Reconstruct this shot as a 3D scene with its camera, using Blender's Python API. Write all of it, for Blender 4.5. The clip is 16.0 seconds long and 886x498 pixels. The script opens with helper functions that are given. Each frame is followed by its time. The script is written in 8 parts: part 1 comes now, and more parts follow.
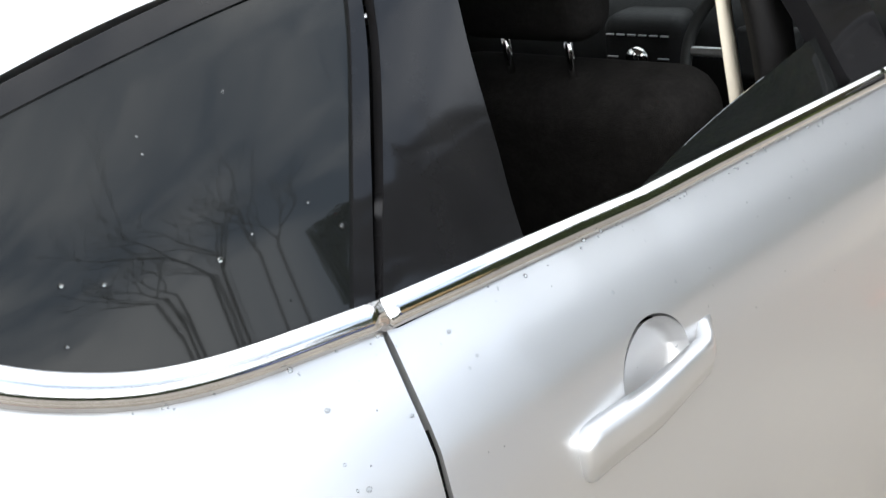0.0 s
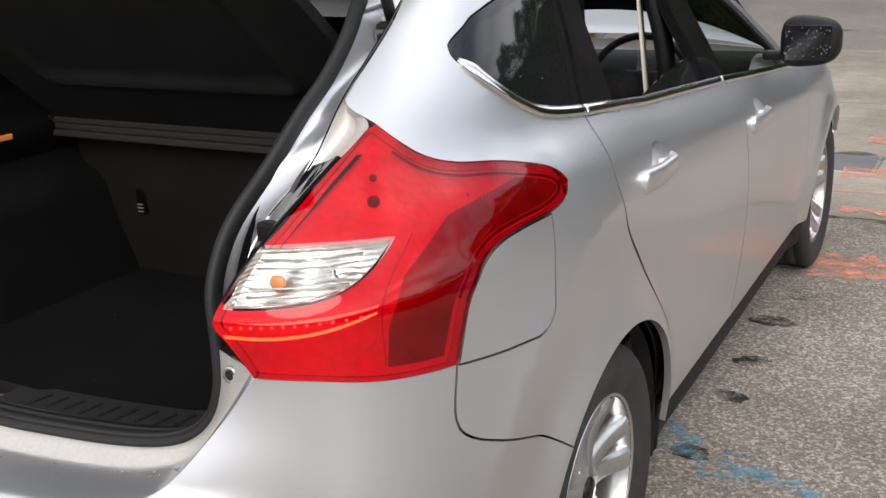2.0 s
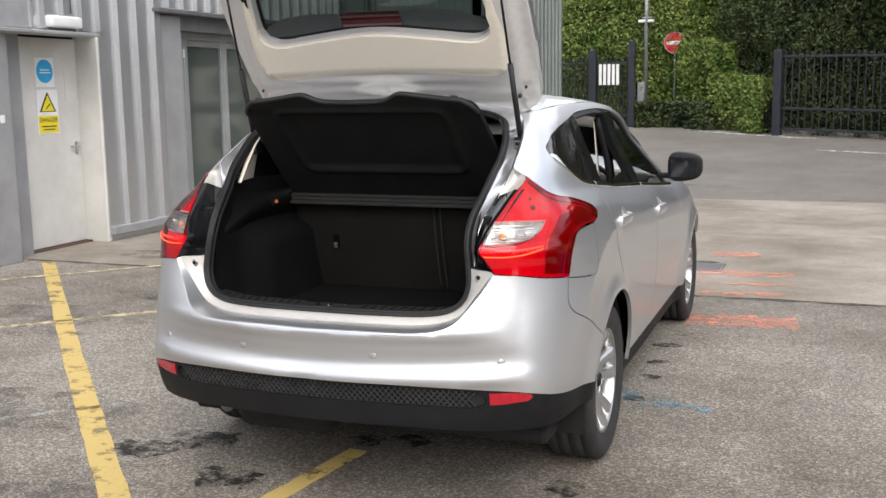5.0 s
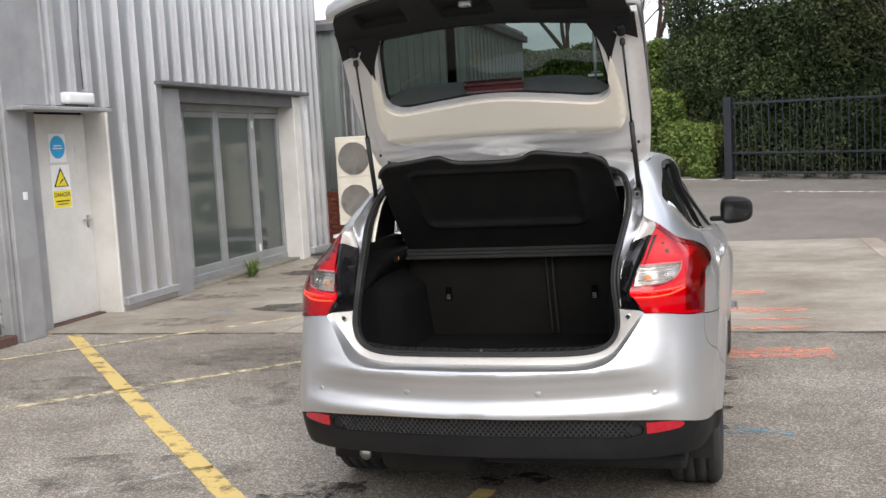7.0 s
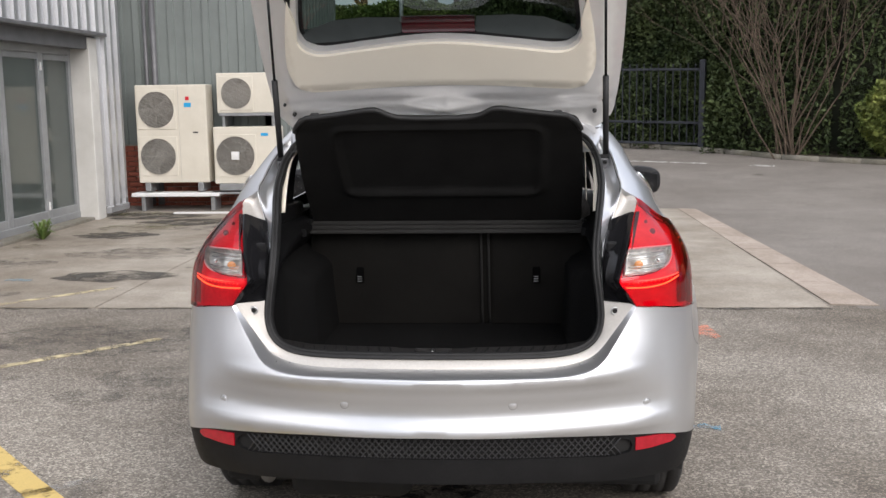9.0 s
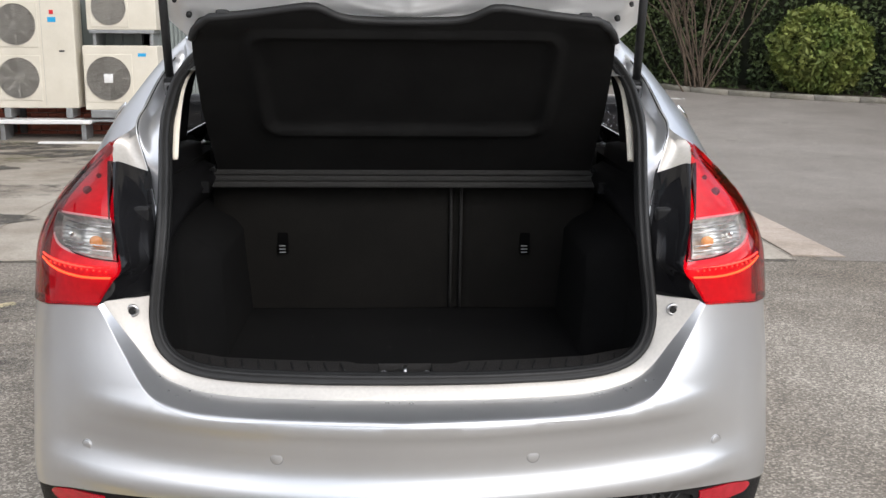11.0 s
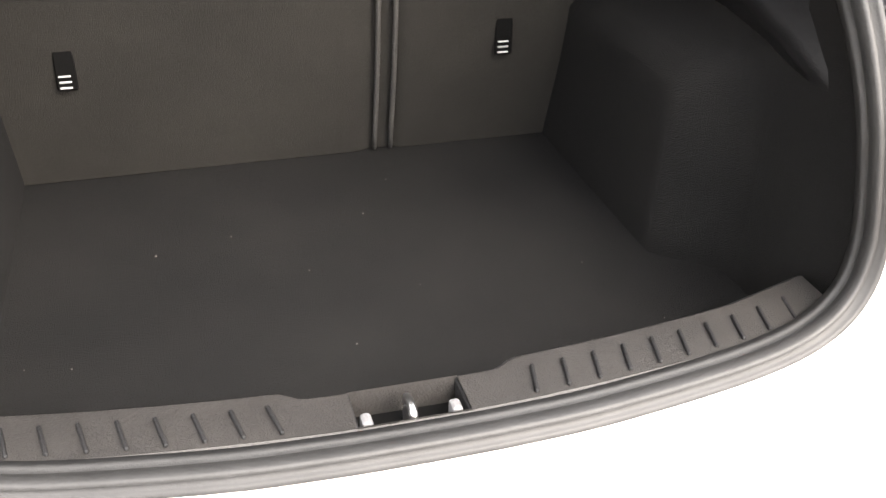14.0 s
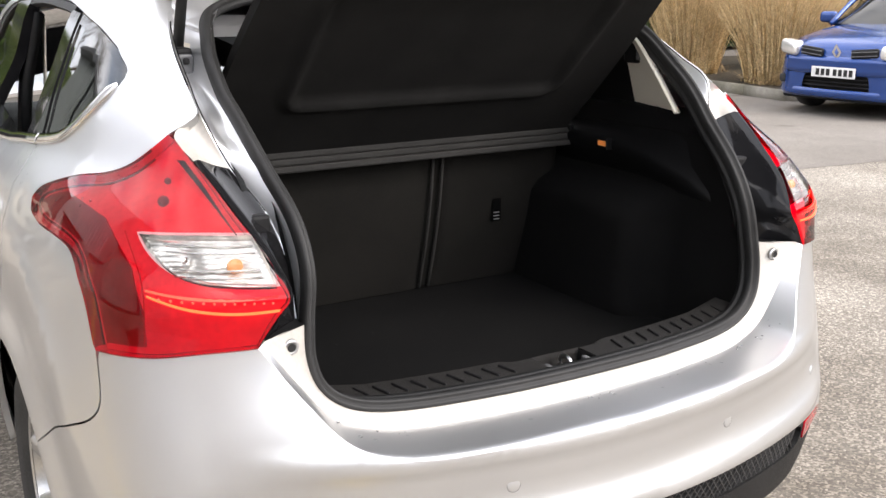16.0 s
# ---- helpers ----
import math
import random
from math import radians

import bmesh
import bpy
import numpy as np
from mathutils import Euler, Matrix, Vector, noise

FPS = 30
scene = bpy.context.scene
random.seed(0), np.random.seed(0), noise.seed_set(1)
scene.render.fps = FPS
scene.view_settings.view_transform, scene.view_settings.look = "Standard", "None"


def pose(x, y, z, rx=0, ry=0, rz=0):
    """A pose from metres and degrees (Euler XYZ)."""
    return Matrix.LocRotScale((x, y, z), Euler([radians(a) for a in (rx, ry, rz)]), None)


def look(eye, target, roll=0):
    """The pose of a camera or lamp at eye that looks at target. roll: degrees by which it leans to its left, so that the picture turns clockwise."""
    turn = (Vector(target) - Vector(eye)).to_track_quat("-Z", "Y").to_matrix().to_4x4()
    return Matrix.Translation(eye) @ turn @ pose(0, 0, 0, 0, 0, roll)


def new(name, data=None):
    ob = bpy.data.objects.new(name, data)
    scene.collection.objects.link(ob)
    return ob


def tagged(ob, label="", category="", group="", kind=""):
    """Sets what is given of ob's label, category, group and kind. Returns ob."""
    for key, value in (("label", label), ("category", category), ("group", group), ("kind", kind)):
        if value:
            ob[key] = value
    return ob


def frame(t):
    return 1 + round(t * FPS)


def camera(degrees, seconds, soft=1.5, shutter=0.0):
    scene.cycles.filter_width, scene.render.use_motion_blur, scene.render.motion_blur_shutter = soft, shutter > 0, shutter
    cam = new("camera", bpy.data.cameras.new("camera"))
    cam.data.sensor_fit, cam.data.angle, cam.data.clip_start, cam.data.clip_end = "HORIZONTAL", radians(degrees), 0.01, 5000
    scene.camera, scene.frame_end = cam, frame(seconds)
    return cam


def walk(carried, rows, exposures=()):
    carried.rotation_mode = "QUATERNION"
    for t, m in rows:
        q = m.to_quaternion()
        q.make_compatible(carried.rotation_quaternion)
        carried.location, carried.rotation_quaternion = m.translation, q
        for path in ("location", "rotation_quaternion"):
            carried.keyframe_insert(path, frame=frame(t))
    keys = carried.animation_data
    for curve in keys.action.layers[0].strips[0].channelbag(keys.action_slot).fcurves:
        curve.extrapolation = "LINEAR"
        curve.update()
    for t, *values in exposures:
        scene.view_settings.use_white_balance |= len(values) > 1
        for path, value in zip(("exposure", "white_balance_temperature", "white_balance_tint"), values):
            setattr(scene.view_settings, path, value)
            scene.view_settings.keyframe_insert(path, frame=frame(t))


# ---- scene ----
cam = camera(47.0, 16.0)
PATH = [
    (0, (1.285, 0.471, 1.45), (0.026, 1.814, 0.669), -7.3),
    (0.5, (1.348, 0.129, 1.456), (0.176, 1.566, 0.706), -5.2),
    (1, (1.433, -0.211, 1.466), (0.319, 1.29, 0.754), -4.0),
    (1.5, (1.53, -0.582, 1.484), (0.48, 0.984, 0.816), -3.7),
    (2, (1.509, -0.949, 1.478), (0.575, 0.711, 0.869), -2.4),
    (2.5, (1.578, -1.306, 1.487), (0.669, 0.385, 0.927), -2.1),
    (3, (1.618, -1.689, 1.515), (0.722, 0.02, 0.986), -2.4),
    (5.3, (1.662, -3.32, 1.5), (0.98, -1.461, 1.22), -0.8),
    (5.5, (1.638, -3.411, 1.511), (0.96, -1.548, 1.246), -0.9),
    (6, (1.48, -3.629, 1.546), (0.821, -1.755, 1.316), -1.6),
    (6.5, (1.225, -3.75, 1.561), (0.6, -1.861, 1.358), -2.5),
    (7, (1.002, -3.701, 1.537), (0.429, -1.796, 1.336), -3.2),
    (7.5, (0.775, -3.615, 1.552), (0.301, -1.683, 1.341), -3.7),
    (8, (0.519, -3.506, 1.544), (0.168, -1.549, 1.323), -3.3),
    (8.5, (0.355, -3.329, 1.53), (0.125, -1.358, 1.278), -1.9),
    (9, (0.27, -3.044, 1.525), (0.123, -1.071, 1.232), -0.8),
    (9.2, (0.243, -2.96, 1.514), (0.119, -0.987, 1.208), -0.4),
    (11.3, (-0.035, -1.795, 1.452), (0.053, 0.14, 0.969), 0.6),
    (11.5, (-0.052, -1.667, 1.458), (0.037, 0.26, 0.931), 0.7),
    (12, (-0.071, -1.42, 1.44), (0.007, 0.48, 0.823), 0.8),
    (12.5, (-0.029, -1.174, 1.43), (-0.03, 0.685, 0.692), 0.0),
    (13, (-0.043, -0.966, 1.414), (-0.014, 0.828, 0.532), -0.5),
    (13.5, (-0.118, -0.766, 1.409), (0.093, 0.948, 0.402), -0.4),
    (14, (-0.186, -0.706, 1.38), (0.279, 0.963, 0.381), 0.6),
    (14.5, (-0.357, -0.868, 1.406), (0.299, 0.815, 0.545), -0.7),
    (15, (-0.602, -1.01, 1.438), (0.204, 0.671, 0.717), -1.7),
    (15.5, (-0.9, -1.148, 1.471), (0.067, 0.495, 0.868), 0.4),
    (16, (-1.166, -1.393, 1.446), (-0.167, 0.263, 0.936), 0.0),
]
EXPOSURES = [(0, 1.3, 6400, 9), (0.5, 0.3, 6250, 10), (1, -0.25, 6150, 11), (1.5, 0.45, 6350, 12), (2, 0.62, 6480, 13), (3, 0.62, 6480, 13), (6, 0.82, 6420, 13), (9, 0.68, 6420, 14), (11.3, 0.85, 6300, 12), (12, 1.0, 6250, 12), (12.5, 1.25, 6350, 12), (13, 1.75, 6500, 12), (13.6, 2.95, 6950, 13), (14.1, 3.7, 7050, 14), (14.6, 3.05, 6950, 13), (15, 2.75, 6750, 13), (15.5, 2.1, 6650, 13.5), (16, 1.5, 6600, 14)]
walk(cam, [(t, look(eye, target, roll)) for t, eye, target, roll in PATH], EXPOSURES)

# ---- light ----
SUN_EL, SUN_AZ = radians(38), radians(150)
world = bpy.data.worlds.new("sky")
scene.world = world
world.use_nodes = True
wn, wl = world.node_tree.nodes, world.node_tree.links
wn.clear()
w_out = wn.new("ShaderNodeOutputWorld")
w_bg = wn.new("ShaderNodeBackground")
w_sky = wn.new("ShaderNodeTexSky")
w_sky.sky_type, w_sky.sun_disc = "NISHITA", False
w_sky.sun_elevation, w_sky.sun_rotation = SUN_EL, SUN_AZ
w_sky.dust_density, w_sky.air_density = 3.0, 1.0
w_tc = wn.new("ShaderNodeTexCoord")
w_map = wn.new("ShaderNodeMapping")
w_map.inputs["Scale"].default_value = (1.0, 1.0, 2.6)
w_noise = wn.new("ShaderNodeTexNoise")
w_noise.inputs["Scale"].default_value, w_noise.inputs["Detail"].default_value = 2.2, 7.0
w_noise.inputs["Roughness"].default_value = 0.55
w_ramp = wn.new("ShaderNodeValToRGB")
w_ramp.color_ramp.elements[0].position, w_ramp.color_ramp.elements[1].position = 0.34, 0.62
w_ramp.color_ramp.elements[0].color = (2.9, 3.55, 4.55, 1)
w_ramp.color_ramp.elements[1].color = (12.0, 12.0, 11.9, 1)
w_mix = wn.new("ShaderNodeMix")
w_mix.data_type = "RGBA"
w_mix.inputs["Factor"].default_value = 0.86
wl.new(w_tc.outputs["Generated"], w_map.inputs["Vector"])
wl.new(w_map.outputs["Vector"], w_noise.inputs["Vector"])
wl.new(w_noise.outputs["Fac"], w_ramp.inputs["Fac"])
wl.new(w_sky.outputs["Color"], w_mix.inputs["A"])
wl.new(w_ramp.outputs["Color"], w_mix.inputs["B"])
wl.new(w_mix.outputs["Result"], w_bg.inputs["Color"])
w_bg.inputs["Strength"].default_value = 0.12
wl.new(w_bg.outputs["Background"], w_out.inputs["Surface"])

sun = new("sun", bpy.data.lights.new("sun", "SUN"))
sun.data.energy, sun.data.angle, sun.data.color = 1.3, radians(40), (1.0, 0.95, 0.88)
sun.matrix_world = look((0, 0, 0), (-math.sin(SUN_AZ) * math.cos(SUN_EL), -math.cos(SUN_AZ) * math.cos(SUN_EL), -math.sin(SUN_EL)))
sun.location = (8, -12, 14)

# ---- materials ----
def node_mat(name):
    m = bpy.data.materials.new(name)
    m.use_nodes = True
    return m, m.node_tree.nodes, m.node_tree.links, m.node_tree.nodes["Principled BSDF"]


def mat(name, col, rough=0.5, metal=0.0, col2=None, scale=6.0, fine=None, fine_scale=140.0, bump=0.0, bump_scale=120.0, coat=0.0, spec=0.5, lo=0.35, hi=0.65, emit=None, power=0.0, rough2=None):
    """Principled surface with two scales of colour change and a fine relief."""
    m, n, l, p = node_mat(name)
    tc = n.new("ShaderNodeTexCoord")
    p.inputs["Roughness"].default_value, p.inputs["Metallic"].default_value = rough, metal
    p.inputs["Specular IOR Level"].default_value, p.inputs["Coat Weight"].default_value = spec, coat
    p.inputs["Coat Roughness"].default_value = 0.04
    p.inputs["Base Color"].default_value = (*col, 1)
    out = None
    if col2:
        a = n.new("ShaderNodeTexNoise")
        a.inputs["Scale"].default_value, a.inputs["Detail"].default_value, a.inputs["Roughness"].default_value = scale, 8, 0.6
        l.new(tc.outputs["Object"], a.inputs["Vector"])
        r = n.new("ShaderNodeValToRGB")
        r.color_ramp.elements[0].position, r.color_ramp.elements[1].position = lo, hi
        r.color_ramp.elements[0].color, r.color_ramp.elements[1].color = (*col, 1), (*col2, 1)
        l.new(a.outputs["Fac"], r.inputs["Fac"])
        out = r.outputs["Color"]
        if rough2 is not None:
            mr = n.new("ShaderNodeMapRange")
            mr.inputs["From Min"].default_value, mr.inputs["From Max"].default_value = lo, hi
            mr.inputs["To Min"].default_value, mr.inputs["To Max"].default_value = rough, rough2
            l.new(a.outputs["Fac"], mr.inputs["Value"])
            l.new(mr.outputs["Result"], p.inputs["Roughness"])
    if fine:
        b = n.new("ShaderNodeTexNoise")
        b.inputs["Scale"].default_value, b.inputs["Detail"].default_value = fine_scale, 4
        l.new(tc.outputs["Object"], b.inputs["Vector"])
        mr = n.new("ShaderNodeMapRange")
        mr.inputs["From Min"].default_value, mr.inputs["From Max"].default_value = 0.3, 0.7
        mr.inputs["To Min"].default_value, mr.inputs["To Max"].default_value = 1 - fine, 1 + fine
        l.new(b.outputs["Fac"], mr.inputs["Value"])
        x = n.new("ShaderNodeMix")
        x.data_type, x.blend_type = "RGBA", "MULTIPLY"
        x.inputs["Factor"].default_value = 1.0
        if out:
            l.new(out, x.inputs["A"])
        else:
            x.inputs["A"].default_value = (*col, 1)
        l.new(mr.outputs["Result"], x.inputs["B"])
        out = x.outputs["Result"]
    if out:
        l.new(out, p.inputs["Base Color"])
    if bump:
        c = n.new("ShaderNodeTexNoise")
        c.inputs["Scale"].default_value, c.inputs["Detail"].default_value = bump_scale, 5
        l.new(tc.outputs["Object"], c.inputs["Vector"])
        bp = n.new("ShaderNodeBump")
        bp.inputs["Strength"].default_value, bp.inputs["Distance"].default_value = bump, 0.01
        l.new(c.outputs["Fac"], bp.inputs["Height"])
        l.new(bp.outputs["Normal"], p.inputs["Normal"])
    if emit:
        p.inputs["Emission Color"].default_value, p.inputs["Emission Strength"].default_value = (*emit, 1), power
    return m


def clear_mat(name, tint, gloss_rough=0.02, ior=1.5):
    """A thin pane: tinted light passes straight through, with a Fresnel gloss on it."""
    m, n, l, p = node_mat(name)
    n.remove(p)
    tr = n.new("ShaderNodeBsdfTransparent")
    tr.inputs["Color"].default_value = (*tint, 1)
    gl = n.new("ShaderNodeBsdfGlossy")
    gl.inputs["Roughness"].default_value = gloss_rough
    fr = n.new("ShaderNodeFresnel")
    fr.inputs["IOR"].default_value = ior
    mx = n.new("ShaderNodeMixShader")
    l.new(fr.outputs["Fac"], mx.inputs["Fac"])
    l.new(tr.outputs["BSDF"], mx.inputs[1])
    l.new(gl.outputs["BSDF"], mx.inputs[2])
    l.new(mx.outputs["Shader"], n["Material Output"].inputs["Surface"])
    return m


def ground_mat(name, dark, mid, light, grain, stain, stain_col, rough, bump):
    """Aggregate at two grain sizes, broad stains and worn patches."""
    m, n, l, p = node_mat(name)
    tc = n.new("ShaderNodeTexCoord")

    def noise_of(scale, detail, rgh=0.6):
        a = n.new("ShaderNodeTexNoise")
        a.inputs["Scale"].default_value, a.inputs["Detail"].default_value, a.inputs["Roughness"].default_value = scale, detail, rgh
        l.new(tc.outputs["Object"], a.inputs["Vector"])
        return a.outputs["Fac"]
    vor = n.new("ShaderNodeTexVoronoi")
    vor.inputs["Scale"].default_value = grain
    l.new(tc.outputs["Object"], vor.inputs["Vector"])
    sep = n.new("ShaderNodeSeparateColor")
    l.new(vor.outputs["Color"], sep.inputs["Color"])
    r = n.new("ShaderNodeValToRGB")
    e = r.color_ramp.elements
    e[0].position, e[0].color = 0.0, (*dark, 1)
    e[1].position, e[1].color = 1.0, (*light, 1)
    k = e.new(0.55)
    k.color = (*mid, 1)
    add = n.new("ShaderNodeMath")
    add.operation = "MULTIPLY_ADD"
    add.inputs[1].default_value, add.inputs[2].default_value = 0.66, 0.17
    l.new(sep.outputs["Red"], add.inputs[0])
    mixn = n.new("ShaderNodeMix")
    mixn.inputs["Factor"].default_value = 0.34
    l.new(add.outputs["Value"], mixn.inputs["A"])
    l.new(noise_of(grain * 0.45, 6), mixn.inputs["B"])
    l.new(mixn.outputs["Result"], r.inputs["Fac"])
    big = n.new("ShaderNodeValToRGB")
    big.color_ramp.elements[0].position, big.color_ramp.elements[1].position = 0.36, 0.62
    big.color_ramp.elements[0].color, big.color_ramp.elements[1].color = (*stain_col, 1), (1, 1, 1, 1)
    l.new(noise_of(stain, 9, 0.65), big.inputs["Fac"])
    mul = n.new("ShaderNodeMix")
    mul.data_type, mul.blend_type = "RGBA", "MULTIPLY"
    mul.inputs["Factor"].default_value = 1.0
    l.new(r.outputs["Color"], mul.inputs["A"])
    l.new(big.outputs["Color"], mul.inputs["B"])
    mid_r = n.new("ShaderNodeValToRGB")
    mid_r.color_ramp.elements[0].position, mid_r.color_ramp.elements[1].position = 0.34, 0.66
    mid_r.color_ramp.elements[0].color, mid_r.color_ramp.elements[1].color = (0.86, 0.845, 0.825, 1), (1.06, 1.05, 1.03, 1)
    l.new(noise_of(stain * 6.5, 10, 0.7), mid_r.inputs["Fac"])
    mul0 = n.new("ShaderNodeMix")
    mul0.data_type, mul0.blend_type = "RGBA", "MULTIPLY"
    mul0.inputs["Factor"].default_value = 1.0
    l.new(mul.outputs["Result"], mul0.inputs["A"])
    l.new(mid_r.outputs["Color"], mul0.inputs["B"])
    mul = mul0
    spot = n.new("ShaderNodeValToRGB")
    spot.color_ramp.elements[0].position, spot.color_ramp.elements[1].position = 0.68, 0.74
    spot.color_ramp.elements[0].color, spot.color_ramp.elements[1].color = (1, 1, 1, 1), (0.45, 0.43, 0.4, 1)
    l.new(noise_of(stain * 4.3, 6, 0.5), spot.inputs["Fac"])
    mul2 = n.new("ShaderNodeMix")
    mul2.data_type, mul2.blend_type = "RGBA", "MULTIPLY"
    mul2.inputs["Factor"].default_value = 1.0
    l.new(mul.outputs["Result"], mul2.inputs["A"])
    l.new(spot.outputs["Color"], mul2.inputs["B"])
    l.new(mul2.outputs["Result"], p.inputs["Base Color"])
    p.inputs["Roughness"].default_value = rough
    bp = n.new("ShaderNodeBump")
    bp.inputs["Strength"].default_value, bp.inputs["Distance"].default_value = bump, 0.006
    l.new(mixn.outputs["Result"], bp.inputs["Height"])
    l.new(bp.outputs["Normal"], p.inputs["Normal"])
    return m


def worn_paint(name, col, under, scale, lo, hi):
    """Marking paint worn through to the ground below it."""
    m, n, l, p = node_mat(name)
    tc = n.new("ShaderNodeTexCoord")
    a = n.new("ShaderNodeTexNoise")
    a.inputs["Scale"].default_value, a.inputs["Detail"].default_value, a.inputs["Roughness"].default_value = scale, 9, 0.72
    l.new(tc.outputs["Object"], a.inputs["Vector"])
    r = n.new("ShaderNodeValToRGB")
    r.color_ramp.elements[0].position, r.color_ramp.elements[1].position = lo, hi
    r.color_ramp.elements[0].color, r.color_ramp.elements[1].color = (0, 0, 0, 1), (1, 1, 1, 1)
    l.new(a.outputs["Fac"], r.inputs["Fac"])
    b = n.new("ShaderNodeTexNoise")
    b.inputs["Scale"].default_value, b.inputs["Detail"].default_value = 150, 4
    l.new(tc.outputs["Object"], b.inputs["Vector"])
    c = n.new("ShaderNodeMix")
    c.data_type = "RGBA"
    c.inputs["A"].default_value, c.inputs["B"].default_value = (*[v * 0.8 for v in col], 1), (*[min(1, v * 1.2) for v in col], 1)
    l.new(b.outputs["Fac"], c.inputs["Factor"])
    l.new(c.outputs["Result"], p.inputs["Base Color"])
    p.inputs["Roughness"].default_value = 0.75
    tr = n.new("ShaderNodeBsdfTransparent")
    mx = n.new("ShaderNodeMixShader")
    l.new(r.outputs["Color"], mx.inputs["Fac"])
    l.new(tr.outputs["BSDF"], mx.inputs[1])
    l.new(p.outputs["BSDF"], mx.inputs[2])
    l.new(mx.outputs["Shader"], n["Material Output"].inputs["Surface"])
    return m


SILVER = mat("silver_paint", (0.66, 0.667, 0.677), 0.37, 0.88, (0.635, 0.642, 0.654), 1.5, coat=0.6)
PAINT_IN = mat("silver_inner_paint", (0.52, 0.495, 0.455), 0.45, 0.4, (0.47, 0.45, 0.415), 4, fine=0.06, coat=0.4)
GLOSS_BLACK = mat("gloss_black_trim", (0.008, 0.008, 0.009), 0.06, 0, (0.012, 0.012, 0.013), 9, spec=0.28)
BLACK_PLASTIC = mat("black_grained_plastic", (0.0075, 0.0075, 0.008), 0.55, 0, (0.011, 0.011, 0.0115), 12, fine=0.2, bump=0.25, bump_scale=420, spec=0.22)
GATE_PAINT = mat("silver_gate_inner", (0.68, 0.672, 0.655), 0.42, 0.25, (0.63, 0.622, 0.605), 4, coat=0.4)
LEDGE = mat("satin_black_ledge", (0.0048, 0.0048, 0.0052), 0.5, 0, (0.0068, 0.0068, 0.0072), 12, fine=0.15, bump=0.15, bump_scale=420, spec=0.14)
SILL_PLASTIC = mat("grained_sill_plastic", (0.0125, 0.0115, 0.0108), 0.5, 0, (0.0165, 0.0152, 0.0142), 12, fine=0.2, bump=0.25, bump_scale=420)
SOFT_BLACK = mat("dark_rubber", (0.007, 0.007, 0.007), 0.62, 0, (0.012, 0.012, 0.012), 14, fine=0.15, bump=0.1, bump_scale=300)
CARPET = mat("black_boot_carpet", (0.0048, 0.0048, 0.0049), 0.95, 0, (0.0074, 0.0073, 0.0072), 5, fine=0.45, fine_scale=700, bump=0.5, bump_scale=600, spec=0.12)
SEAT_BACK = mat("black_seat_back_carpet", (0.0105, 0.0098, 0.0088), 0.93, 0, (0.0150, 0.0140, 0.0124), 4, fine=0.4, fine_scale=800, bump=0.4, bump_scale=700, spec=0.14)
STRIP_GREY = mat("grey_hinge_vinyl", (0.017, 0.016, 0.015), 0.75, 0, (0.023, 0.022, 0.020), 9, fine=0.3, bump=0.3, bump_scale=400)
SHELF_GREY = mat("charcoal_shelf_felt", (0.0115, 0.0113, 0.011), 0.9, 0, (0.0165, 0.0162, 0.0156), 6, fine=0.35, fine_scale=600, bump=0.35, bump_scale=500, spec=0.1)
CREAM = mat("cream_trim_plastic", (0.80, 0.745, 0.63), 0.6, 0, (0.83, 0.775, 0.66), 3)
CHROME = mat("chrome", (0.80, 0.80, 0.80), 0.08, 1.0, (0.74, 0.74, 0.74), 30)
ALLOY = mat("alloy_silver", (0.62, 0.62, 0.62), 0.28, 0.9, (0.5, 0.5, 0.5), 9, fine=0.06, coat=0.4)
TYRE = mat("tyre_rubber", (0.018, 0.018, 0.018), 0.78, 0, (0.032, 0.031, 0.030), 9, fine=0.3, bump=0.2, bump_scale=220)
DARK_GLASS = mat("privacy_glass", (0.006, 0.007, 0.007), 0.03, 0, (0.009, 0.010, 0.010), 4, spec=0.36)
TINT_GLASS = clear_mat("green_tinted_glass", (0.155, 0.195, 0.18))
CLEAR_GLASS = clear_mat("clear_glass", (0.80, 0.84, 0.82))
RED_LENS = clear_mat("red_lens", (0.84, 0.004, 0.030), 0.02, 1.5)
CLEAR_LENS = clear_mat("clear_lens", (0.92, 0.92, 0.92), 0.02, 1.45)
LAMP_BACK = mat("lamp_reflector_white", (0.82, 0.80, 0.80), 0.4, 0.0, (0.60, 0.58, 0.58), 9, fine=0.10, fine_scale=90, bump=0.3, bump_scale=40, emit=(1.0, 0.9, 0.9), power=0.13)
LAMP_CHROME = mat("lamp_reflector_chrome", (0.82, 0.81, 0.79), 0.25, 0.60, (0.72, 0.71, 0.69), 12)


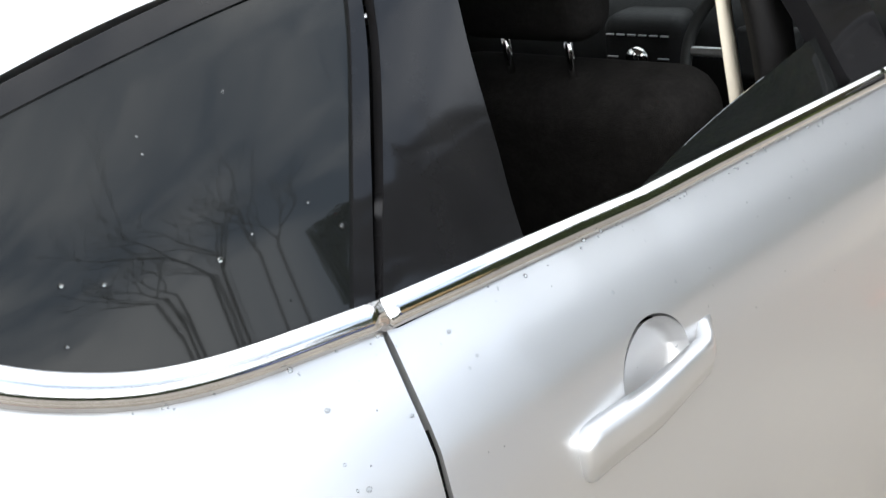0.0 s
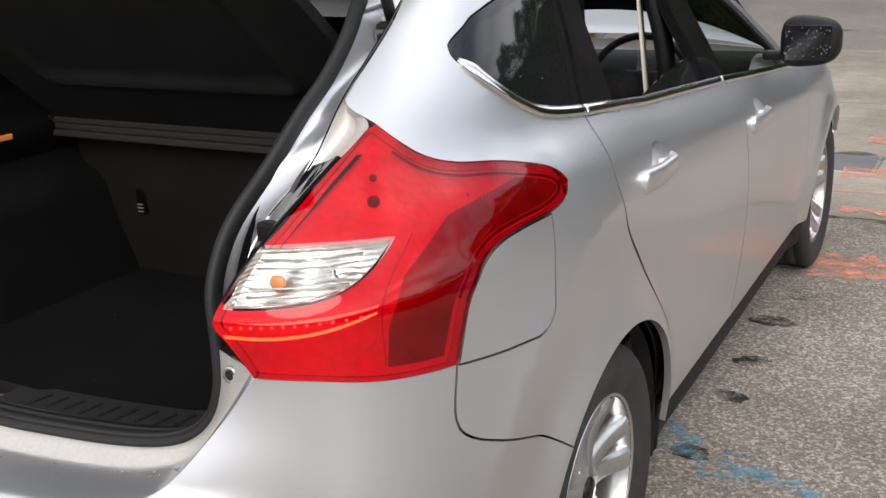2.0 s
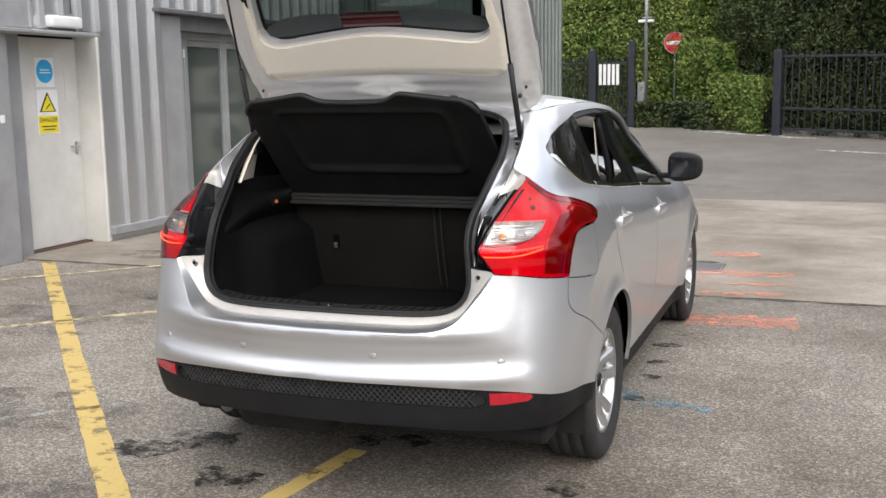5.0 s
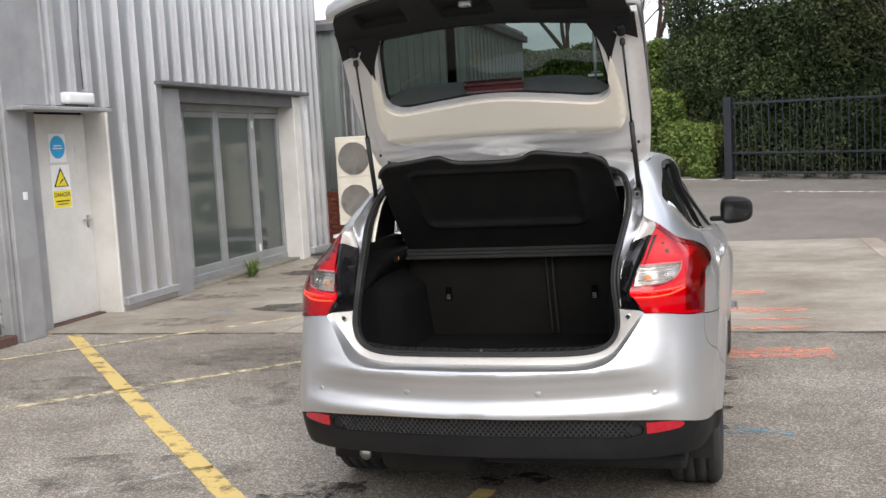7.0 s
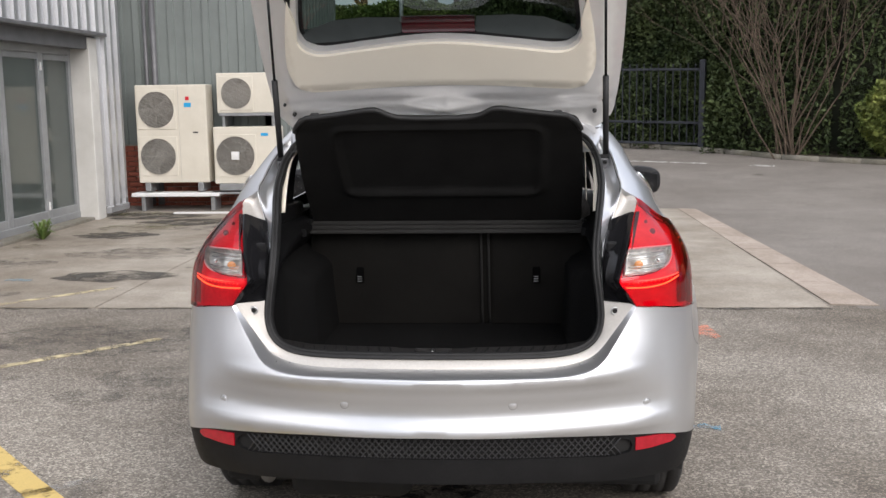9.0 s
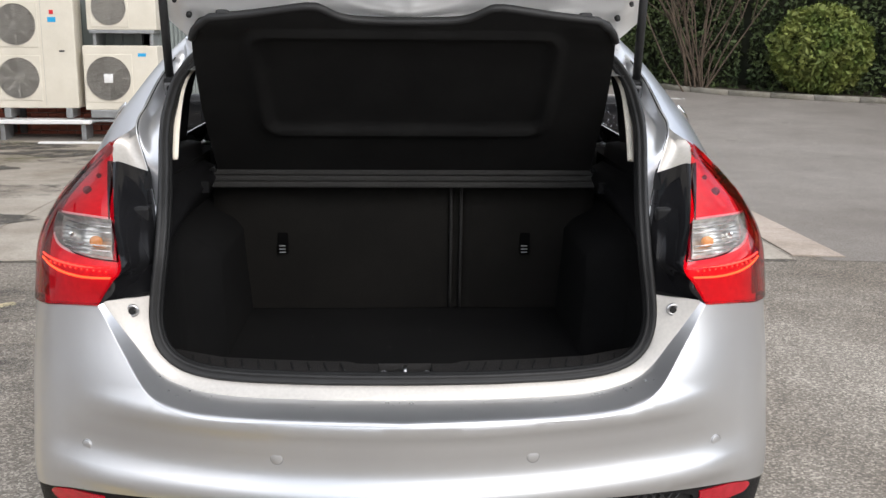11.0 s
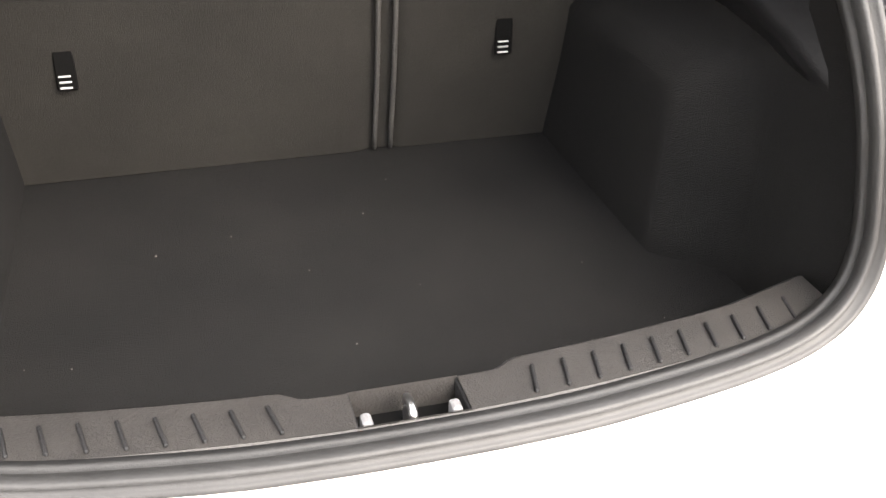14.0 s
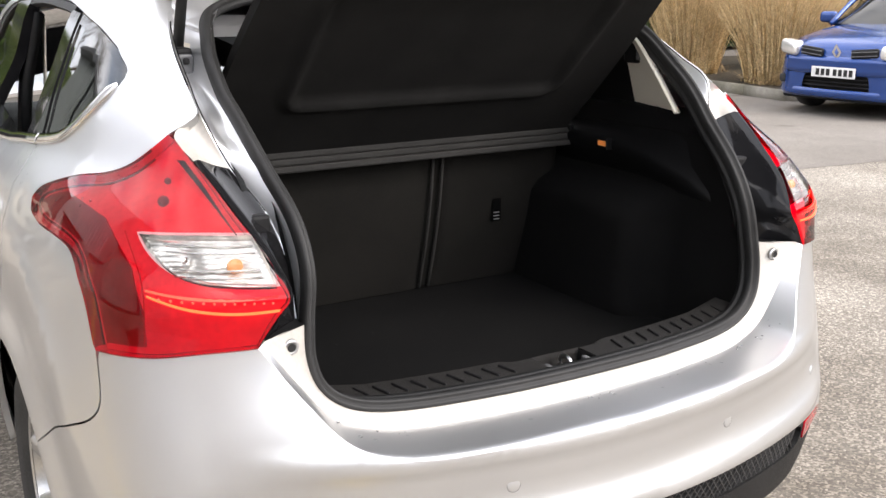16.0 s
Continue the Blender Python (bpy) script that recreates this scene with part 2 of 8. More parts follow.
def fluted(name, col, rough, flutes):
    """Polished reflector pressed into fine horizontal flutes, a little uneven."""
    m, n, l, p = node_mat(name)
    p.inputs["Roughness"].default_value, p.inputs["Metallic"].default_value = rough, 0.92
    tc, w, b, a, r = (n.new(k) for k in ("ShaderNodeTexCoord", "ShaderNodeTexWave", "ShaderNodeBump", "ShaderNodeTexNoise", "ShaderNodeValToRGB"))
    w.bands_direction = "Z"
    w.inputs["Scale"].default_value, w.inputs["Distortion"].default_value, w.inputs["Detail Scale"].default_value = flutes, 2.2, 3.0
    a.inputs["Scale"].default_value = 46.0
    r.color_ramp.elements[0].position, r.color_ramp.elements[1].position = 0.36, 0.62
    r.color_ramp.elements[0].color, r.color_ramp.elements[1].color = (*(c * .7 for c in col), 1), (*col, 1)
    b.inputs["Strength"].default_value, b.inputs["Distance"].default_value = 0.35, 0.002
    l.new(tc.outputs["Object"], w.inputs["Vector"])
    l.new(tc.outputs["Object"], a.inputs["Vector"])
    l.new(a.outputs["Fac"], r.inputs["Fac"])
    l.new(r.outputs["Color"], p.inputs["Base Color"])
    l.new(w.outputs["Fac"], b.inputs["Height"])
    l.new(b.outputs["Normal"], p.inputs["Normal"])
    return m


FLUTED = fluted("fluted_reflector", (0.84, 0.82, 0.77), 0.28, 46.0)
LED_RED = mat("lit_tail_light", (0.8, 0.03, 0.03), 0.3, 0, emit=(1.0, 0.06, 0.02), power=0.8)
LED_AMBER = mat("lit_tail_light_hot", (0.9, 0.1, 0.03), 0.3, 0, emit=(1.0, 0.055, 0.012), power=1.1)
TAG_ORANGE = mat("amber_boot_lamp", (0.8, 0.25, 0.05), 0.3, 0, emit=(1.0, 0.36, 0.10), power=0.08)
REFLECTOR = mat("red_reflector", (0.45, 0.005, 0.02), 0.12, 0, (0.34, 0.003, 0.012), 60, bump=0.3, bump_scale=300, coat=0.6)
RIM_RED = mat("lens_rim_red", (0.20, 0.12, 0.12), 0.3, 0, (0.15, 0.09, 0.09), 20)
# darker, glowless version of the lamp back
LAMP_SIDE = mat("lamp_side_grey", (0.50, 0.47, 0.47), 0.35, 0.3, (0.34, 0.31, 0.31), 14, bump=0.4, bump_scale=30)
# colour of the light line painted along the lens fold
LENS_GLINT = mat("lens_fold_glint", (0.55, 0.02, 0.04), 0.2, 0, (0.62, 0.04, 0.06), 30)
AMBER_LENS = mat("amber_lens", (0.85, 0.40, 0.14), 0.25, 0, (0.80, 0.30, 0.08), 60, coat=0.4)
DARK_RED = mat("dark_red_brake_lens", (0.055, 0.005, 0.008), 0.2, 0, (0.04, 0.004, 0.006), 20)
SEAT_CLOTH = mat("charcoal_seat_cloth", (0.0055, 0.0053, 0.0051), 0.9, 0, (0.0095, 0.009, 0.0087), 30, fine=0.3, bump=0.3, bump_scale=400, spec=0.12)
VOID = mat("black_hole", (0.002, 0.002, 0.002), 0.9, 0, (0.003, 0.003, 0.003), 9, spec=0.05)
POD_GREY = mat("dark_teal_pod", (0.040, 0.050, 0.052), 0.45, 0, (0.055, 0.066, 0.068), 9)
MESH_BLACK = mat("moulded_mesh_plastic", (0.035, 0.035, 0.036), 0.35, 0, (0.05, 0.05, 0.051), 20)
DROP = clear_mat("rain_drop", (0.93, 0.95, 0.96), 0.01, 1.6)
LINT = mat("pale_lint", (0.16, 0.15, 0.13), 0.9, 0, (0.09, 0.085, 0.08), 30)
UNDER = mat("underbody_black", (0.006, 0.006, 0.006), 0.85, 0, (0.011, 0.0105, 0.010), 6)
STEEL = mat("brushed_steel", (0.55, 0.55, 0.55), 0.3, 1.0, (0.45, 0.45, 0.45), 25)

ASPHALT = ground_mat("asphalt", (0.036, 0.032, 0.027), (0.283, 0.257, 0.222), (0.97, 0.90, 0.78), 125, 0.42, (0.46, 0.43, 0.395), 0.88, 1.0)
CONCRETE = ground_mat("concrete", (0.232, 0.208, 0.172), (0.365, 0.33, 0.28), (0.475, 0.44, 0.385), 110, 0.55, (0.50, 0.455, 0.40), 0.8, 0.3)
ROAD = ground_mat("smooth_tarmac", (0.104, 0.094, 0.084), (0.212, 0.194, 0.174), (0.33, 0.305, 0.275), 150, 0.30, (0.74, 0.72, 0.70), 0.85, 0.4)
EDGING = ground_mat("edging_concrete", (0.26, 0.21, 0.175), (0.40, 0.34, 0.29), (0.50, 0.44, 0.38), 120, 1.4, (0.7, 0.68, 0.64), 0.85, 0.4)
KERB = ground_mat("kerb_stone", (0.14, 0.13, 0.115), (0.25, 0.235, 0.205), (0.36, 0.34, 0.30), 120, 1.4, (0.6, 0.6, 0.52), 0.85, 0.4)
EARTH = ground_mat("leaf_litter", (0.018, 0.014, 0.009), (0.05, 0.038, 0.022), (0.13, 0.095, 0.05), 30, 0.8, (0.5, 0.5, 0.4), 0.95, 0.9)
YELLOW = worn_paint("worn_yellow_marking", (0.56, 0.41, 0.14), None, 5.0, 0.36, 0.48)
YELLOW_FAINT = worn_paint("faint_yellow_marking", (0.54, 0.46, 0.28), None, 7.0, 0.38, 0.58)
WHITE_FAINT = worn_paint("faint_white_marking", (0.45, 0.44, 0.41), None, 9.0, 0.47, 0.68)
WHITE_LINE = worn_paint("worn_white_marking", (0.6, 0.59, 0.56), None, 7.0, 0.40, 0.55)
ORANGE_SPRAY = worn_paint("orange_spray_mark", (0.80, 0.30, 0.19), None, 11.0, 0.38, 0.74)
BLUE_SPRAY = worn_paint("blue_spray_mark", (0.12, 0.34, 0.48), None, 14.0, 0.46, 0.76)
# for damp patches, and for the shadow edge painted along the apron
DAMP_SHADE = worn_paint("damp_and_edge_shade", (0.060, 0.054, 0.044), None, 3.5, 0.36, 0.62)
DIRT = worn_paint("washed_dirt", (0.13, 0.118, 0.10), None, 4.5, 0.44, 0.80)
MOSS = worn_paint("thin_moss_film", (0.13, 0.125, 0.045), None, 3.0, 0.44, 0.78)
OIL = worn_paint("dark_oil_stain", (0.012, 0.011, 0.010), None, 8.0, 0.44, 0.60)

CLAD = mat("silver_cladding", (0.66, 0.665, 0.675), 0.36, 0.85, (0.60, 0.605, 0.615), 1.6, fine=0.05, fine_scale=60)
FLASH = mat("grey_flashing", (0.36, 0.365, 0.37), 0.45, 0.25, (0.29, 0.29, 0.295), 3, fine=0.06)
FLASH_DARK = mat("dark_grey_flashing", (0.10, 0.102, 0.105), 0.5, 0.2, (0.14, 0.14, 0.145), 4, fine=0.08)
GREEN_CLAD = mat("grey_green_cladding", (0.20, 0.225, 0.215), 0.5, 0.1, (0.16, 0.18, 0.172), 1.2, fine=0.06)
DOOR_PAINT = mat("off_white_door_paint", (0.62, 0.61, 0.575), 0.5, 0, (0.52, 0.51, 0.475), 2.5, fine=0.05, coat=0.2)
ALU = mat("grey_aluminium_frame", (0.34, 0.35, 0.355), 0.4, 0.35, (0.28, 0.29, 0.295), 4, fine=0.05)
PANE = mat("obscured_green_pane", (0.060, 0.074, 0.067), 0.09, 0, (0.076, 0.090, 0.082), 0.9, spec=0.6)
BRICK_DIRTY = mat("dirty_brick", (0.12, 0.055, 0.04), 0.92, 0, (0.075, 0.05, 0.04), 9, fine=0.3, bump=0.4, bump_scale=80)
BRICK = mat("red_brick", (0.30, 0.085, 0.05), 0.9, 0, (0.20, 0.055, 0.035), 8, fine=0.3, bump=0.5, bump_scale=80)
MORTAR = mat("mortar", (0.30, 0.27, 0.23), 0.95, 0, (0.22, 0.20, 0.17), 9, fine=0.2)
AC_CREAM = mat("cream_enamel", (0.66, 0.62, 0.53), 0.45, 0, (0.60, 0.56, 0.47), 3, fine=0.04)
GRILLE = mat("grey_grille", (0.42, 0.40, 0.36), 0.6, 0, (0.36, 0.34, 0.30), 20)
# darker copy of the grille tone, for the shade behind the fan guards
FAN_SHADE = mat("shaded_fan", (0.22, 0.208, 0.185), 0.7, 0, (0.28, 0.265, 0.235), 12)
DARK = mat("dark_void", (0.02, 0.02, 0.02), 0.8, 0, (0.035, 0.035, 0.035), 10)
WHITE = mat("white_enamel", (0.78, 0.78, 0.77), 0.4, 0, (0.70, 0.70, 0.69), 5)
SIGN_BLUE = mat("sign_blue", (0.02, 0.32, 0.62), 0.4, 0, (0.03, 0.36, 0.66), 9)
SIGN_YELLOW = mat("sign_yellow", (0.82, 0.68, 0.02), 0.4, 0, (0.76, 0.62, 0.03), 9)
SIGN_RED = mat("sign_red", (0.62, 0.015, 0.03), 0.4, 0, (0.55, 0.02, 0.03), 9)
SIGN_BLACK = mat("sign_black", (0.012, 0.012, 0.012), 0.5)
FENCE = mat("navy_black_fence_paint", (0.016, 0.019, 0.026), 0.5, 0.1, (0.024, 0.027, 0.034), 6, fine=0.1)
GALV = mat("galvanised_steel", (0.40, 0.41, 0.42), 0.45, 0.7, (0.32, 0.33, 0.33), 9, fine=0.1)
LEAF_DARK = mat("dark_evergreen_leaf", (0.022, 0.036, 0.014), 0.6, 0, (0.075, 0.098, 0.036), 1.1, fine=0.6, fine_scale=9, spec=0.2)
LEAF_LIGHT = mat("laurel_leaf", (0.085, 0.145, 0.028), 0.6, 0, (0.20, 0.25, 0.065), 1.5, fine=0.5, fine_scale=9, spec=0.25)
LEAF_YELLOW = mat("yellow_green_leaf", (0.075, 0.115, 0.024), 0.6, 0, (0.18, 0.20, 0.05), 2.5, fine=0.5, fine_scale=9, spec=0.25)
BARK = mat("bare_bark", (0.060, 0.043, 0.030), 0.95, 0, (0.115, 0.085, 0.060), 6, fine=0.3, bump=0.6, bump_scale=60)
REED = mat("dry_reed", (0.40, 0.28, 0.13), 0.85, 0, (0.70, 0.54, 0.31), 11, fine=0.45, fine_scale=45)
REED_LOW = mat("old_reed_litter", (0.20, 0.13, 0.06), 0.9, 0, (0.32, 0.22, 0.11), 12, fine=0.3)
WEED = mat("weed_leaf", (0.06, 0.12, 0.02), 0.6, 0, (0.14, 0.17, 0.05), 14)
BLUE_PAINT = mat("blue_car_paint", (0.010, 0.052, 0.235), 0.25, 0.35, (0.009, 0.046, 0.205), 2, fine=0.05, fine_scale=700, coat=0.8)
SHUTTER = mat("shutter_grey", (0.52, 0.52, 0.50), 0.45, 0.2, (0.44, 0.44, 0.42), 3, fine=0.05)

# ---- building helpers ----
from mathutils import geometry as geo


def mesh_of(name, verts, faces, smooth=True, normals=None):
    me = bpy.data.meshes.new(name)
    me.from_pydata([tuple(v) for v in verts], [], [tuple(f) for f in faces])
    if smooth:
        me.polygons.foreach_set("use_smooth", [True] * len(me.polygons))
    me.update()
    if normals is not None:
        me.normals_split_custom_set_from_vertices([tuple(n) for n in normals])
    return me


def part(name, me, material, parent=None, label="", m=None):
    if isinstance(me, bmesh.types.BMesh):
        bm, me = me, bpy.data.meshes.new(name)
        bm.to_mesh(me)
        bm.free()
    ob = new(name, me)
    if material and not me.materials:
        me.materials.append(material)
    if m is not None:
        ob.matrix_basis = m
    if parent:
        ob.parent = parent
    return tagged(ob, label=label)


def thing(name, label, category, group="", at=(0, 0, 0), turn=0, kind=""):
    ob = new(name)
    ob.empty_display_size = 0.1
    ob.matrix_basis = pose(*at, 0, 0, turn)
    return tagged(ob, label, category, group, kind)


def rbox(size, bevel=0.01, seg=2, centre=(0, 0, 0)):
    bm = bmesh.new()
    bmesh.ops.create_cube(bm, size=1)
    bmesh.ops.scale(bm, vec=size, verts=bm.verts)
    if bevel > 0:
        bmesh.ops.bevel(bm, geom=bm.edges[:], offset=min(bevel, min(size) * 0.45), segments=seg, affect="EDGES", profile=0.5)
    bmesh.ops.translate(bm, vec=centre, verts=bm.verts)
    for f in bm.faces:
        f.smooth = bevel > 0 and seg > 2
    return bm


def moved(bm, m):
    bmesh.ops.transform(bm, matrix=m, verts=bm.verts)
    return bm


def curve(pts, step=0.02, closed=False):
    """Points along a smooth line through pts (tuples of two or three numbers)."""
    pts = [np.array(p, float) for p in pts]
    n = len(pts)
    out = []
    for i in range(n if closed else n - 1):
        p1, p2 = pts[i], pts[(i + 1) % n]
        p0 = pts[i - 1] if closed or i else 2 * p1 - p2
        p3 = pts[(i + 2) % n] if closed or i + 2 < n else 2 * p2 - p1
        k = max(1, int(np.ceil(np.linalg.norm(p2 - p1) / step)))
        for j in range(k):
            t = j / k
            out.append(0.5 * (2 * p1 + (p2 - p0) * t + (2 * p0 - 5 * p1 + 4 * p2 - p3) * t * t + (3 * p1 - p0 - 3 * p2 + p3) * t ** 3))
    if not closed:
        out.append(pts[-1])
    return out


def outline(segments, step=0.02):
    """A closed line from smooth segments that meet in corners."""
    out = []
    for s in segments:
        out += curve(s, step)[:-1]
    return out


def resample(pts, n):
    pts = np.array(pts, float)
    d = np.r_[0, np.cumsum(np.linalg.norm(np.diff(pts, axis=0), axis=1))]
    t = np.linspace(0, d[-1], n)
    return [np.array([np.interp(a, d, pts[:, k]) for k in range(pts.shape[1])]) for a in t]


def inside(pts, poly):
    pts, poly = np.asarray(pts), np.asarray(poly)
    x, y = pts[:, 0], pts[:, 1]
    r = np.zeros(len(pts), bool)
    x1, y1 = poly[:, 0], poly[:, 1]
    x2, y2 = np.roll(x1, -1), np.roll(y1, -1)
    for a, b, c, d in zip(x1, y1, x2, y2):
        if b != d:
            r ^= ((b > y) != (d > y)) & (x < (c - a) * (y - b) / (d - b) + a)
    return r


def shrink(poly, g):
    p = np.asarray(poly)
    e = np.roll(p, -1, 0) - p
    area = np.sum(p[:, 0] * np.roll(p[:, 1], -1) - np.roll(p[:, 0], -1) * p[:, 1])
    nrm = np.c_[-e[:, 1], e[:, 0]] * (1 if area > 0 else -1)
    nrm /= np.maximum(np.linalg.norm(nrm, axis=1, keepdims=True), 1e-9)
    v = nrm + np.roll(nrm, 1, 0)
    v /= np.maximum(np.linalg.norm(v, axis=1, keepdims=True), 1e-6)
    return p + v * g


def flat_fill(poly, holes=(), step=0.03):
    """Triangles over a closed plane line, with an even grid of points inside: points, triangles, loops of the rims."""
    loops = [np.asarray(poly)] + [np.asarray(h) for h in holes]
    pts, edges, rims = [], [], []
    for lp in loops:
        s = len(pts)
        pts += [tuple(q) for q in lp]
        rims.append(list(range(s, s + len(lp))))
        edges += [(s + i, s + (i + 1) % len(lp)) for i in range(len(lp))]
    rim = np.array(pts)
    lo, hi = loops[0].min(0), loops[0].max(0)
    gx, gy = np.meshgrid(np.arange(lo[0] + step / 2, hi[0], step), np.arange(lo[1] + step / 2, hi[1], step))
    gx[1::2] += step / 2
    g = np.c_[gx.ravel(), gy.ravel()]
    ok = inside(g, loops[0])
    for h in loops[1:]:
        ok &= ~inside(g, h)
    g = g[ok]
    if len(g):
        keep = np.ones(len(g), bool)
        for c in range(0, len(g), 400):
            d = np.min(np.linalg.norm(g[c:c + 400, None] - rim[None], axis=2), axis=1)
            keep[c:c + 400] = d > step * 0.45
        pts += [tuple(q) for q in g[keep]]
    vs, _, fs, ov, _, _ = geo.delaunay_2d_cdt([Vector(q) for q in pts], edges, [], 0, 1e-6, True)
    v = np.array([(q.x, q.y) for q in vs])
    back = {}
    for i, o in enumerate(ov):
        for k in o:
            back[k] = i
    f = np.array([t[:3] for t in fs])
    c = v[f].mean(1)
    ok = inside(c, loops[0])
    for h in loops[1:]:
        ok &= ~inside(c, h)
    return v, f[ok], [[back[k] for k in r if k in back] for r in rims]


def sheet(name, poly, fn, holes=(), step=0.03, gap=0.0, depth=0.012, off=0.0, mirror=False):
    """A skin over a closed line in the surface's own plane; its rims turn in by depth. fn(a, b, off) gives the place."""
    poly = shrink(poly, gap) if gap else np.asarray(poly)
    holes = [shrink(h, -gap) if gap else np.asarray(h) for h in holes]
    v2, f, rims = flat_fill(poly, holes, step)
    e = 0.002
    P = [np.array(fn(a, b, off)) for a, b in v2]
    N = []
    for (a, b) in v2:
        du = np.array(fn(a + e, b, off)) - np.array(fn(a - e, b, off))
        dz = np.array(fn(a, b + e, off)) - np.array(fn(a, b - e, off))
        q = np.cross(du, dz)
        N.append(q / max(np.linalg.norm(q), 1e-12))
    v0 = P[f[0][1]] - P[f[0][0]]
    flip = np.dot(np.cross(v0, P[f[0][2]] - P[f[0][0]]), N[f[0][0]]) < 0
    faces = [tuple(t[::-1]) if flip else tuple(t) for t in f]
    verts, norms = list(P), list(N)
    if depth:
        for r in rims:
            s = len(verts)
            n = len(r)
            for k, i in enumerate(r):
                a, b = P[i], P[i] - N[i] * depth
                t = P[r[(k + 1) % n]] - P[r[k - 1]]
                q = np.cross(N[i], t)
                q /= max(np.linalg.norm(q), 1e-12)
                verts += [a, b]
                norms += [q, q]
            mid = np.mean([P[i] for i in r], axis=0)
            sgn = np.sign(sum(np.dot(norms[s + 2 * k], P[i] - mid) for k, i in enumerate(r))) or 1
            if r is not rims[0]:
                sgn = -sgn
            for k in range(n):
                norms[s + 2 * k] = norms[s + 2 * k + 1] = norms[s + 2 * k] * sgn
                a, b, c, d = s + 2 * k, s + 2 * k + 1, s + 2 * ((k + 1) % n) + 1, s + 2 * ((k + 1) % n)
                q = np.cross(verts[b] - verts[a], verts[d] - verts[a])
                faces.append((a, b, c, d) if np.dot(q, norms[a]) > 0 else (a, d, c, b))
    if mirror:
        verts = [np.array((-p[0], p[1], p[2])) for p in verts]
        norms = [np.array((-p[0], p[1], p[2])) for p in norms]
        faces = [q[::-1] for q in faces]
    return mesh_of(name, verts, faces, True, norms)


def loft(name, loops, closed=False, smooth=True, mirror=False):
    """Quads between lines with the same number of points."""
    n = len(loops[0])
    verts = [p for lp in loops for p in lp]
    faces = []
    for a in range(len(loops) - 1):
        for i in range(n if closed else n - 1):
            j = (i + 1) % n
            faces.append((a * n + i, a * n + j, (a + 1) * n + j, (a + 1) * n + i))
    if mirror:
        verts = [(-p[0], p[1], p[2]) for p in verts]
        faces = [f[::-1] for f in faces]
    return mesh_of(name, verts, faces, smooth)


def sweep(name, path, profile, closed=False, up=(0, 0, 1), caps=True, mirror=False, scale=None):
    """A profile (across, up) carried along a line of points."""
    path = [np.array(p, float) for p in path]
    n, k = len(path), len(profile)
    verts, faces = [], []
    for i, p in enumerate(path):
        a = path[i - 1] if closed or i else path[i]
        b = path[(i + 1) % n] if closed or i + 1 < n else path[i]
        t = (b - a) / max(np.linalg.norm(b - a), 1e-9)
        u = np.array(up(p) if callable(up) else up, float)
        s = np.cross(t, u)
        if np.linalg.norm(s) < 1e-6:
            s = np.cross(t, np.array((0.0, 1.0, 0.0)))
        s /= max(np.linalg.norm(s), 1e-9)
        u = np.cross(s, t)
        q = scale(i / max(n - 1, 1)) if scale else 1.0
        verts += [p + s * x * q + u * y * q for x, y in profile]
    for i in range(n if closed else n - 1):
        j = (i + 1) % n
        for c in range(k):
            d = (c + 1) % k
            faces.append((i * k + c, i * k + d, j * k + d, j * k + c))
    if caps and not closed:
        faces += [tuple(range(k))[::-1], tuple((n - 1) * k + c for c in range(k))]
    if mirror:
        verts = [(-p[0], p[1], p[2]) for p in verts]
        faces = [f[::-1] for f in faces]
    return mesh_of(name, verts, faces, True)


def ring(r, n=10, rx=None):
    return [((rx or r) * math.cos(2 * math.pi * i / n), r * math.sin(2 * math.pi * i / n)) for i in range(n)]


def tube(name, path, r, n=10, **k):
    return sweep(name, path, ring(r, n), **k)


def lathe(profile, n=32, axis="x"):
    """Turns (radius, along) points about an axis."""
    verts, faces = [], []
    k = len(profile)
    for i in range(n):
        c, s = math.cos(2 * math.pi * i / n), math.sin(2 * math.pi * i / n)
        for r, a in profile:
            verts.append((a, r * c, r * s) if axis == "x" else (r * c, r * s, a) if axis == "z" else (r * c, a, r * s))
    for i in range(n):
        j = (i + 1) % n
        for c in range(k - 1):
            faces.append((i * k + c, i * k + c + 1, j * k + c + 1, j * k + c))
    return verts, faces


def plate(name, pts, z=0.0, thick=0.004):
    """A flat slab over a closed line on the ground."""
    n = len(pts)
    v = [(x, y, z) for x, y in pts] + [(x, y, z - thick) for x, y in pts]
    f = [tuple(range(n))] + [(i, n + i, n + (i + 1) % n, (i + 1) % n) for i in range(n)]
    me = mesh_of(name, v, f, False)
    if me.polygons[0].normal.z < 0:
        me.flip_normals()
    return me

# ---- the silver hatchback: body surface ----
YC, YF0, KU = 1.3, 3.05, 1.25
UREAR = KU * math.pi / 2
UFRONT = UREAR + YF0 - YC
HALF = [(.15, .80), (.22, .83), (.30, .848), (.40, .862), (.50, .872), (.60, .879), (.70, .882), (.80, .880), (.90, .872), (.96, .862), (1.0, .848),
        (1.05, .822), (1.11, .778), (1.20, .735), (1.27, .697), (1.36, .645), (1.42, .595), (1.46, .55)]
REAR = [(.15, .12), (.25, .07), (.36, .03), (.44, .018), (.52, .008), (.60, .004), (.70, .01), (.80, .018), (.90, .022), (.97, .03), (1.05, .09),
        (1.12, .17), (1.20, .25), (1.30, .40), (1.42, .62), (1.46, .70)]
SQUARE = [(.15, 6), (.44, 8.5), (.6, 7), (.85, 5.85), (1.0, 5.85), (1.2, 5.8), (1.42, 6)]
NOSE = [(.15, 4.28), (.3, 4.34), (.5, 4.375), (.65, 4.36), (.75, 4.28), (.85, 4.1), (.95, 3.9), (1.1, 3.7)]
HUB_R, HUB_F, HUB_Z = 0.849, 3.497, 0.315


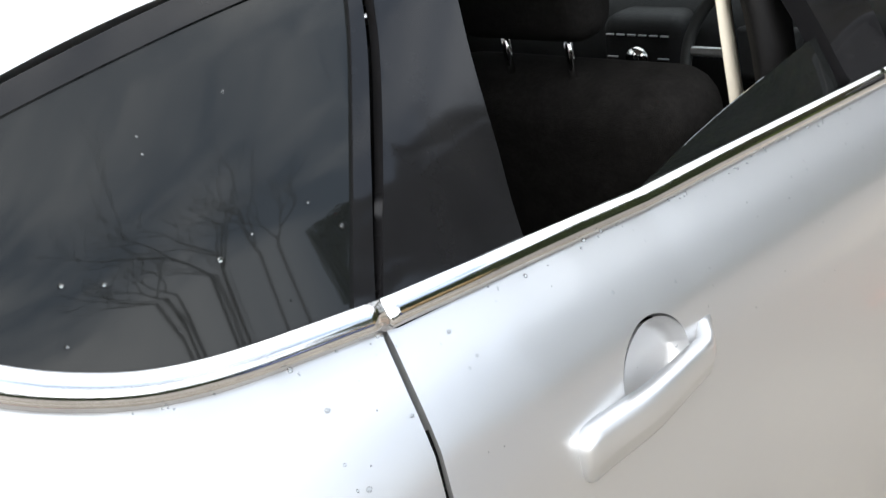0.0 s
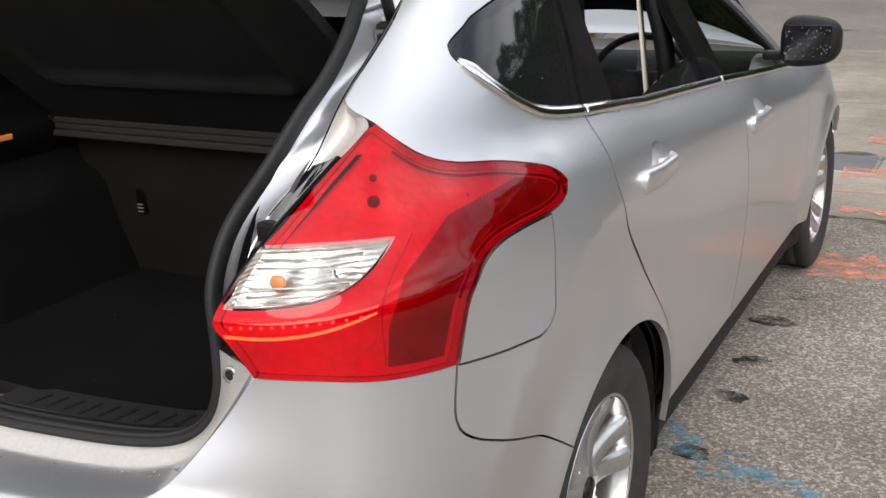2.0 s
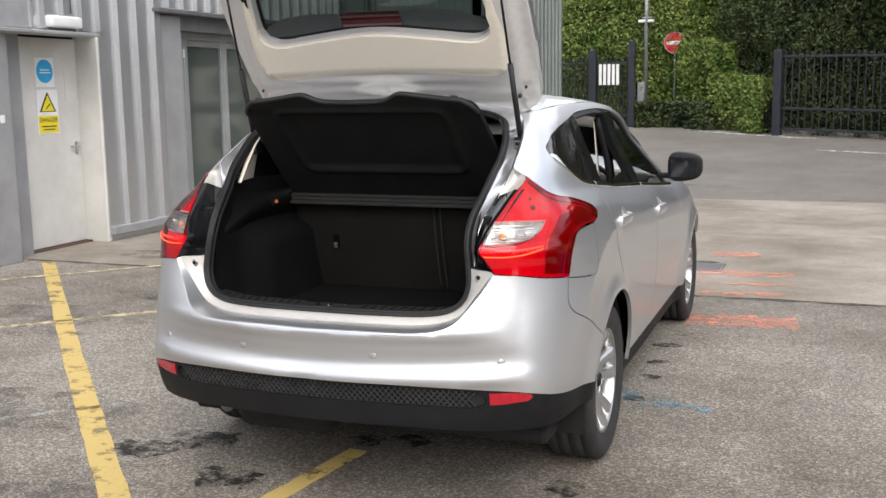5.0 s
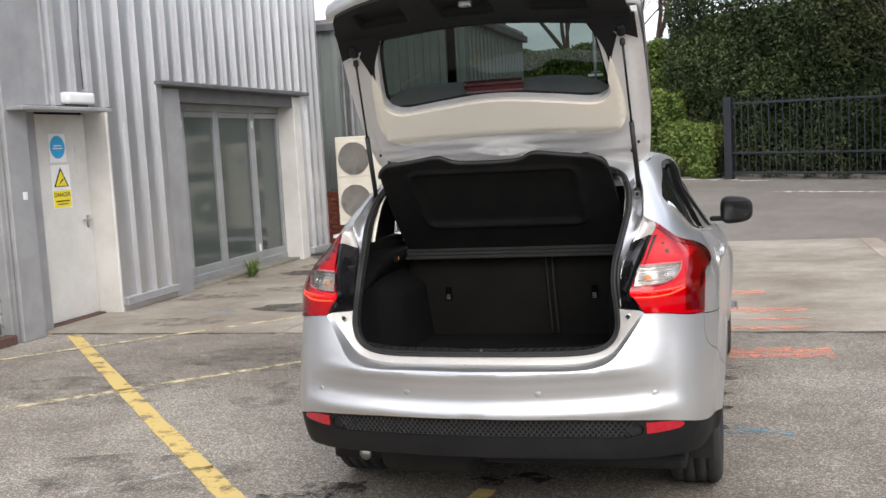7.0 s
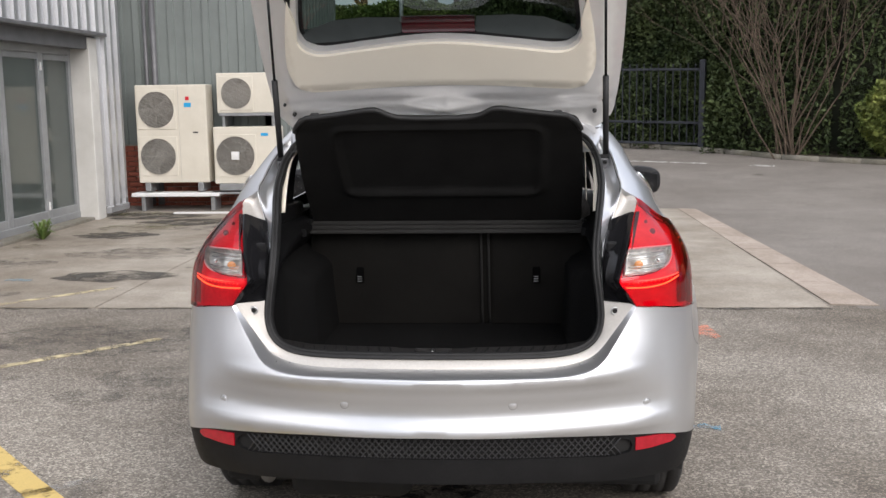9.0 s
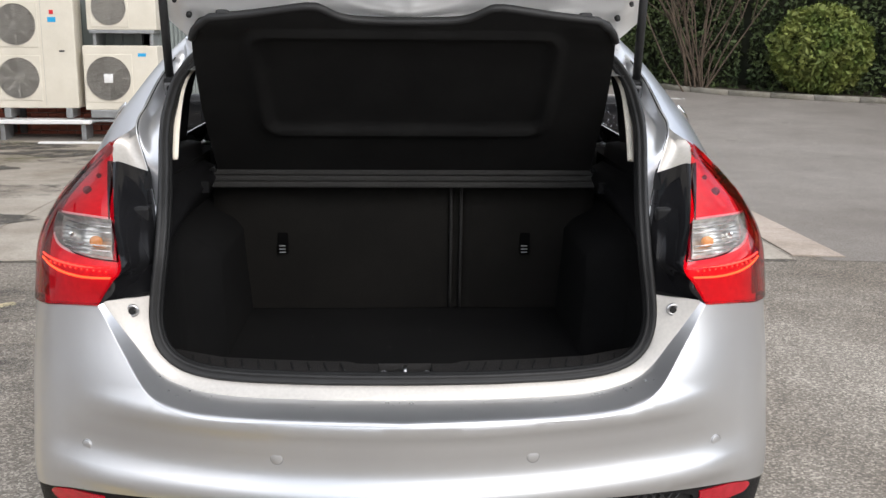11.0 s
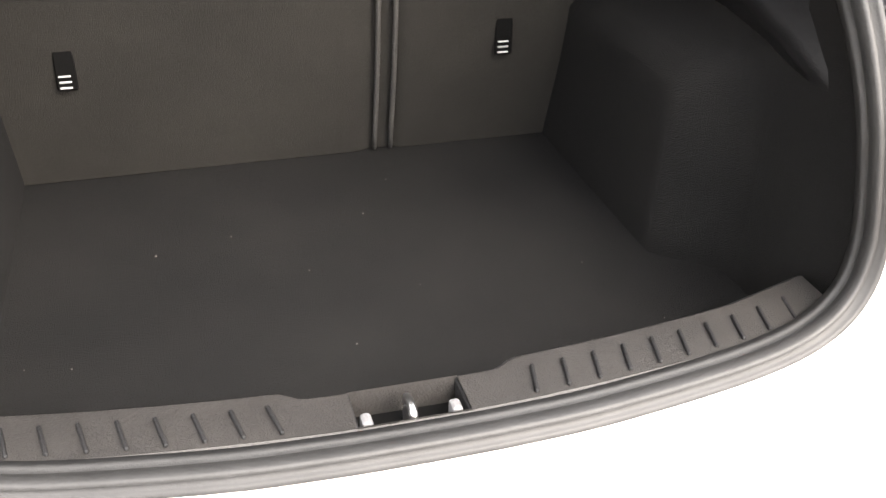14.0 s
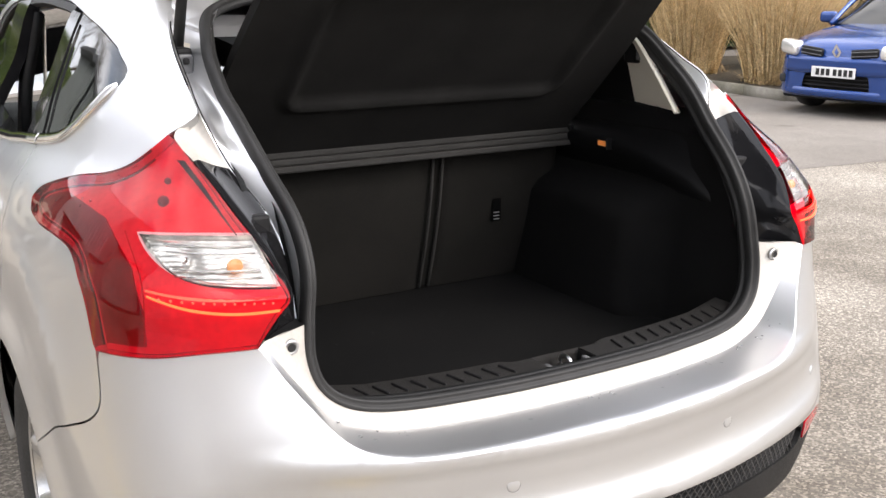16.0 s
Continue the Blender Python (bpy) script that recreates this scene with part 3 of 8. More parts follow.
def table(tab, v):
    n = len(tab)
    if v <= tab[0][0]:
        return tab[0][1]
    if v >= tab[-1][0]:
        return tab[-1][1]
    i = 0
    while v > tab[i + 1][0]:
        i += 1
    (k0, a), (k1, b) = tab[i], tab[i + 1]
    h = k1 - k0
    t = (v - k0) / h
    m0 = ((b - tab[i - 1][1]) / (k1 - tab[i - 1][0]) if i else (b - a) / h) * h
    m1 = ((tab[i + 2][1] - a) / (tab[i + 2][0] - k0) if i + 2 < n else (b - a) / h) * h
    return (2 * t ** 3 - 3 * t * t + 1) * a + (t ** 3 - 2 * t * t + t) * m0 + (3 * t * t - 2 * t ** 3) * b + (t ** 3 - t * t) * m1


def ease(a, b, v):
    t = min(1.0, max(0.0, (v - a) / (b - a)))
    return t * t * (3 - 2 * t)


def belt(y):
    return 1.111 - 0.089 * (y - 0.93) if y > 0.93 else 1.111 + 0.04 * (0.93 - y)


def half(z, y):
    return table(HALF, z - (belt(y) - 1.111) * ease(.4, 1.1, z) * (1 - ease(1.2, 1.42, z)))


def flare(y, z):
    if z > 0.95:
        return 0.0
    return sum(0.026 * math.exp(-((math.hypot(y - h - 0.006, z - HUB_Z) - 0.375) / 0.062) ** 2) for h in (HUB_R, HUB_F)) * (1 - ease(.7, .95, z))


def bulge(x):
    """How far the tail bows out towards its middle."""
    return .15 * max(0.0, 1 - (x / .72) ** 2) ** 1.3


def body(u, z, off=0.0):
    """A point of the outer skin: u runs from the middle of the tail round the corner and forward along the side."""
    sgn, u = (-1 if u < 0 else 1), abs(u)
    if u <= UREAR:
        f = u / KU
        c, s = math.cos(f), math.sin(f)
        yr, n = table(REAR, z), table(SQUARE, z)
        h = half(z, YC - (YC - yr) * c)
        r = (abs(s / h) ** n + abs(c / (YC - yr)) ** n) ** (-1 / n)
        x, y = r * s, YC - r * c
    elif u <= UFRONT:
        y = YC + u - UREAR
        x = half(z, y)
    else:
        f = min((u - UFRONT) / KU, math.pi / 2)
        c, s = math.cos(f), math.sin(f)
        h, d = half(z, YF0), table(NOSE, z) - YF0
        r = (abs(c / h) ** 3.6 + abs(s / d) ** 3.6) ** (-1 / 3.6)
        x, y = r * c, YF0 + r * s
    x += flare(y, z) * ease(.25, .75, x)
    r = math.hypot(y - HUB_R, z - HUB_Z)
    if .36 < r < .9 and x > .6 and z > HUB_Z:
        x += .017 * (math.exp(-(r - .625) / .050) if r > .625 else ease(.37, .66, r) / ease(.37, .66, .625)) * ease(.30, .75, (z - HUB_Z) / r) * (1 - ease(.80, 1.12, y))
    d = z - 1.042 + .092 * (y - .72)
    if abs(d) < .25 and x > .6:
        x += .0095 * math.exp(-math.hypot(d, .008) / .045) * ease(.60, .78, y) * (1 - ease(2.9, 3.2, y))
    if y < YC:
        y -= bulge(x) * (1 - ease(.70, .90, z))
    if off:
        e = 0.003
        p = np.array((x, y, z))
        a = np.array(body(u + e, z)) - np.array(body(u - e if u > e else u, z))
        b = np.array(body(u, z + e)) - np.array(body(u, z - e))
        q = np.cross(a, b)
        p = p + q / max(np.linalg.norm(q), 1e-9) * off
        x, y, z = p
    return (sgn * x, y, z)


def sx(x, z):
    """(u, z) of the skin's point at that x on the tail."""
    n, yr = table(SQUARE, z), table(REAR, z)
    y = 0.2
    for _ in range(6):
        h = half(z, y)
        y = YC - (YC - yr) * max(0.0, 1 - min(1, abs(x) / h) ** n) ** (1 / n)
    return (math.copysign(KU * math.atan2(abs(x), YC - y), x), z)


def sy(y, z):
    """(u, z) of the skin's point at that y on the side."""
    if y < YC:
        n, yr = table(SQUARE, z), table(REAR, z)
        b = min(1.0, (YC - y) / (YC - yr))
        x = half(z, y) * max(0.0, 1 - b ** n) ** (1 / n)
        return (KU * math.atan2(x, YC - y), z)
    if y <= YF0:
        return (UREAR + y - YC, z)
    d = (y - YF0) / (table(NOSE, z) - YF0)
    x = half(z, YF0) * max(0.0, 1 - min(1, d) ** 3.6) ** (1 / 3.6)
    return (UFRONT + KU * math.atan2(y - YF0, x), z)


def side(*pts):
    return [sy(y, z) for y, z in pts]


def tail(*pts):
    return [sx(x, z) for x, z in pts]


car = thing("car", "silver five-door hatchback with its tailgate raised and boot empty", "car")

ARCH_R = 0.385


def arch(h, a0, a1, n=26):
    return [(h + 0.006 + ARCH_R * math.cos(a0 + (a1 - a0) * i / n), HUB_Z - 0.01 + ARCH_R * math.sin(a0 + (a1 - a0) * i / n)) for i in range(n + 1)]


DOOR_GAP = [(.930, 1.108), (.911, 1.045), (.897, .98), (.912, .89), (1.004, .785), (1.125, .642), (1.239, .502), (1.335, .335), (1.345, .302)]
B_GAP = [(2.005, 1.012), (2.003, .937), (2.001, .824), (1.998, .676), (1.990, .489), (1.975, .302)]
A_GAP = [(2.985, .945), (2.985, .80), (2.97, .6), (2.94, .45), (2.90, .302)]
BELT_LINE = [(.582, 1.258), (.628, 1.212), (.70, 1.164), (.785, 1.135), (.932, 1.113), (1.16, 1.089), (1.45, 1.06), (2.005, 1.014), (2.5, .968), (2.98, .928)]
LAMP_TOP = [(.352, 1.187), (.364, 1.161), (.390, 1.133), (.441, 1.114), (.54, 1.097), (.652, 1.068), (.684, 1.051), (.694, 1.035)]
LAMP_LOW = [(.694, 1.035), (.668, 1.013), (.61, 1.004), (.505, 1.004), (.428, 1.000), (.376, .985), (.343, .958), (.315, .926), (.278, .848)]
WIN_TOP = [(.582, 1.258), (.588, 1.279), (.658, 1.303), (.726, 1.323), (.90, 1.352), (1.21, 1.386), (1.60, 1.402), (1.95, 1.392), (2.2, 1.352), (2.5, 1.240), (2.75, 1.105), (2.93, .985), (2.98, .928)]
RAIL = [(.66, 1.405), (.9, 1.425), (1.3, 1.436), (1.8, 1.434), (2.1, 1.402), (2.4, 1.318), (2.7, 1.178), (2.95, 1.035), (3.06, .955)]
D_EDGE = [(.660, 1.187), (.612, 1.222), (.605, 1.27), (.592, 1.33), (.565, 1.385)]
ARCH_REAR = arch(HUB_R, math.radians(0), math.radians(136))
WING_LINE = [ARCH_REAR[-1], (.49, .634), (.374, .683), (.290, .722), (.260, .765), (.278, .848)]

quarter = outline([
    side(*DOOR_GAP),
    side(DOOR_GAP[-1], (1.26, .300), (ARCH_REAR[0][0], ARCH_REAR[0][1])),
    side(*ARCH_REAR),
    side(ARCH_REAR[-1], *WING_LINE[1:]),
    side(*LAMP_LOW[::-1]),
    side(*LAMP_TOP[::-1]),
    [sy(*LAMP_TOP[0])] + tail(*D_EDGE[1:]),
    [sx(*D_EDGE[-1])] + side(*RAIL),
    side(RAIL[-1], (2.99, .925)),
    side((2.99, .925), *BELT_LINE[::-1][1:][:0], (2.98, .928)),
    side(*WIN_TOP[::-1]),
    side(*BELT_LINE[:5]),
    side(BELT_LINE[4], DOOR_GAP[0]),
])
flap = outline([side((.601, .998), (.578, .944), (.538, .862), (.512, .835), (.475, .826)), side((.475, .826), (.39, .832), (.285, .846)),
                side((.285, .846), (.320, .926), (.348, .956), (.382, .981), (.433, .995), (.505, .999), (.601, .998))], 0.012)
for k in (0, 1):
    left = bool(k)
    part("quarter_panel", sheet("quarter_panel", quarter, body, [] if left else [flap], 0.020, 0.003, 0.016, mirror=left), SILVER, car, "silver rear wing, pillar and roof rail in one pressing")
part("fuel_flap", sheet("fuel_flap", flap, body, [], 0.02, 0.0008, 0.01), SILVER, car)

rear_door_line = outline([side(*DOOR_GAP), side(DOOR_GAP[-1], (1.6, .302), B_GAP[-1]), side(*B_GAP[::-1]), side(B_GAP[0], (1.45, 1.058), (1.16, 1.087), DOOR_GAP[0])])
front_door_line = outline([side(*B_GAP), side(B_GAP[-1], (2.4, .302), A_GAP[-1]), side(*A_GAP[::-1]), side(A_GAP[0], (2.985, .928)), side((2.985, .928), (2.5, .966), B_GAP[0])])
wing_line = outline([side(*A_GAP), side(A_GAP[-1], (HUB_F - .386, .300)), side(*arch(HUB_F, math.pi, math.radians(35))),
                     side(arch(HUB_F, math.pi, math.radians(35))[-1], (3.98, .66)), side((3.98, .66), (3.93, .80)), side((3.93, .80), (3.5, .90), (3.06, .952)), side((3.06, .952), (2.985, .945))])


def cup_line(y0, z0, k=1.0):
    return [sy(y0 + .060 * k * math.cos(a), z0 + .043 * k * math.sin(a)) for a in np.linspace(0, 2 * math.pi, 36, endpoint=False)]


def cup_of(door, y0, z0, left):
    """The finger hollow behind a handle."""
    rings = [[body(u, z, -d) for u, z in cup_line(y0, z0, k)] for k, d in ((1.0, .0), (.985, .006), (.955, .015), (.90, .021), (.80, .023), (.4, .023), (.01, .023))]
    part("handle_cup", loft("handle_cup", [r + r[:1] for r in rings], mirror=left), SILVER, door, "oval finger hollow behind the handle")


def handle_of(door, y0, z0, y1, z1, left):
    """A pull handle: a bowed bar that bulges from the skin, and its rear cap."""
    pts = []
    ts = [0, .006, .022, .048, .085] + [.085 + .915 * i / 14 for i in range(1, 15)]
    for t in ts:
        y, z = y0 + (y1 - y0) * t, z0 + (z1 - z0) * t
        p = np.array(body(*sy(y, z)))
        lift = 0.004 + 0.012 * ease(0, .45, t) - .026 * ease(.80, 1.02, t)
        pts.append((p[0] + lift, y, z))
    prof = [(-.020, -.008), (-.0195, .001), (-.0175, .0045), (-.012, .0065), (.001, .0072), (.003, .0068), (.013, .0045), (.0175, .0022), (.019, -.003), (.0185, -.008), (.010, -.012), (-.010, -.012)]
    me = sweep("handle", pts, prof, up=(1, 0, 0), mirror=left, scale=lambda q: (.30, .66, .86, .965)[round(q * 18)] * 1.36 if round(q * 18) < 4 else 1.36 - .38 * ts[round(q * 18)])
    h = part("handle", me, SILVER, door, "body-coloured bow handle")


for k in (0, 1):
    left = bool(k)
    d = part("rear_door", sheet("rear_door", rear_door_line, body, [cup_line(1.192, .958, .94)], 0.012, 0.0055, 0.016, mirror=left), SILVER, car, "silver rear door with its window wound down")
    cup_of(d, 1.192, .958, left)
    handle_of(d, 1.048, .942, 1.302, .944, left)
    d = part("front_door", sheet("front_door", front_door_line, body, [cup_line(2.210, .890, .95)], 0.014, 0.0022, 0.016, mirror=left), SILVER, car)
    cup_of(d, 2.210, .890, left)
    handle_of(d, 2.063, .874, 2.317, .876, left)
    part("front_wing", sheet("front_wing", wing_line, body, [], 0.035, 0.0022, 0.016, mirror=left), SILVER, car)

# rubber seals behind the door joints
for k in (0, 1):
    for gap_line in (DOOR_GAP[1:], B_GAP[1:]):
        pts = [body(u, z, -.0100) for u, z in curve(side(*gap_line), 0.02)]
        part("door_seal", sweep("door_seal", pts, ring(.0075, 8), mirror=bool(k)), VOID, car)

# chrome strip under the windows, in three lengths
for k in (0, 1):
    left = bool(k)
    for a, b in ((0, 5), (4, 8), (7, 10)):
        pts = [body(u, z, 0.003) for u, z in curve(side(*BELT_LINE[a:b]), 0.02)]
        pts[0] = tuple(np.array(pts[0]) * 0.8 + np.array(pts[1]) * 0.2)
        prof = [(-.004, -.011), (.005, -.011), (.0078, -.006), (.0060, .004), (.0010, .0125), (-.004, .0125)]
        part("window_strip", sweep("window_strip", pts, prof, up=(-.25, 0, 1), mirror=left, scale=(lambda t: min(1.0, .25 + 9 * t)) if a == 0 else None), CHROME, car, "chrome strip along the window sills")

# glass, pillars and seals of the side windows
GL = -0.006


q_glass = outline([side((.596, 1.264), (.64, 1.219), (.71, 1.173), (.79, 1.146), (.918, 1.126)), side((.918, 1.126), (.985, 1.22), (1.045, 1.30), (1.075, 1.352)), side((1.075, 1.352), (.90, 1.334), (.735, 1.31), (.66, 1.288), (.60, 1.276), (.596, 1.264))], 0.015)
rim_outer = [side(*BELT_LINE[:5]), side(BELT_LINE[4], (.998, 1.21), (1.06, 1.295), (1.100, 1.374)), side((1.100, 1.374), *[p for p in WIN_TOP[::-1] if p[0] < .95])]
q_frame_outer = outline(rim_outer, 0.015)
c_pillar = outline([side((.940, 1.118), (1.118, 1.101)), side((1.118, 1.101), (1.135, 1.16), (1.165, 1.25), (1.215, 1.380)), side((1.215, 1.380), (1.108, 1.374)), side((1.108, 1.374), (1.07, 1.295), (1.008, 1.21), (.940, 1.118))], 0.015)
b_pillar = outline([side((1.90, 1.030), (2.10, 1.010)), side((2.10, 1.010), (2.08, 1.2), (2.03, 1.385)), side((2.03, 1.385), (1.83, 1.396)), side((1.83, 1.396), (1.87, 1.2), (1.90, 1.030))], 0.02)
rear_pane = outline([side((1.317, 1.076), (1.60, 1.052), (1.893, 1.028)), side((1.893, 1.028), (1.884, 1.108)), side((1.884, 1.108), (1.75, 1.102), (1.55, 1.093), (1.317, 1.078))], 0.02)
front_pane = outline([side((2.11, 1.008), (2.5, .974), (2.90, .94)), side((2.90, .94), (2.90, .985)), side((2.90, .985), (2.73, 1.10), (2.48, 1.230), (2.2, 1.335), (2.05, 1.378)), side((2.05, 1.378), (2.09, 1.2), (2.11, 1.008))], 0.02)
rear_surround = outline([side((1.215, 1.372), (1.60, 1.388), (1.83, 1.382)), side((1.83, 1.382), (1.83, 1.398)), side((1.83, 1.398), (1.60, 1.404), (1.215, 1.388)), side((1.215, 1.388), (1.215, 1.372))], 0.02)
front_surround = outline([side((2.05, 1.378), (2.2, 1.335), (2.48, 1.230), (2.73, 1.10), (2.90, .985), (2.90, .94)), side((2.90, .94), (2.98, .93)), side((2.98, .93), (2.93, .985), (2.75, 1.105), (2.5, 1.240), (2.2, 1.352), (2.03, 1.387)), side((2.03, 1.387), (2.05, 1.378))], 0.02)
for k in (0, 1):
    left = bool(k)
    part("quarter_window", sheet("quarter_window", q_glass, body, [], 0.04, 0, 0.004, GL, left), DARK_GLASS, car, "dark privacy glass of the rear quarter")
    part("quarter_window_rim", sheet("quarter_window_rim", q_frame_outer, body, [q_glass], 0.03, 0, 0.01, GL + .003, left), GLOSS_BLACK, car)
    part("rear_pillar_cover", sheet("rear_pillar_cover", c_pillar, body, [], 0.03, 0.002, 0.012, GL + .006, left), GLOSS_BLACK, car, "gloss black pillar cover")
    part("centre_pillar_cover", sheet("centre_pillar_cover", b_pillar, body, [], 0.03, 0.002, 0.03, GL + .004, left), GLOSS_BLACK, car)
    part("rear_door_window", sheet("rear_door_window", rear_pane, body, [], 0.04, 0, 0.004, GL - .008, left), DARK_GLASS, car, "lowered rear window, its edge above the sill")
    part("front_door_window", sheet("front_door_window", front_pane, body, [], 0.05, 0, 0.0, GL - .006, left), CLEAR_GLASS, car)
    part("window_seal", sheet("window_seal", rear_surround, body, [], 0.03, 0, 0.02, GL + .002, left), SOFT_BLACK, car)
    part("window_seal", sheet("window_seal", front_surround, body, [], 0.03, 0, 0.02, GL + .002, left), SOFT_BLACK, car)
    # inner sill of the open window
    pts = [body(u, z, -.035) for u, z in curve(side((1.10, 1.085), (1.45, 1.052), (1.9, 1.012)), 0.05)]
    part("door_top", sweep("door_top", pts, [(-.03, -.06), (.025, -.06), (.025, .012), (-.03, .012)], mirror=left), BLACK_PLASTIC, car)
    inner = outline([side((.95, .40), (1.7, .32), (2.9, .32)), side((2.9, .32), (2.95, .92)), side((2.95, .92), (2.0, 1.0), (1.0, 1.085)), side((1.0, 1.085), (.95, .40))], 0.08)
    part("door_lining", sheet("door_lining", inner, body, [], 0.12, 0, 0.0, -.075, left), BLACK_PLASTIC, car)

# sills, dark shell behind the joints, wheel housings
for k in (0, 1):
    left = bool(k)
    pts = [body(u, z, -.028) for u, z in curve(side((1.262, .258), (2.0, .252), (HUB_F - .39, .255)), 0.08)]
    part("sill_trim", sweep("sill_trim", pts, [(-.04, -.062), (.0, -.066), (.018, -.045), (.022, .02), (.012, .040), (-.04, .040)], mirror=left), BLACK_PLASTIC, car, "black sill moulding")
    shell = outline([side((.62, .62), (.40, .70), (.34, .84), (.45, .96), (.66, .99), (.75, 1.04), (.95, 1.085), (2.0, 1.0), (2.95, .92), (3.6, .85)), side((3.6, .85), (3.5, .72)), side(*arch(HUB_F, math.radians(90), math.pi, 10)),
                     side((HUB_F - .38, .305), (2.2, .25), (1.26, .25)), side(*arch(HUB_R, 0, math.radians(130), 12))], 0.04)
    part("body_shell", sheet("body_shell", shell, body, [], 0.08, 0, 0.0, -.036, left), UNDER, car)
    for h in (HUB_R, HUB_F):
        prof = [(h + .006 + (ARCH_R + .004) * math.cos(a), HUB_Z - .01 + (ARCH_R + .004) * math.sin(a)) for a in np.linspace(-.25, math.pi + .25, 26)]
        s = -1 if left else 1
        part("wheel_housing", loft("wheel_housing", [[(s * x, y, z) for y, z in prof] for x in (.848, .80, .60, .56)] + [[(s * .56, h, HUB_Z)] * len(prof)]), UNDER, car)
part("floor_pan", rbox((1.5, 3.6, 0.06), 0.02, 2, (0, 2.1, .24)), UNDER, car)
part("exhaust_box", rbox((.42, .24, .14), .05, 4, (-.30, .34, .25)), UNDER, car)
tail_pipe = [(-.55, .50, .26), (-.585, .38, .25), (-.60, .29, .235)]
part("tail_pipe", tube("tail_pipe", curve(tail_pipe, .03), .027, 12), STEEL, car, "dull exhaust tail pipe")

# ---- rear bumper ----
B_TOP = [(0, .698), (.25, .697), (.38, .694), (.455, .700), (.52, .727), (.580, .802), (.632, .883)]
LAMP_FOOT = [(.632, .883), (.71, .876), (.778, .861), (.831, .848)]
BUMP_LOW = [(0, .528), (.30, .521), (.45, .512), (.60, .499), (.70, .489)]
bump_line = outline([
    tail(*[(-x, z) for x, z in LAMP_FOOT[::-1]]), tail(*[(-x, z) for x, z in B_TOP[::-1]]), tail(*B_TOP), tail(*LAMP_FOOT),
    side(*WING_LINE[::-1]), side(*arch(HUB_R, math.radians(136), math.radians(162), 6)), side(arch(HUB_R, 0, math.radians(162))[-1], (.498, .415)), [sy(.498, .415), sy(.36, .43), sy(.20, .45), sx(.775, .475)], [sx(.775, .475)] + tail((.70, .488), *BUMP_LOW[::-1][1:]),
    tail(*[(-x, z) for x, z in BUMP_LOW], (-.775, .475)), [(-u, z) for u, z in (sx(.775, .475), sy(.20, .45), sy(.36, .43), sy(.498, .415))],
    [(-u, z) for u, z in side((.498, .415), arch(HUB_R, 0, math.radians(162))[-1])], [(-u, z) for u, z in side(*arch(HUB_R, math.radians(162), math.radians(136), 6))], [(-u, z) for u, z in side(*WING_LINE)]], 0.02)


def bumper(u, z, off=0.0):
    """The bumper's skin: a soft ridge over the plate's hollow and a lip at the foot."""
    x, y, zz = body(u, z, off)
    y -= 0.014 * math.exp(-((z - .692) / .022) ** 2) * (1 - ease(.50, .70, abs(x))) - 0.012 * math.exp(-((z - .600) / .042) ** 2) * (1 - ease(.6, .8, abs(x))) + 0.014 * math.exp(-((z - .535) / .026) ** 2) * (1 - ease(.6, .8, abs(x)))
    return (x, y, zz)


rear_bumper = part("rear_bumper", sheet("rear_bumper", bump_line, bumper, [], 0.022, 0.0008, 0.018), SILVER, car, "silver rear bumper with four parking sensors")
E_IN = [(0, -.028, .705), (.09, -.0265, .705), (.20, -.017, .704), (.35, .010, .702), (.44, .030, .711), (.508, .046, .738), (.566, .056, .808), (.624, .062, .889)]
SEAL = [(0, .006, .735), (.09, .0075, .735), (.20, .0165, .734), (.36, .044, .733), (.455, .066, .744), (.508, .082, .777), (.527, .092, .83), (.525, .10, .895), (.515, .114, .98), (.516, .163, 1.06), (.530, .252, 1.137), (.543, .33, 1.208), (.548, .405, 1.262), (.535, .50, 1.335), (.48, .60, 1.395), (.30, .655, 1.425), (0, .675, 1.435)]
NB = 60
b_out = resample(curve([bumper(*sx(x, z)) for x, z in B_TOP], .01), NB)
e_in = resample(curve(E_IN, .01), NB)
s_low = resample(curve(SEAL[:8], .01), NB)


def both(line):
    return [np.array((-p[0], p[1], p[2])) for p in line[::-1]][:-1] + list(line)


def bend(a, b, k, d):
    return [p * (1 - k) + q * k + np.array(d) for p, q in zip(a, b)]


def crown(k, h):
    return [p * (1 - k) + q * k + np.array((0, 0, h * (1 - ease(.42, .54, abs(p[0]))))) for p, q in zip(b_out, e_in)]


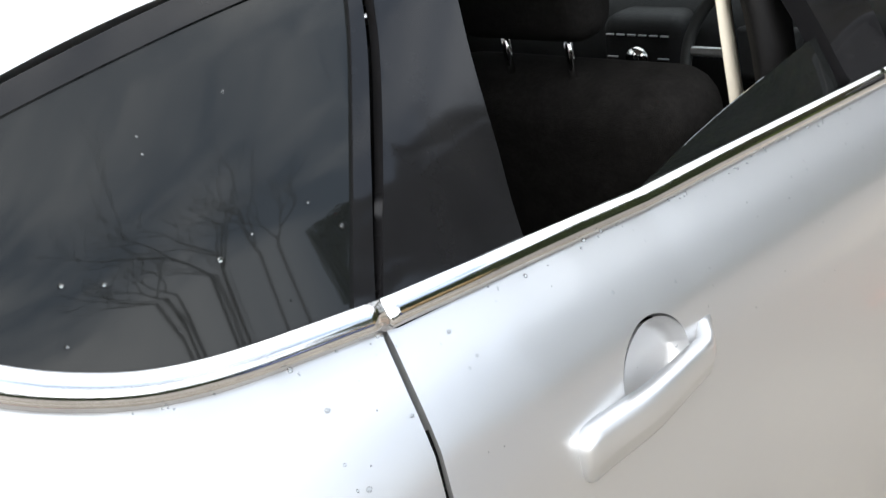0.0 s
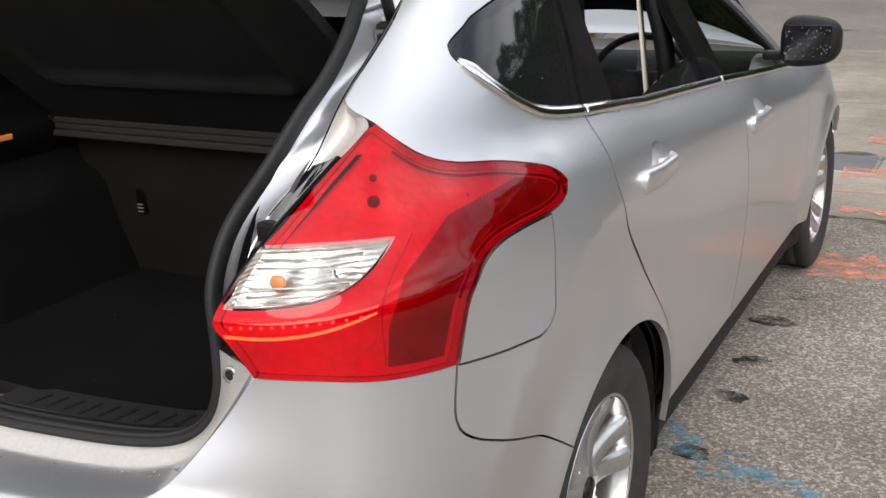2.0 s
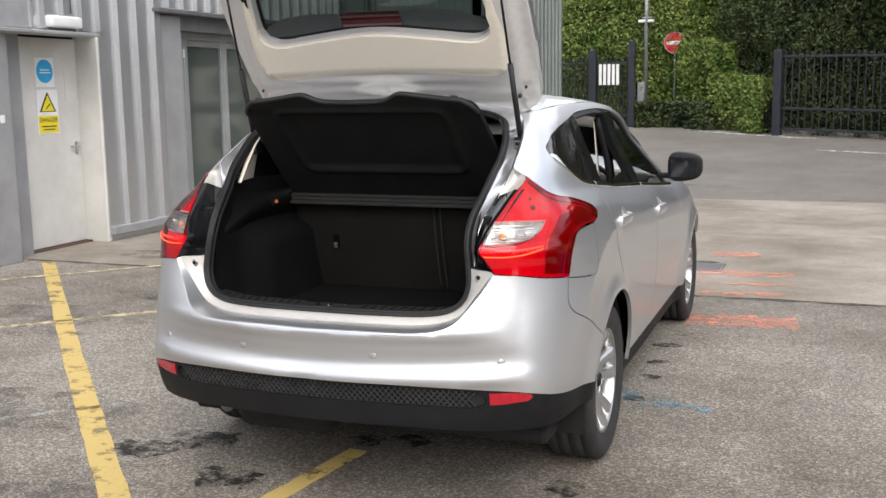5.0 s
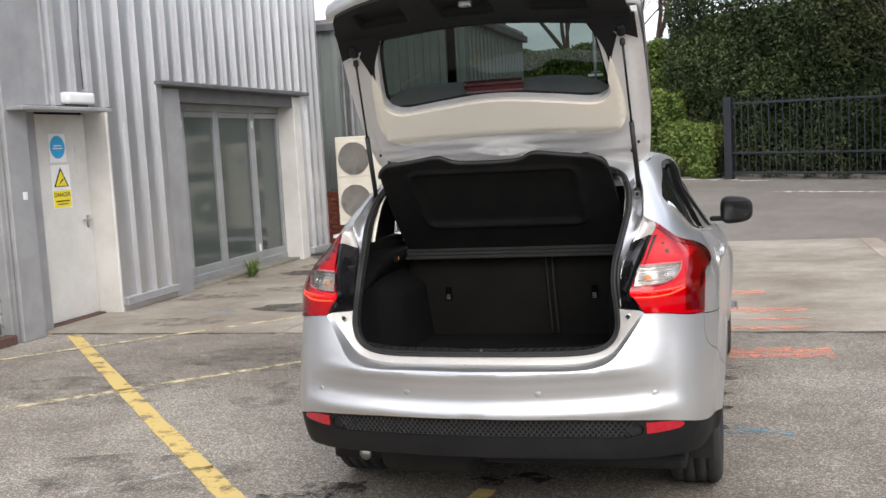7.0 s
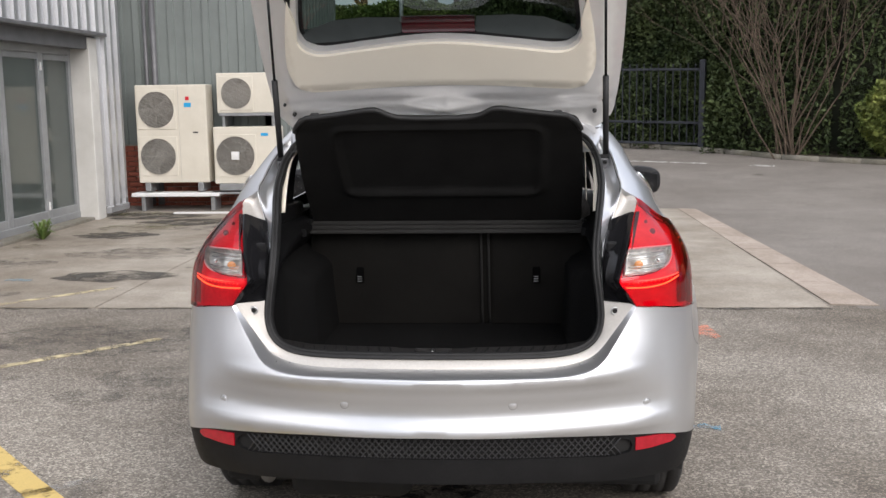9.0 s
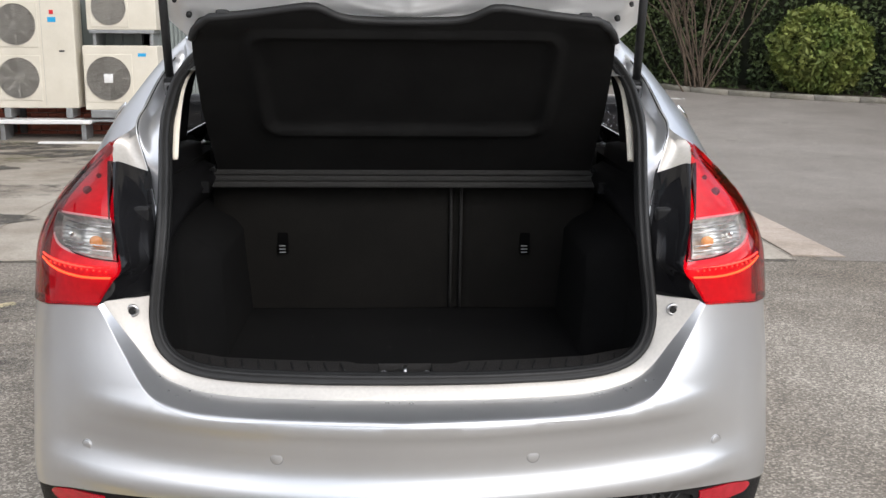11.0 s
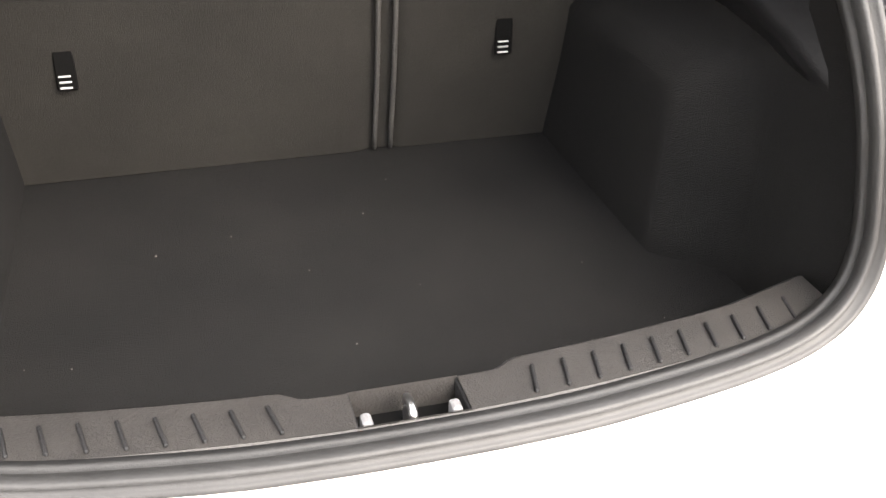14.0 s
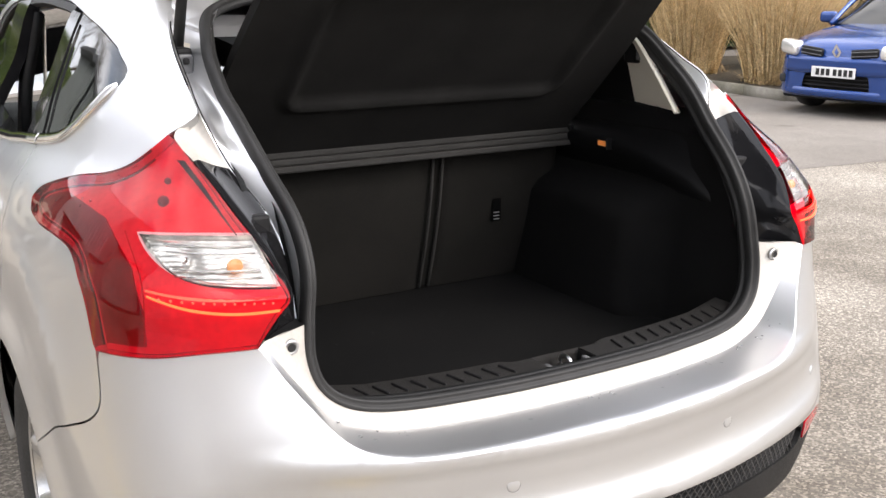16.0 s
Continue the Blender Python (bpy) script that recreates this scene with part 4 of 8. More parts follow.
part("bumper_step", loft("bumper_step", [both([p + np.array((0, .004, -.008)) for p in b_out]), both(b_out), both(crown(.05, .0045)), both(crown(.12, .0055)), both(crown(.20, .0055)), both(crown(.80, .0015)), both(crown(.93, .0005)), both(e_in)]), SILVER, rear_bumper)
part("boot_flange", loft("boot_flange", [both(e_in), both(bend(e_in, s_low, .1, (0, -.002, .002))), both(bend(e_in, s_low, .6, (0, .004, 0))), both(s_low)]), PAINT_IN, car, "pale painted flange below the boot opening")
for sgn in (-1, 1):
    v, f = lathe([(.014, 0), (.013, -.004), (.008, -.004), (.006, .004), (.0, .004)], 16, "y")
    part("flange_bolt", mesh_of("flange_bolt", v, f), STEEL, car, m=pose(sgn * .5685, .080, .866))
    v, f = lathe([(.0075, -.005), (.0, -.005)], 12, "y")
    part("bolt_hole", mesh_of("bolt_hole", v, f), UNDER, car, m=pose(sgn * .5685, .080, .866))
    for x, zs in ((.253, .618), (.664, .590)):
        p = np.array(bumper(*sx(sgn * x, zs)))
        q = np.array(bumper(*sx(sgn * x, zs), .02)) - p
        ang = math.degrees(math.atan2(q[0], -q[1]))
        v, f = lathe([(.0118, .002), (.0116, -.0008), (.0110, -.0012), (.0, -.0012)], 24, "y")
        sen = part("parking_sensor", mesh_of("parking_sensor", v, f), SILVER, rear_bumper, "flush round parking sensor", m=pose(*p, 0, 0, ang))
        v, f = lathe([(.0134, .002), (.0134, -.0006), (.0119, -.0006)], 24, "y")
        part("sensor_ring", mesh_of("sensor_ring", v, f, False), FLASH, sen)

# black lower bumper with its mesh strip and reflectors
val_line = outline([[(-u, z) for u, z in side((.498, .413), (.36, .428), (.20, .448))] + tail((-.775, .473), (-.70, .487), (-.60, .497), (-.45, .510), (-.30, .519), (0, .526), (.30, .519), (.45, .510), (.60, .497), (.70, .487), (.775, .473)) + side((.20, .448), (.36, .428), (.498, .413)),
                    side((.498, .413), (.478, .350)), side((.478, .350), (.30, .346), (.16, .340)) + tail((.60, .345), (.30, .366), (0, .371), (-.30, .366), (-.60, .345)) + [(-u, z) for u, z in side((.16, .340), (.30, .346), (.478, .350))],
                    [(-u, z) for u, z in side((.478, .350), (.498, .413))]], 0.025)


def valance(u, z, off=0.0):
    x, y, zz = body(u, z, off)
    return (x, y + .006, zz)


def strip_z(x, z):
    return z - .027 * (x / .62) ** 2


STRIP_X = [-.612, -.56, -.45, -.30, -.15, 0, .15, .30, .45, .56, .612]
strip_line = outline([tail(*[(x, strip_z(x, .453 if abs(x) < .6 else .466)) for x in STRIP_X]), tail((.612, strip_z(.612, .466)), (.620, strip_z(.62, .485)), (.612, strip_z(.612, .504))),
                      tail(*[(x, strip_z(x, .516 if abs(x) < .6 else .504)) for x in STRIP_X[::-1]]), tail((-.612, strip_z(.612, .504)), (-.620, strip_z(.62, .485)), (-.612, strip_z(.612, .466)))], 0.02)
lower = part("lower_bumper", sheet("lower_bumper", val_line, valance, [strip_line], 0.02, 0, 0.016), BLACK_PLASTIC, car, "black lower bumper with a diamond mesh strip")
part("strip_backing", sheet("strip_backing", shrink(strip_line, -.004), valance, [], 0.03, 0, 0.0, -.012), UNDER, lower)
verts, faces = [], []
for dgn in (-1, 1):
    for i in range(-32, 33):
        x0 = i * 0.0200
        pts = []
        for zm in (.4545, .475, .494, .5145):
            x = x0 + dgn * (zm - .485) * 0.85
            z = strip_z(x, zm)
            if abs(x) < .605:
                pts.append(np.array(valance(*sx(x if abs(x) > 1e-4 else 1e-4, z))) + np.array((0, .006, 0)))
        if len(pts) == 4:
            s = len(verts)
            for p in pts:
                verts += [p + np.array((-.0028, .004, 0)), p + np.array((-.0012, -.002, 0)), p + np.array((.0012, -.002, 0)), p + np.array((.0028, .004, 0))]
            for a in range(3):
                for b in range(3):
                    faces.append((s + a * 4 + b, s + a * 4 + b + 1, s + a * 4 + b + 5, s + a * 4 + b + 4))
mesh_strip = part("mesh_strip", mesh_of("mesh_strip", verts, faces, False), MESH_BLACK, lower, "raised diamond mesh")
tagged(mesh_strip, kind="stuff")
for sgn in (-1, 1):
    r_line = outline([tail((.628, .485), (.70, .484), (.750, .477)), tail((.750, .477), (.760, .466), (.744, .453)), tail((.744, .453), (.68, .445), (.628, .443)), tail((.628, .443), (.628, .485))], 0.012)
    part("reflector", sheet("reflector", r_line, valance, [], 0.02, 0, 0.012, 0.004, sgn < 0), REFLECTOR, lower, "red rear reflector")

# ---- boot opening ----
seal_half = curve(SEAL, .015)
seal_loop = both(seal_half)[:-1]
profile = [(-.016, -.034), (-.013, -.024), (-.008, -.022), (-.013, -.014), (-.011, .000), (-.006, .004), (-.003, -.003), (.000, .008), (.006, .010), (.011, .002), (.011, -.016)]


def seal_up(p):
    return (-p[0] * .25, -1.0, .25)


part("boot_seal", sweep("boot_seal", seal_loop, profile, closed=True, up=seal_up), SOFT_BLACK, car, "thick black rubber seal round the boot opening")

GUT_OUT = [(.538, .130, .896), (.534, .160, .977), (.545, .222, 1.057), (.578, .304, 1.128)] + [body(*sx(x, z)) for x, z in D_EDGE[1:]] + [(.50, .672, 1.430)]
gut_o = resample(curve(GUT_OUT, .01), 60)
gut_s = resample(curve(SEAL[7:15], .01), 60)


def channel(k, deep=1.0):
    """A line along the rain channel, a share k of the way to the seal; deepest where the strut's bracket sits."""
    line = []
    for p, q in zip(gut_o, gut_s):
        z = (p[2] + q[2]) / 2
        line.append(p * (1 - k) + q * k + np.array((0, .004 + deep * (.034 * ease(1.13, 1.19, z) * ease(1.40, 1.34, z) + .075 * math.exp(-((z - 1.30) / .055) ** 2)), 0)))
    return line



LAMP_IN = [(.632, .883), (.600, .931), (.578, .960), (.590, 1.002), (.605, 1.042), (.631, 1.107), (.648, 1.15), (.660, 1.187)]
lam_in = resample(curve([body(*sx(x, z)) for x, z in LAMP_IN[:7]], .01), 40)
g_low = resample(curve(GUT_OUT[:4], .01), 40)
cor_o = resample(curve([body(*sx(x, z)) for x, z in LAMP_IN[6:] + D_EDGE[1:2]], .01), 14)
gut_line = np.array(curve(GUT_OUT, .005))
g_a, g_b = (int(np.argmin(np.linalg.norm(gut_line - np.array(GUT_OUT[i]), axis=1))) for i in (3, 4))
cor_i = resample(gut_line[g_a:g_b + 1], 14)
for k in (0, 1):
    left = bool(k)
    part("boot_gutter", loft("boot_gutter", [gut_o, bend(gut_o, gut_s, .06, (-.001, .002, -.001)), channel(.14, .15), channel(.30, .8), channel(.42), channel(.62), channel(.78, .95), channel(.93, .3), gut_s], mirror=left), SILVER, car, "painted rain channel beside the boot seal")
    part("lamp_trim", loft("lamp_trim", [lam_in, bend(lam_in, g_low, .06, (-.005, .003, .003)), bend(lam_in, g_low, .25, (-.004, .008, .002)), bend(lam_in, g_low, .55, (-.001, .010, .0)), bend(lam_in, g_low, .80, (0, .004, 0)), bend(lam_in, g_low, .93, (0, -.001, 0)), g_low], mirror=left), GLOSS_BLACK, car, "gloss black panel between lamp and boot seal")
    part("lamp_backing", loft("lamp_backing", [[p + np.array((.02, .028, 0)) for p in lam_in], bend(lam_in, g_low, .5, (0, .036, 0)), [p + np.array((-.004, .026, 0)) for p in g_low]], mirror=left), UNDER, car)
    part("pillar_corner", loft("pillar_corner", [cor_o, bend(cor_o, cor_i, .10, (-.001, .003, -.001)), bend(cor_o, cor_i, .34, (0, .006, -.002)), bend(cor_o, cor_i, .42, (0, .012, -.004)), bend(cor_o, cor_i, .8, (0, .014, -.002)), cor_i], mirror=left), PAINT_IN, car)
    part("pillar_joint", tube("pillar_joint", [(-p[0] if left else p[0], p[1] - .0004, p[2]) for p in bend(gut_o, gut_s, .05, (-.001, .0018, -.001))[14:52]], .0013, 6), VOID, car)
    s = -1 if left else 1
    part("lamp_clip", rbox((.036, .026, .060), .006, 2, (s * .568, .200, 1.035)), BLACK_PLASTIC, car)
    part("trim_foot", loft("trim_foot", [resample([e_in[-1], s_low[-1]], 8), resample([lam_in[0] + np.array((0, .012, .002)), g_low[0]], 8)], mirror=left), BLACK_PLASTIC, car)
    br = part("strut_bracket", rbox((.034, .05, .075), .008, 2, (s * .572, .565, 1.285)), BLACK_PLASTIC, car)
    part("bracket_plate", rbox((.030, .012, .055), .004, 2, (s * .572, .540, 1.283)), FLASH_DARK, br)
    for dz in (-.018, .014):
        part("bracket_bolt", rbox((.013, .010, .013), .004, 2, (s * .572, .532, 1.284 + dz)), BLACK_PLASTIC, br)
head = resample(curve([body(*sx(.565, 1.385)), (.52, .672, 1.425), (.30, .70, 1.452), (0, .712, 1.463)], .01), 40)
s_top = resample(curve(SEAL[13:], .01), 40)
part("roof_rear_flange", loft("roof_rear_flange", [both(head), both(bend(head, s_top, .4, (0, .012, -.016))), both(s_top)]), SILVER, car)

# boot lining
part("boot_floor", rbox((1.06, .80, .03), .01, 2, (0, .515, .628)), CARPET, car, "flat black carpet of the empty boot")
n_l = 26


LIN_Y = [(.60, .122), (.88, .122), (.93, .13), (.98, .145), (1.06, .195), (1.137, .29)]


def lining(sgn):
    rows = []
    for z in np.linspace(.60, 1.10, 18):
        row = []
        for y in np.linspace(table(LIN_Y, z), .93, n_l):
            x = .535 - .01 * ease(.9, .6, z)
            x -= .085 * ease(.36, .45, y) * ease(.97, .90, z)
            x += .02 * ease(.93, 1.0, z) * ease(.2, .4, y)
            x -= .05 * ease(.02, -.0, y)
            row.append((sgn * x, y, z))
        rows.append(row)
    return loft("side_lining", rows)


for sgn in (-1, 1):
    part("side_lining", lining(sgn), CARPET, car, "black moulded side lining")
    led = []
    for y, xi, zi, zo in ((.84, .506, 1.062, 1.135), (.62, .506, 1.062, 1.14), (.50, .507, 1.058, 1.145), (.40, .511, 1.040, 1.15), (.32, .519, 1.012, 1.145), (.255, .531, .978, 1.09), (.22, .545, .955, 1.05)):
        led.append([(sgn * x, y, z) for x, z in ((.55, zi - .085), (min(.548, xi + .035), zi - .075), (xi + .014, zi - .045), (xi, zi - .014), (xi + .006, zi), (xi + .03, zi + .012), (.556, zo - .05), (.562, zo), (.618 if y > .45 else .575, zo + .006))])
    part("shelf_ledge", loft("shelf_ledge", led), LEDGE, car, "black moulded ledge beside the parcel shelf")
    part("boot_lamp", rbox((.006, .046, .013), .002, 1, (sgn * .5075, .592, 1.046)), TAG_ORANGE, car, "small amber boot lamp")
    part("lamp_hood", rbox((.020, .006, .030), .002, 1, (sgn * .502, .566, 1.049)), LEDGE, car)
    cream = [[(.530, .365, 1.150), (.537, .455, 1.24), (.532, .535, 1.320)], [(.566, .46, 1.148), (.566, .52, 1.243), (.548, .572, 1.327)], [(.612, .60, 1.144), (.602, .625, 1.244), (.570, .65, 1.336)]]
    dark = [cream[-1], [(.618, .70, 1.142), (.610, .72, 1.244), (.575, .74, 1.345)], [(.60, .84, 1.138), (.59, .85, 1.24), (.56, .86, 1.36)]]
    part("quarter_lining", loft("quarter_lining", [[(sgn * x, y, z) for x, y, z in r] for r in dark]), LEDGE, car, "black lining beside the cream pillar")
    part("pillar_lining", loft("pillar_lining", [[(sgn * x, y, z) for x, y, z in r] for r in cream]), CREAM, car, "cream pillar lining inside the boot")
    strip = resample(curve([(.528, .358, 1.147), (.536, .45, 1.24), (.531, .53, 1.322), (.49, .615, 1.385)], .02), 16)
    part("pillar_edge", sweep("pillar_edge", [(sgn * p[0], p[1], p[2]) for p in strip], [(-.009, -.003), (.007, -.003), (.007, .003), (-.009, .003)], up=(0, -1, .6)), CREAM, car)

def sill_bow(x):
    return .10 * (1 - max(0.0, 1 - (x / .72) ** 2) ** 1.3)


def tray_rows(xs):
    rows = []
    for y, z in ((.042, .728), (.052, .737), (.108, .737), (.120, .728), (.126, .62)):
        rows.append([(x, y + sill_bow(x) + (.014 * ease(.10, .128, abs(x)) if y > .1 else 0), z + .012 * max(0, abs(x) - .40) / .1) for x in xs])
    return rows


sill = part("boot_sill_cover", loft("boot_sill_cover", tray_rows(np.linspace(-.505, -.058, 48)), smooth=False), SILL_PLASTIC, car, "black ribbed plastic sill cover")
part("sill_end", loft("sill_end", tray_rows(np.linspace(.058, .505, 44)), smooth=False), SILL_PLASTIC, sill)
part("recess_lip", loft("recess_lip", [[(x, y, z) for x in (-.058, .058)] for y, z in ((.042, .728), (.052, .737), (.056, .736), (.058, .69))], smooth=False), SILL_PLASTIC, sill)
part("recess_rear", loft("recess_rear", [[(x, y, z) for x in (-.058, .058)] for y, z in ((.110, .69), (.111, .737), (.120, .728), (.126, .62))], smooth=False), SILL_PLASTIC, sill)
for x in (-.058, .058):
    part("recess_cheek", rbox((.004, .060, .036), .001, 1, (x, .084, .716)), BLACK_PLASTIC, sill)
rib = rbox((.0045, .046, .006), .002, 2)
rib_me = bpy.data.meshes.new("rib")
rib.to_mesh(rib_me)
rib.free()
for sgn in (-1, 1):
    for i in range(10):
        x = .134 + i * .0360
        part("rib", rib_me, BLACK_PLASTIC, sill, m=pose(sgn * x, .080 + sill_bow(x), .7385 + .008 * max(0, x - .40) / .1, 0, 0, sgn * -12))
# black block as the recess floor, its darkness put into the colour
latch = part("latch_recess", rbox((.128, .056, .008), .001, 1, (0, .084, .700)), VOID, car, "dark recess of the boot latch")
part("striker", tube("striker", curve([(0, .064, .702), (0, .064, .735), (0, .092, .735), (0, .092, .702)], .006), .0045, 8), STEEL, latch, "steel striker loop")
for x in (-.046, .046):
    part("latch_tab", rbox((.012, .020, .028), .004, 2, (x, .072, .719)), FLASH_DARK, latch)
for x in (-.026, .026):
    part("latch_web", rbox((.038, .010, .014), .003, 1, (x, .064, .712)), FLASH_DARK, latch)

# rear seat backs seen from the boot
def seat_panel(x0, x1, x0t, x1t):
    rows = []
    for t in np.linspace(0, 1, 10):
        y, z = .885 - .085 * t - .012 * math.sin(math.pi * t), .645 + .40 * t
        a, b = x0 + (x0t - x0) * t, x1 + (x1t - x1) * t
        rows.append([(a + (b - a) * s, y + .012 * (max(0, abs(2 * s - 1) - .93) / .07) ** 2, z) for s in np.linspace(0, 1, 24)])
    return rows


for name_x in ((-.53, .131, -.53, .131), (.159, .53, .157, .53)):
    part("seat_back", loft("seat_back", seat_panel(*name_x)), SEAT_BACK, car, "black carpeted back of the folding rear seat")
for dx in (0, .028):
    pts = [(.131 + dx - .002 * t, .883 - .085 * t - .012 * math.sin(math.pi * t), .648 + .39 * t) for t in np.linspace(0, 1, 12)]
    part("seat_piping", tube("seat_piping", pts, .0042, 8), STRIP_GREY, car)
part("seat_gap", loft("seat_gap", [[(x, .893 - .085 * t - .012 * math.sin(math.pi * t), .645 + .40 * t) for x in (.12, .17)] for t in np.linspace(0, 1, 10)]), SEAT_BACK, car)
for x in (-.342, .340):
    # flat black plate: the slot's inner shade is coloured on, not hollowed
    a = part("anchor_slot", rbox((.030, .006, .066), .002, 1, (x, .8265, .853)), VOID, car, "black child-seat anchor slot with chrome bars")
    for dz in (-.028, -.019, -.010):
        part("anchor_bar", rbox((.018, .005, .0024), .001, 2, (x - .002, .8225, .853 + dz)), FLASH, a)

# parcel shelf, tipped up
SH0, SH1 = np.array((0, .745, 1.075)), np.array((0, .32, 1.468))
s_dir = (SH1 - SH0) / np.linalg.norm(SH1 - SH0)
s_nrm = np.array((0, -.68, -.73))


def shelf(a, b, off=0.0):
    p = SH0 + s_dir * b + s_nrm * off
    return (a, p[1], p[2])


sh_line = outline([[(-.50, 0), (.50, 0)], [(.50, 0), (.498, .25), (.484, .47), (.468, .545), (.43, .585)], [(.43, .585), (.33, .60), (.215, .622), (.185, .618)], [(.185, .618), (.125, .585), (0, .578), (-.125, .585), (-.185, .618)],
                   [(-.185, .618), (-.215, .622), (-.33, .60), (-.43, .585)], [(-.43, .585), (-.468, .545), (-.484, .47), (-.498, .25), (-.50, 0)]], 0.02)


def shelf_form(a, b, off=0.0):
    qa, qb = abs(a) - .305, abs(b - .355) - .135
    d = math.hypot(max(qa, 0), max(qb, 0)) + min(max(qa, qb), 0) - .045
    k = (.013 + .005 * ease(.20, .14, b)) * math.exp(-(d / .017) ** 2)
    k -= .005 * ease(.0, -.03, d)
    k += .012 * ease(.50, .585, b) * (1 if abs(a) < .45 else .5)
    return shelf(a, b, off + k)


ps = part("parcel_shelf", sheet("parcel_shelf", sh_line, shelf_form, [], 0.014, 0, 0.022, 0.008), SHELF_GREY, car, "charcoal felt parcel shelf tipped up on its cords")
part("shelf_lip", sweep("shelf_lip", [shelf(a, b, .012) for a, b in sh_line[len(sh_line) // 6:-len(sh_line) // 8 or None] if b > .5], ring(.009, 8), up=(0, -1, 0)), SOFT_BLACK, ps)
for z, d in ((1.030, .0), (1.047, .004), (1.064, .0)):
    part("shelf_hinge_strip", rbox((1.05, .03, .0165), .004, 2, (0, .752 + d, z)), STRIP_GREY, ps)
for sgn in (-1, 1):
    part("shelf_peg", rbox((.03, .02, .02), .006, 2, (sgn * .40, *shelf(0, .585, .0)[1:])), SOFT_BLACK, ps)
    part("shelf_pivot", rbox((.016, .020, .014), .005, 2, (sgn * .511, .738, 1.070)), LEDGE, ps)

# ---- tail lamps ----
lens_line = outline([tail(*LAMP_IN), side(*LAMP_TOP), side(*LAMP_LOW), tail(*LAMP_FOOT[::-1])], 0.012)
clear_line = outline([tail((.594, .980), (.600, 1.015), (.609, 1.049)), tail((.609, 1.049), (.68, 1.050), (.757, 1.046)), tail((.757, 1.046), (.752, 1.020), (.733, .999), (.70, .988), (.65, .983), (.594, .980))], 0.010)


def cup_form(u, z, off=0.0):
    """Two bowls behind the clear window."""
    x = abs(body(u, z)[0])
    d = .012 * math.exp(-(((x - .715) / .024) ** 2 + ((z - 1.020) / .022) ** 2)) + .011 * math.exp(-(((x - .648) / .026) ** 2 + ((z - 1.014) / .026) ** 2))
    return body(u, z, off - d)


led_lines = [outline([tail((.596, .958 + d), (.66, .956 + d), (.72, .958 + d + e * .3), (.768, .963 + d + e)), tail((.768, .963 + d + e), (.768, .9600 + d + e)), tail((.768, .9600 + d + e), (.72, .9540 + d + e * .3), (.66, .9520 + d), (.598, .954 + d)), tail((.598, .954 + d), (.596, .958 + d))], 0.02) for d, e in ((.008, 0.0), (-.012, .012))]


def lens_skin(u, z, off=0.0):
    """The lens stands a little proud, with a fold along its length."""
    x, y, zz = body(u, z, off)
    k = .004 * math.exp(-((z - .972 - .20 * max(0, abs(x) - .70)) / .022) ** 2) * (1 - ease(.78, .83, abs(x)))
    return (x, y - k, zz)


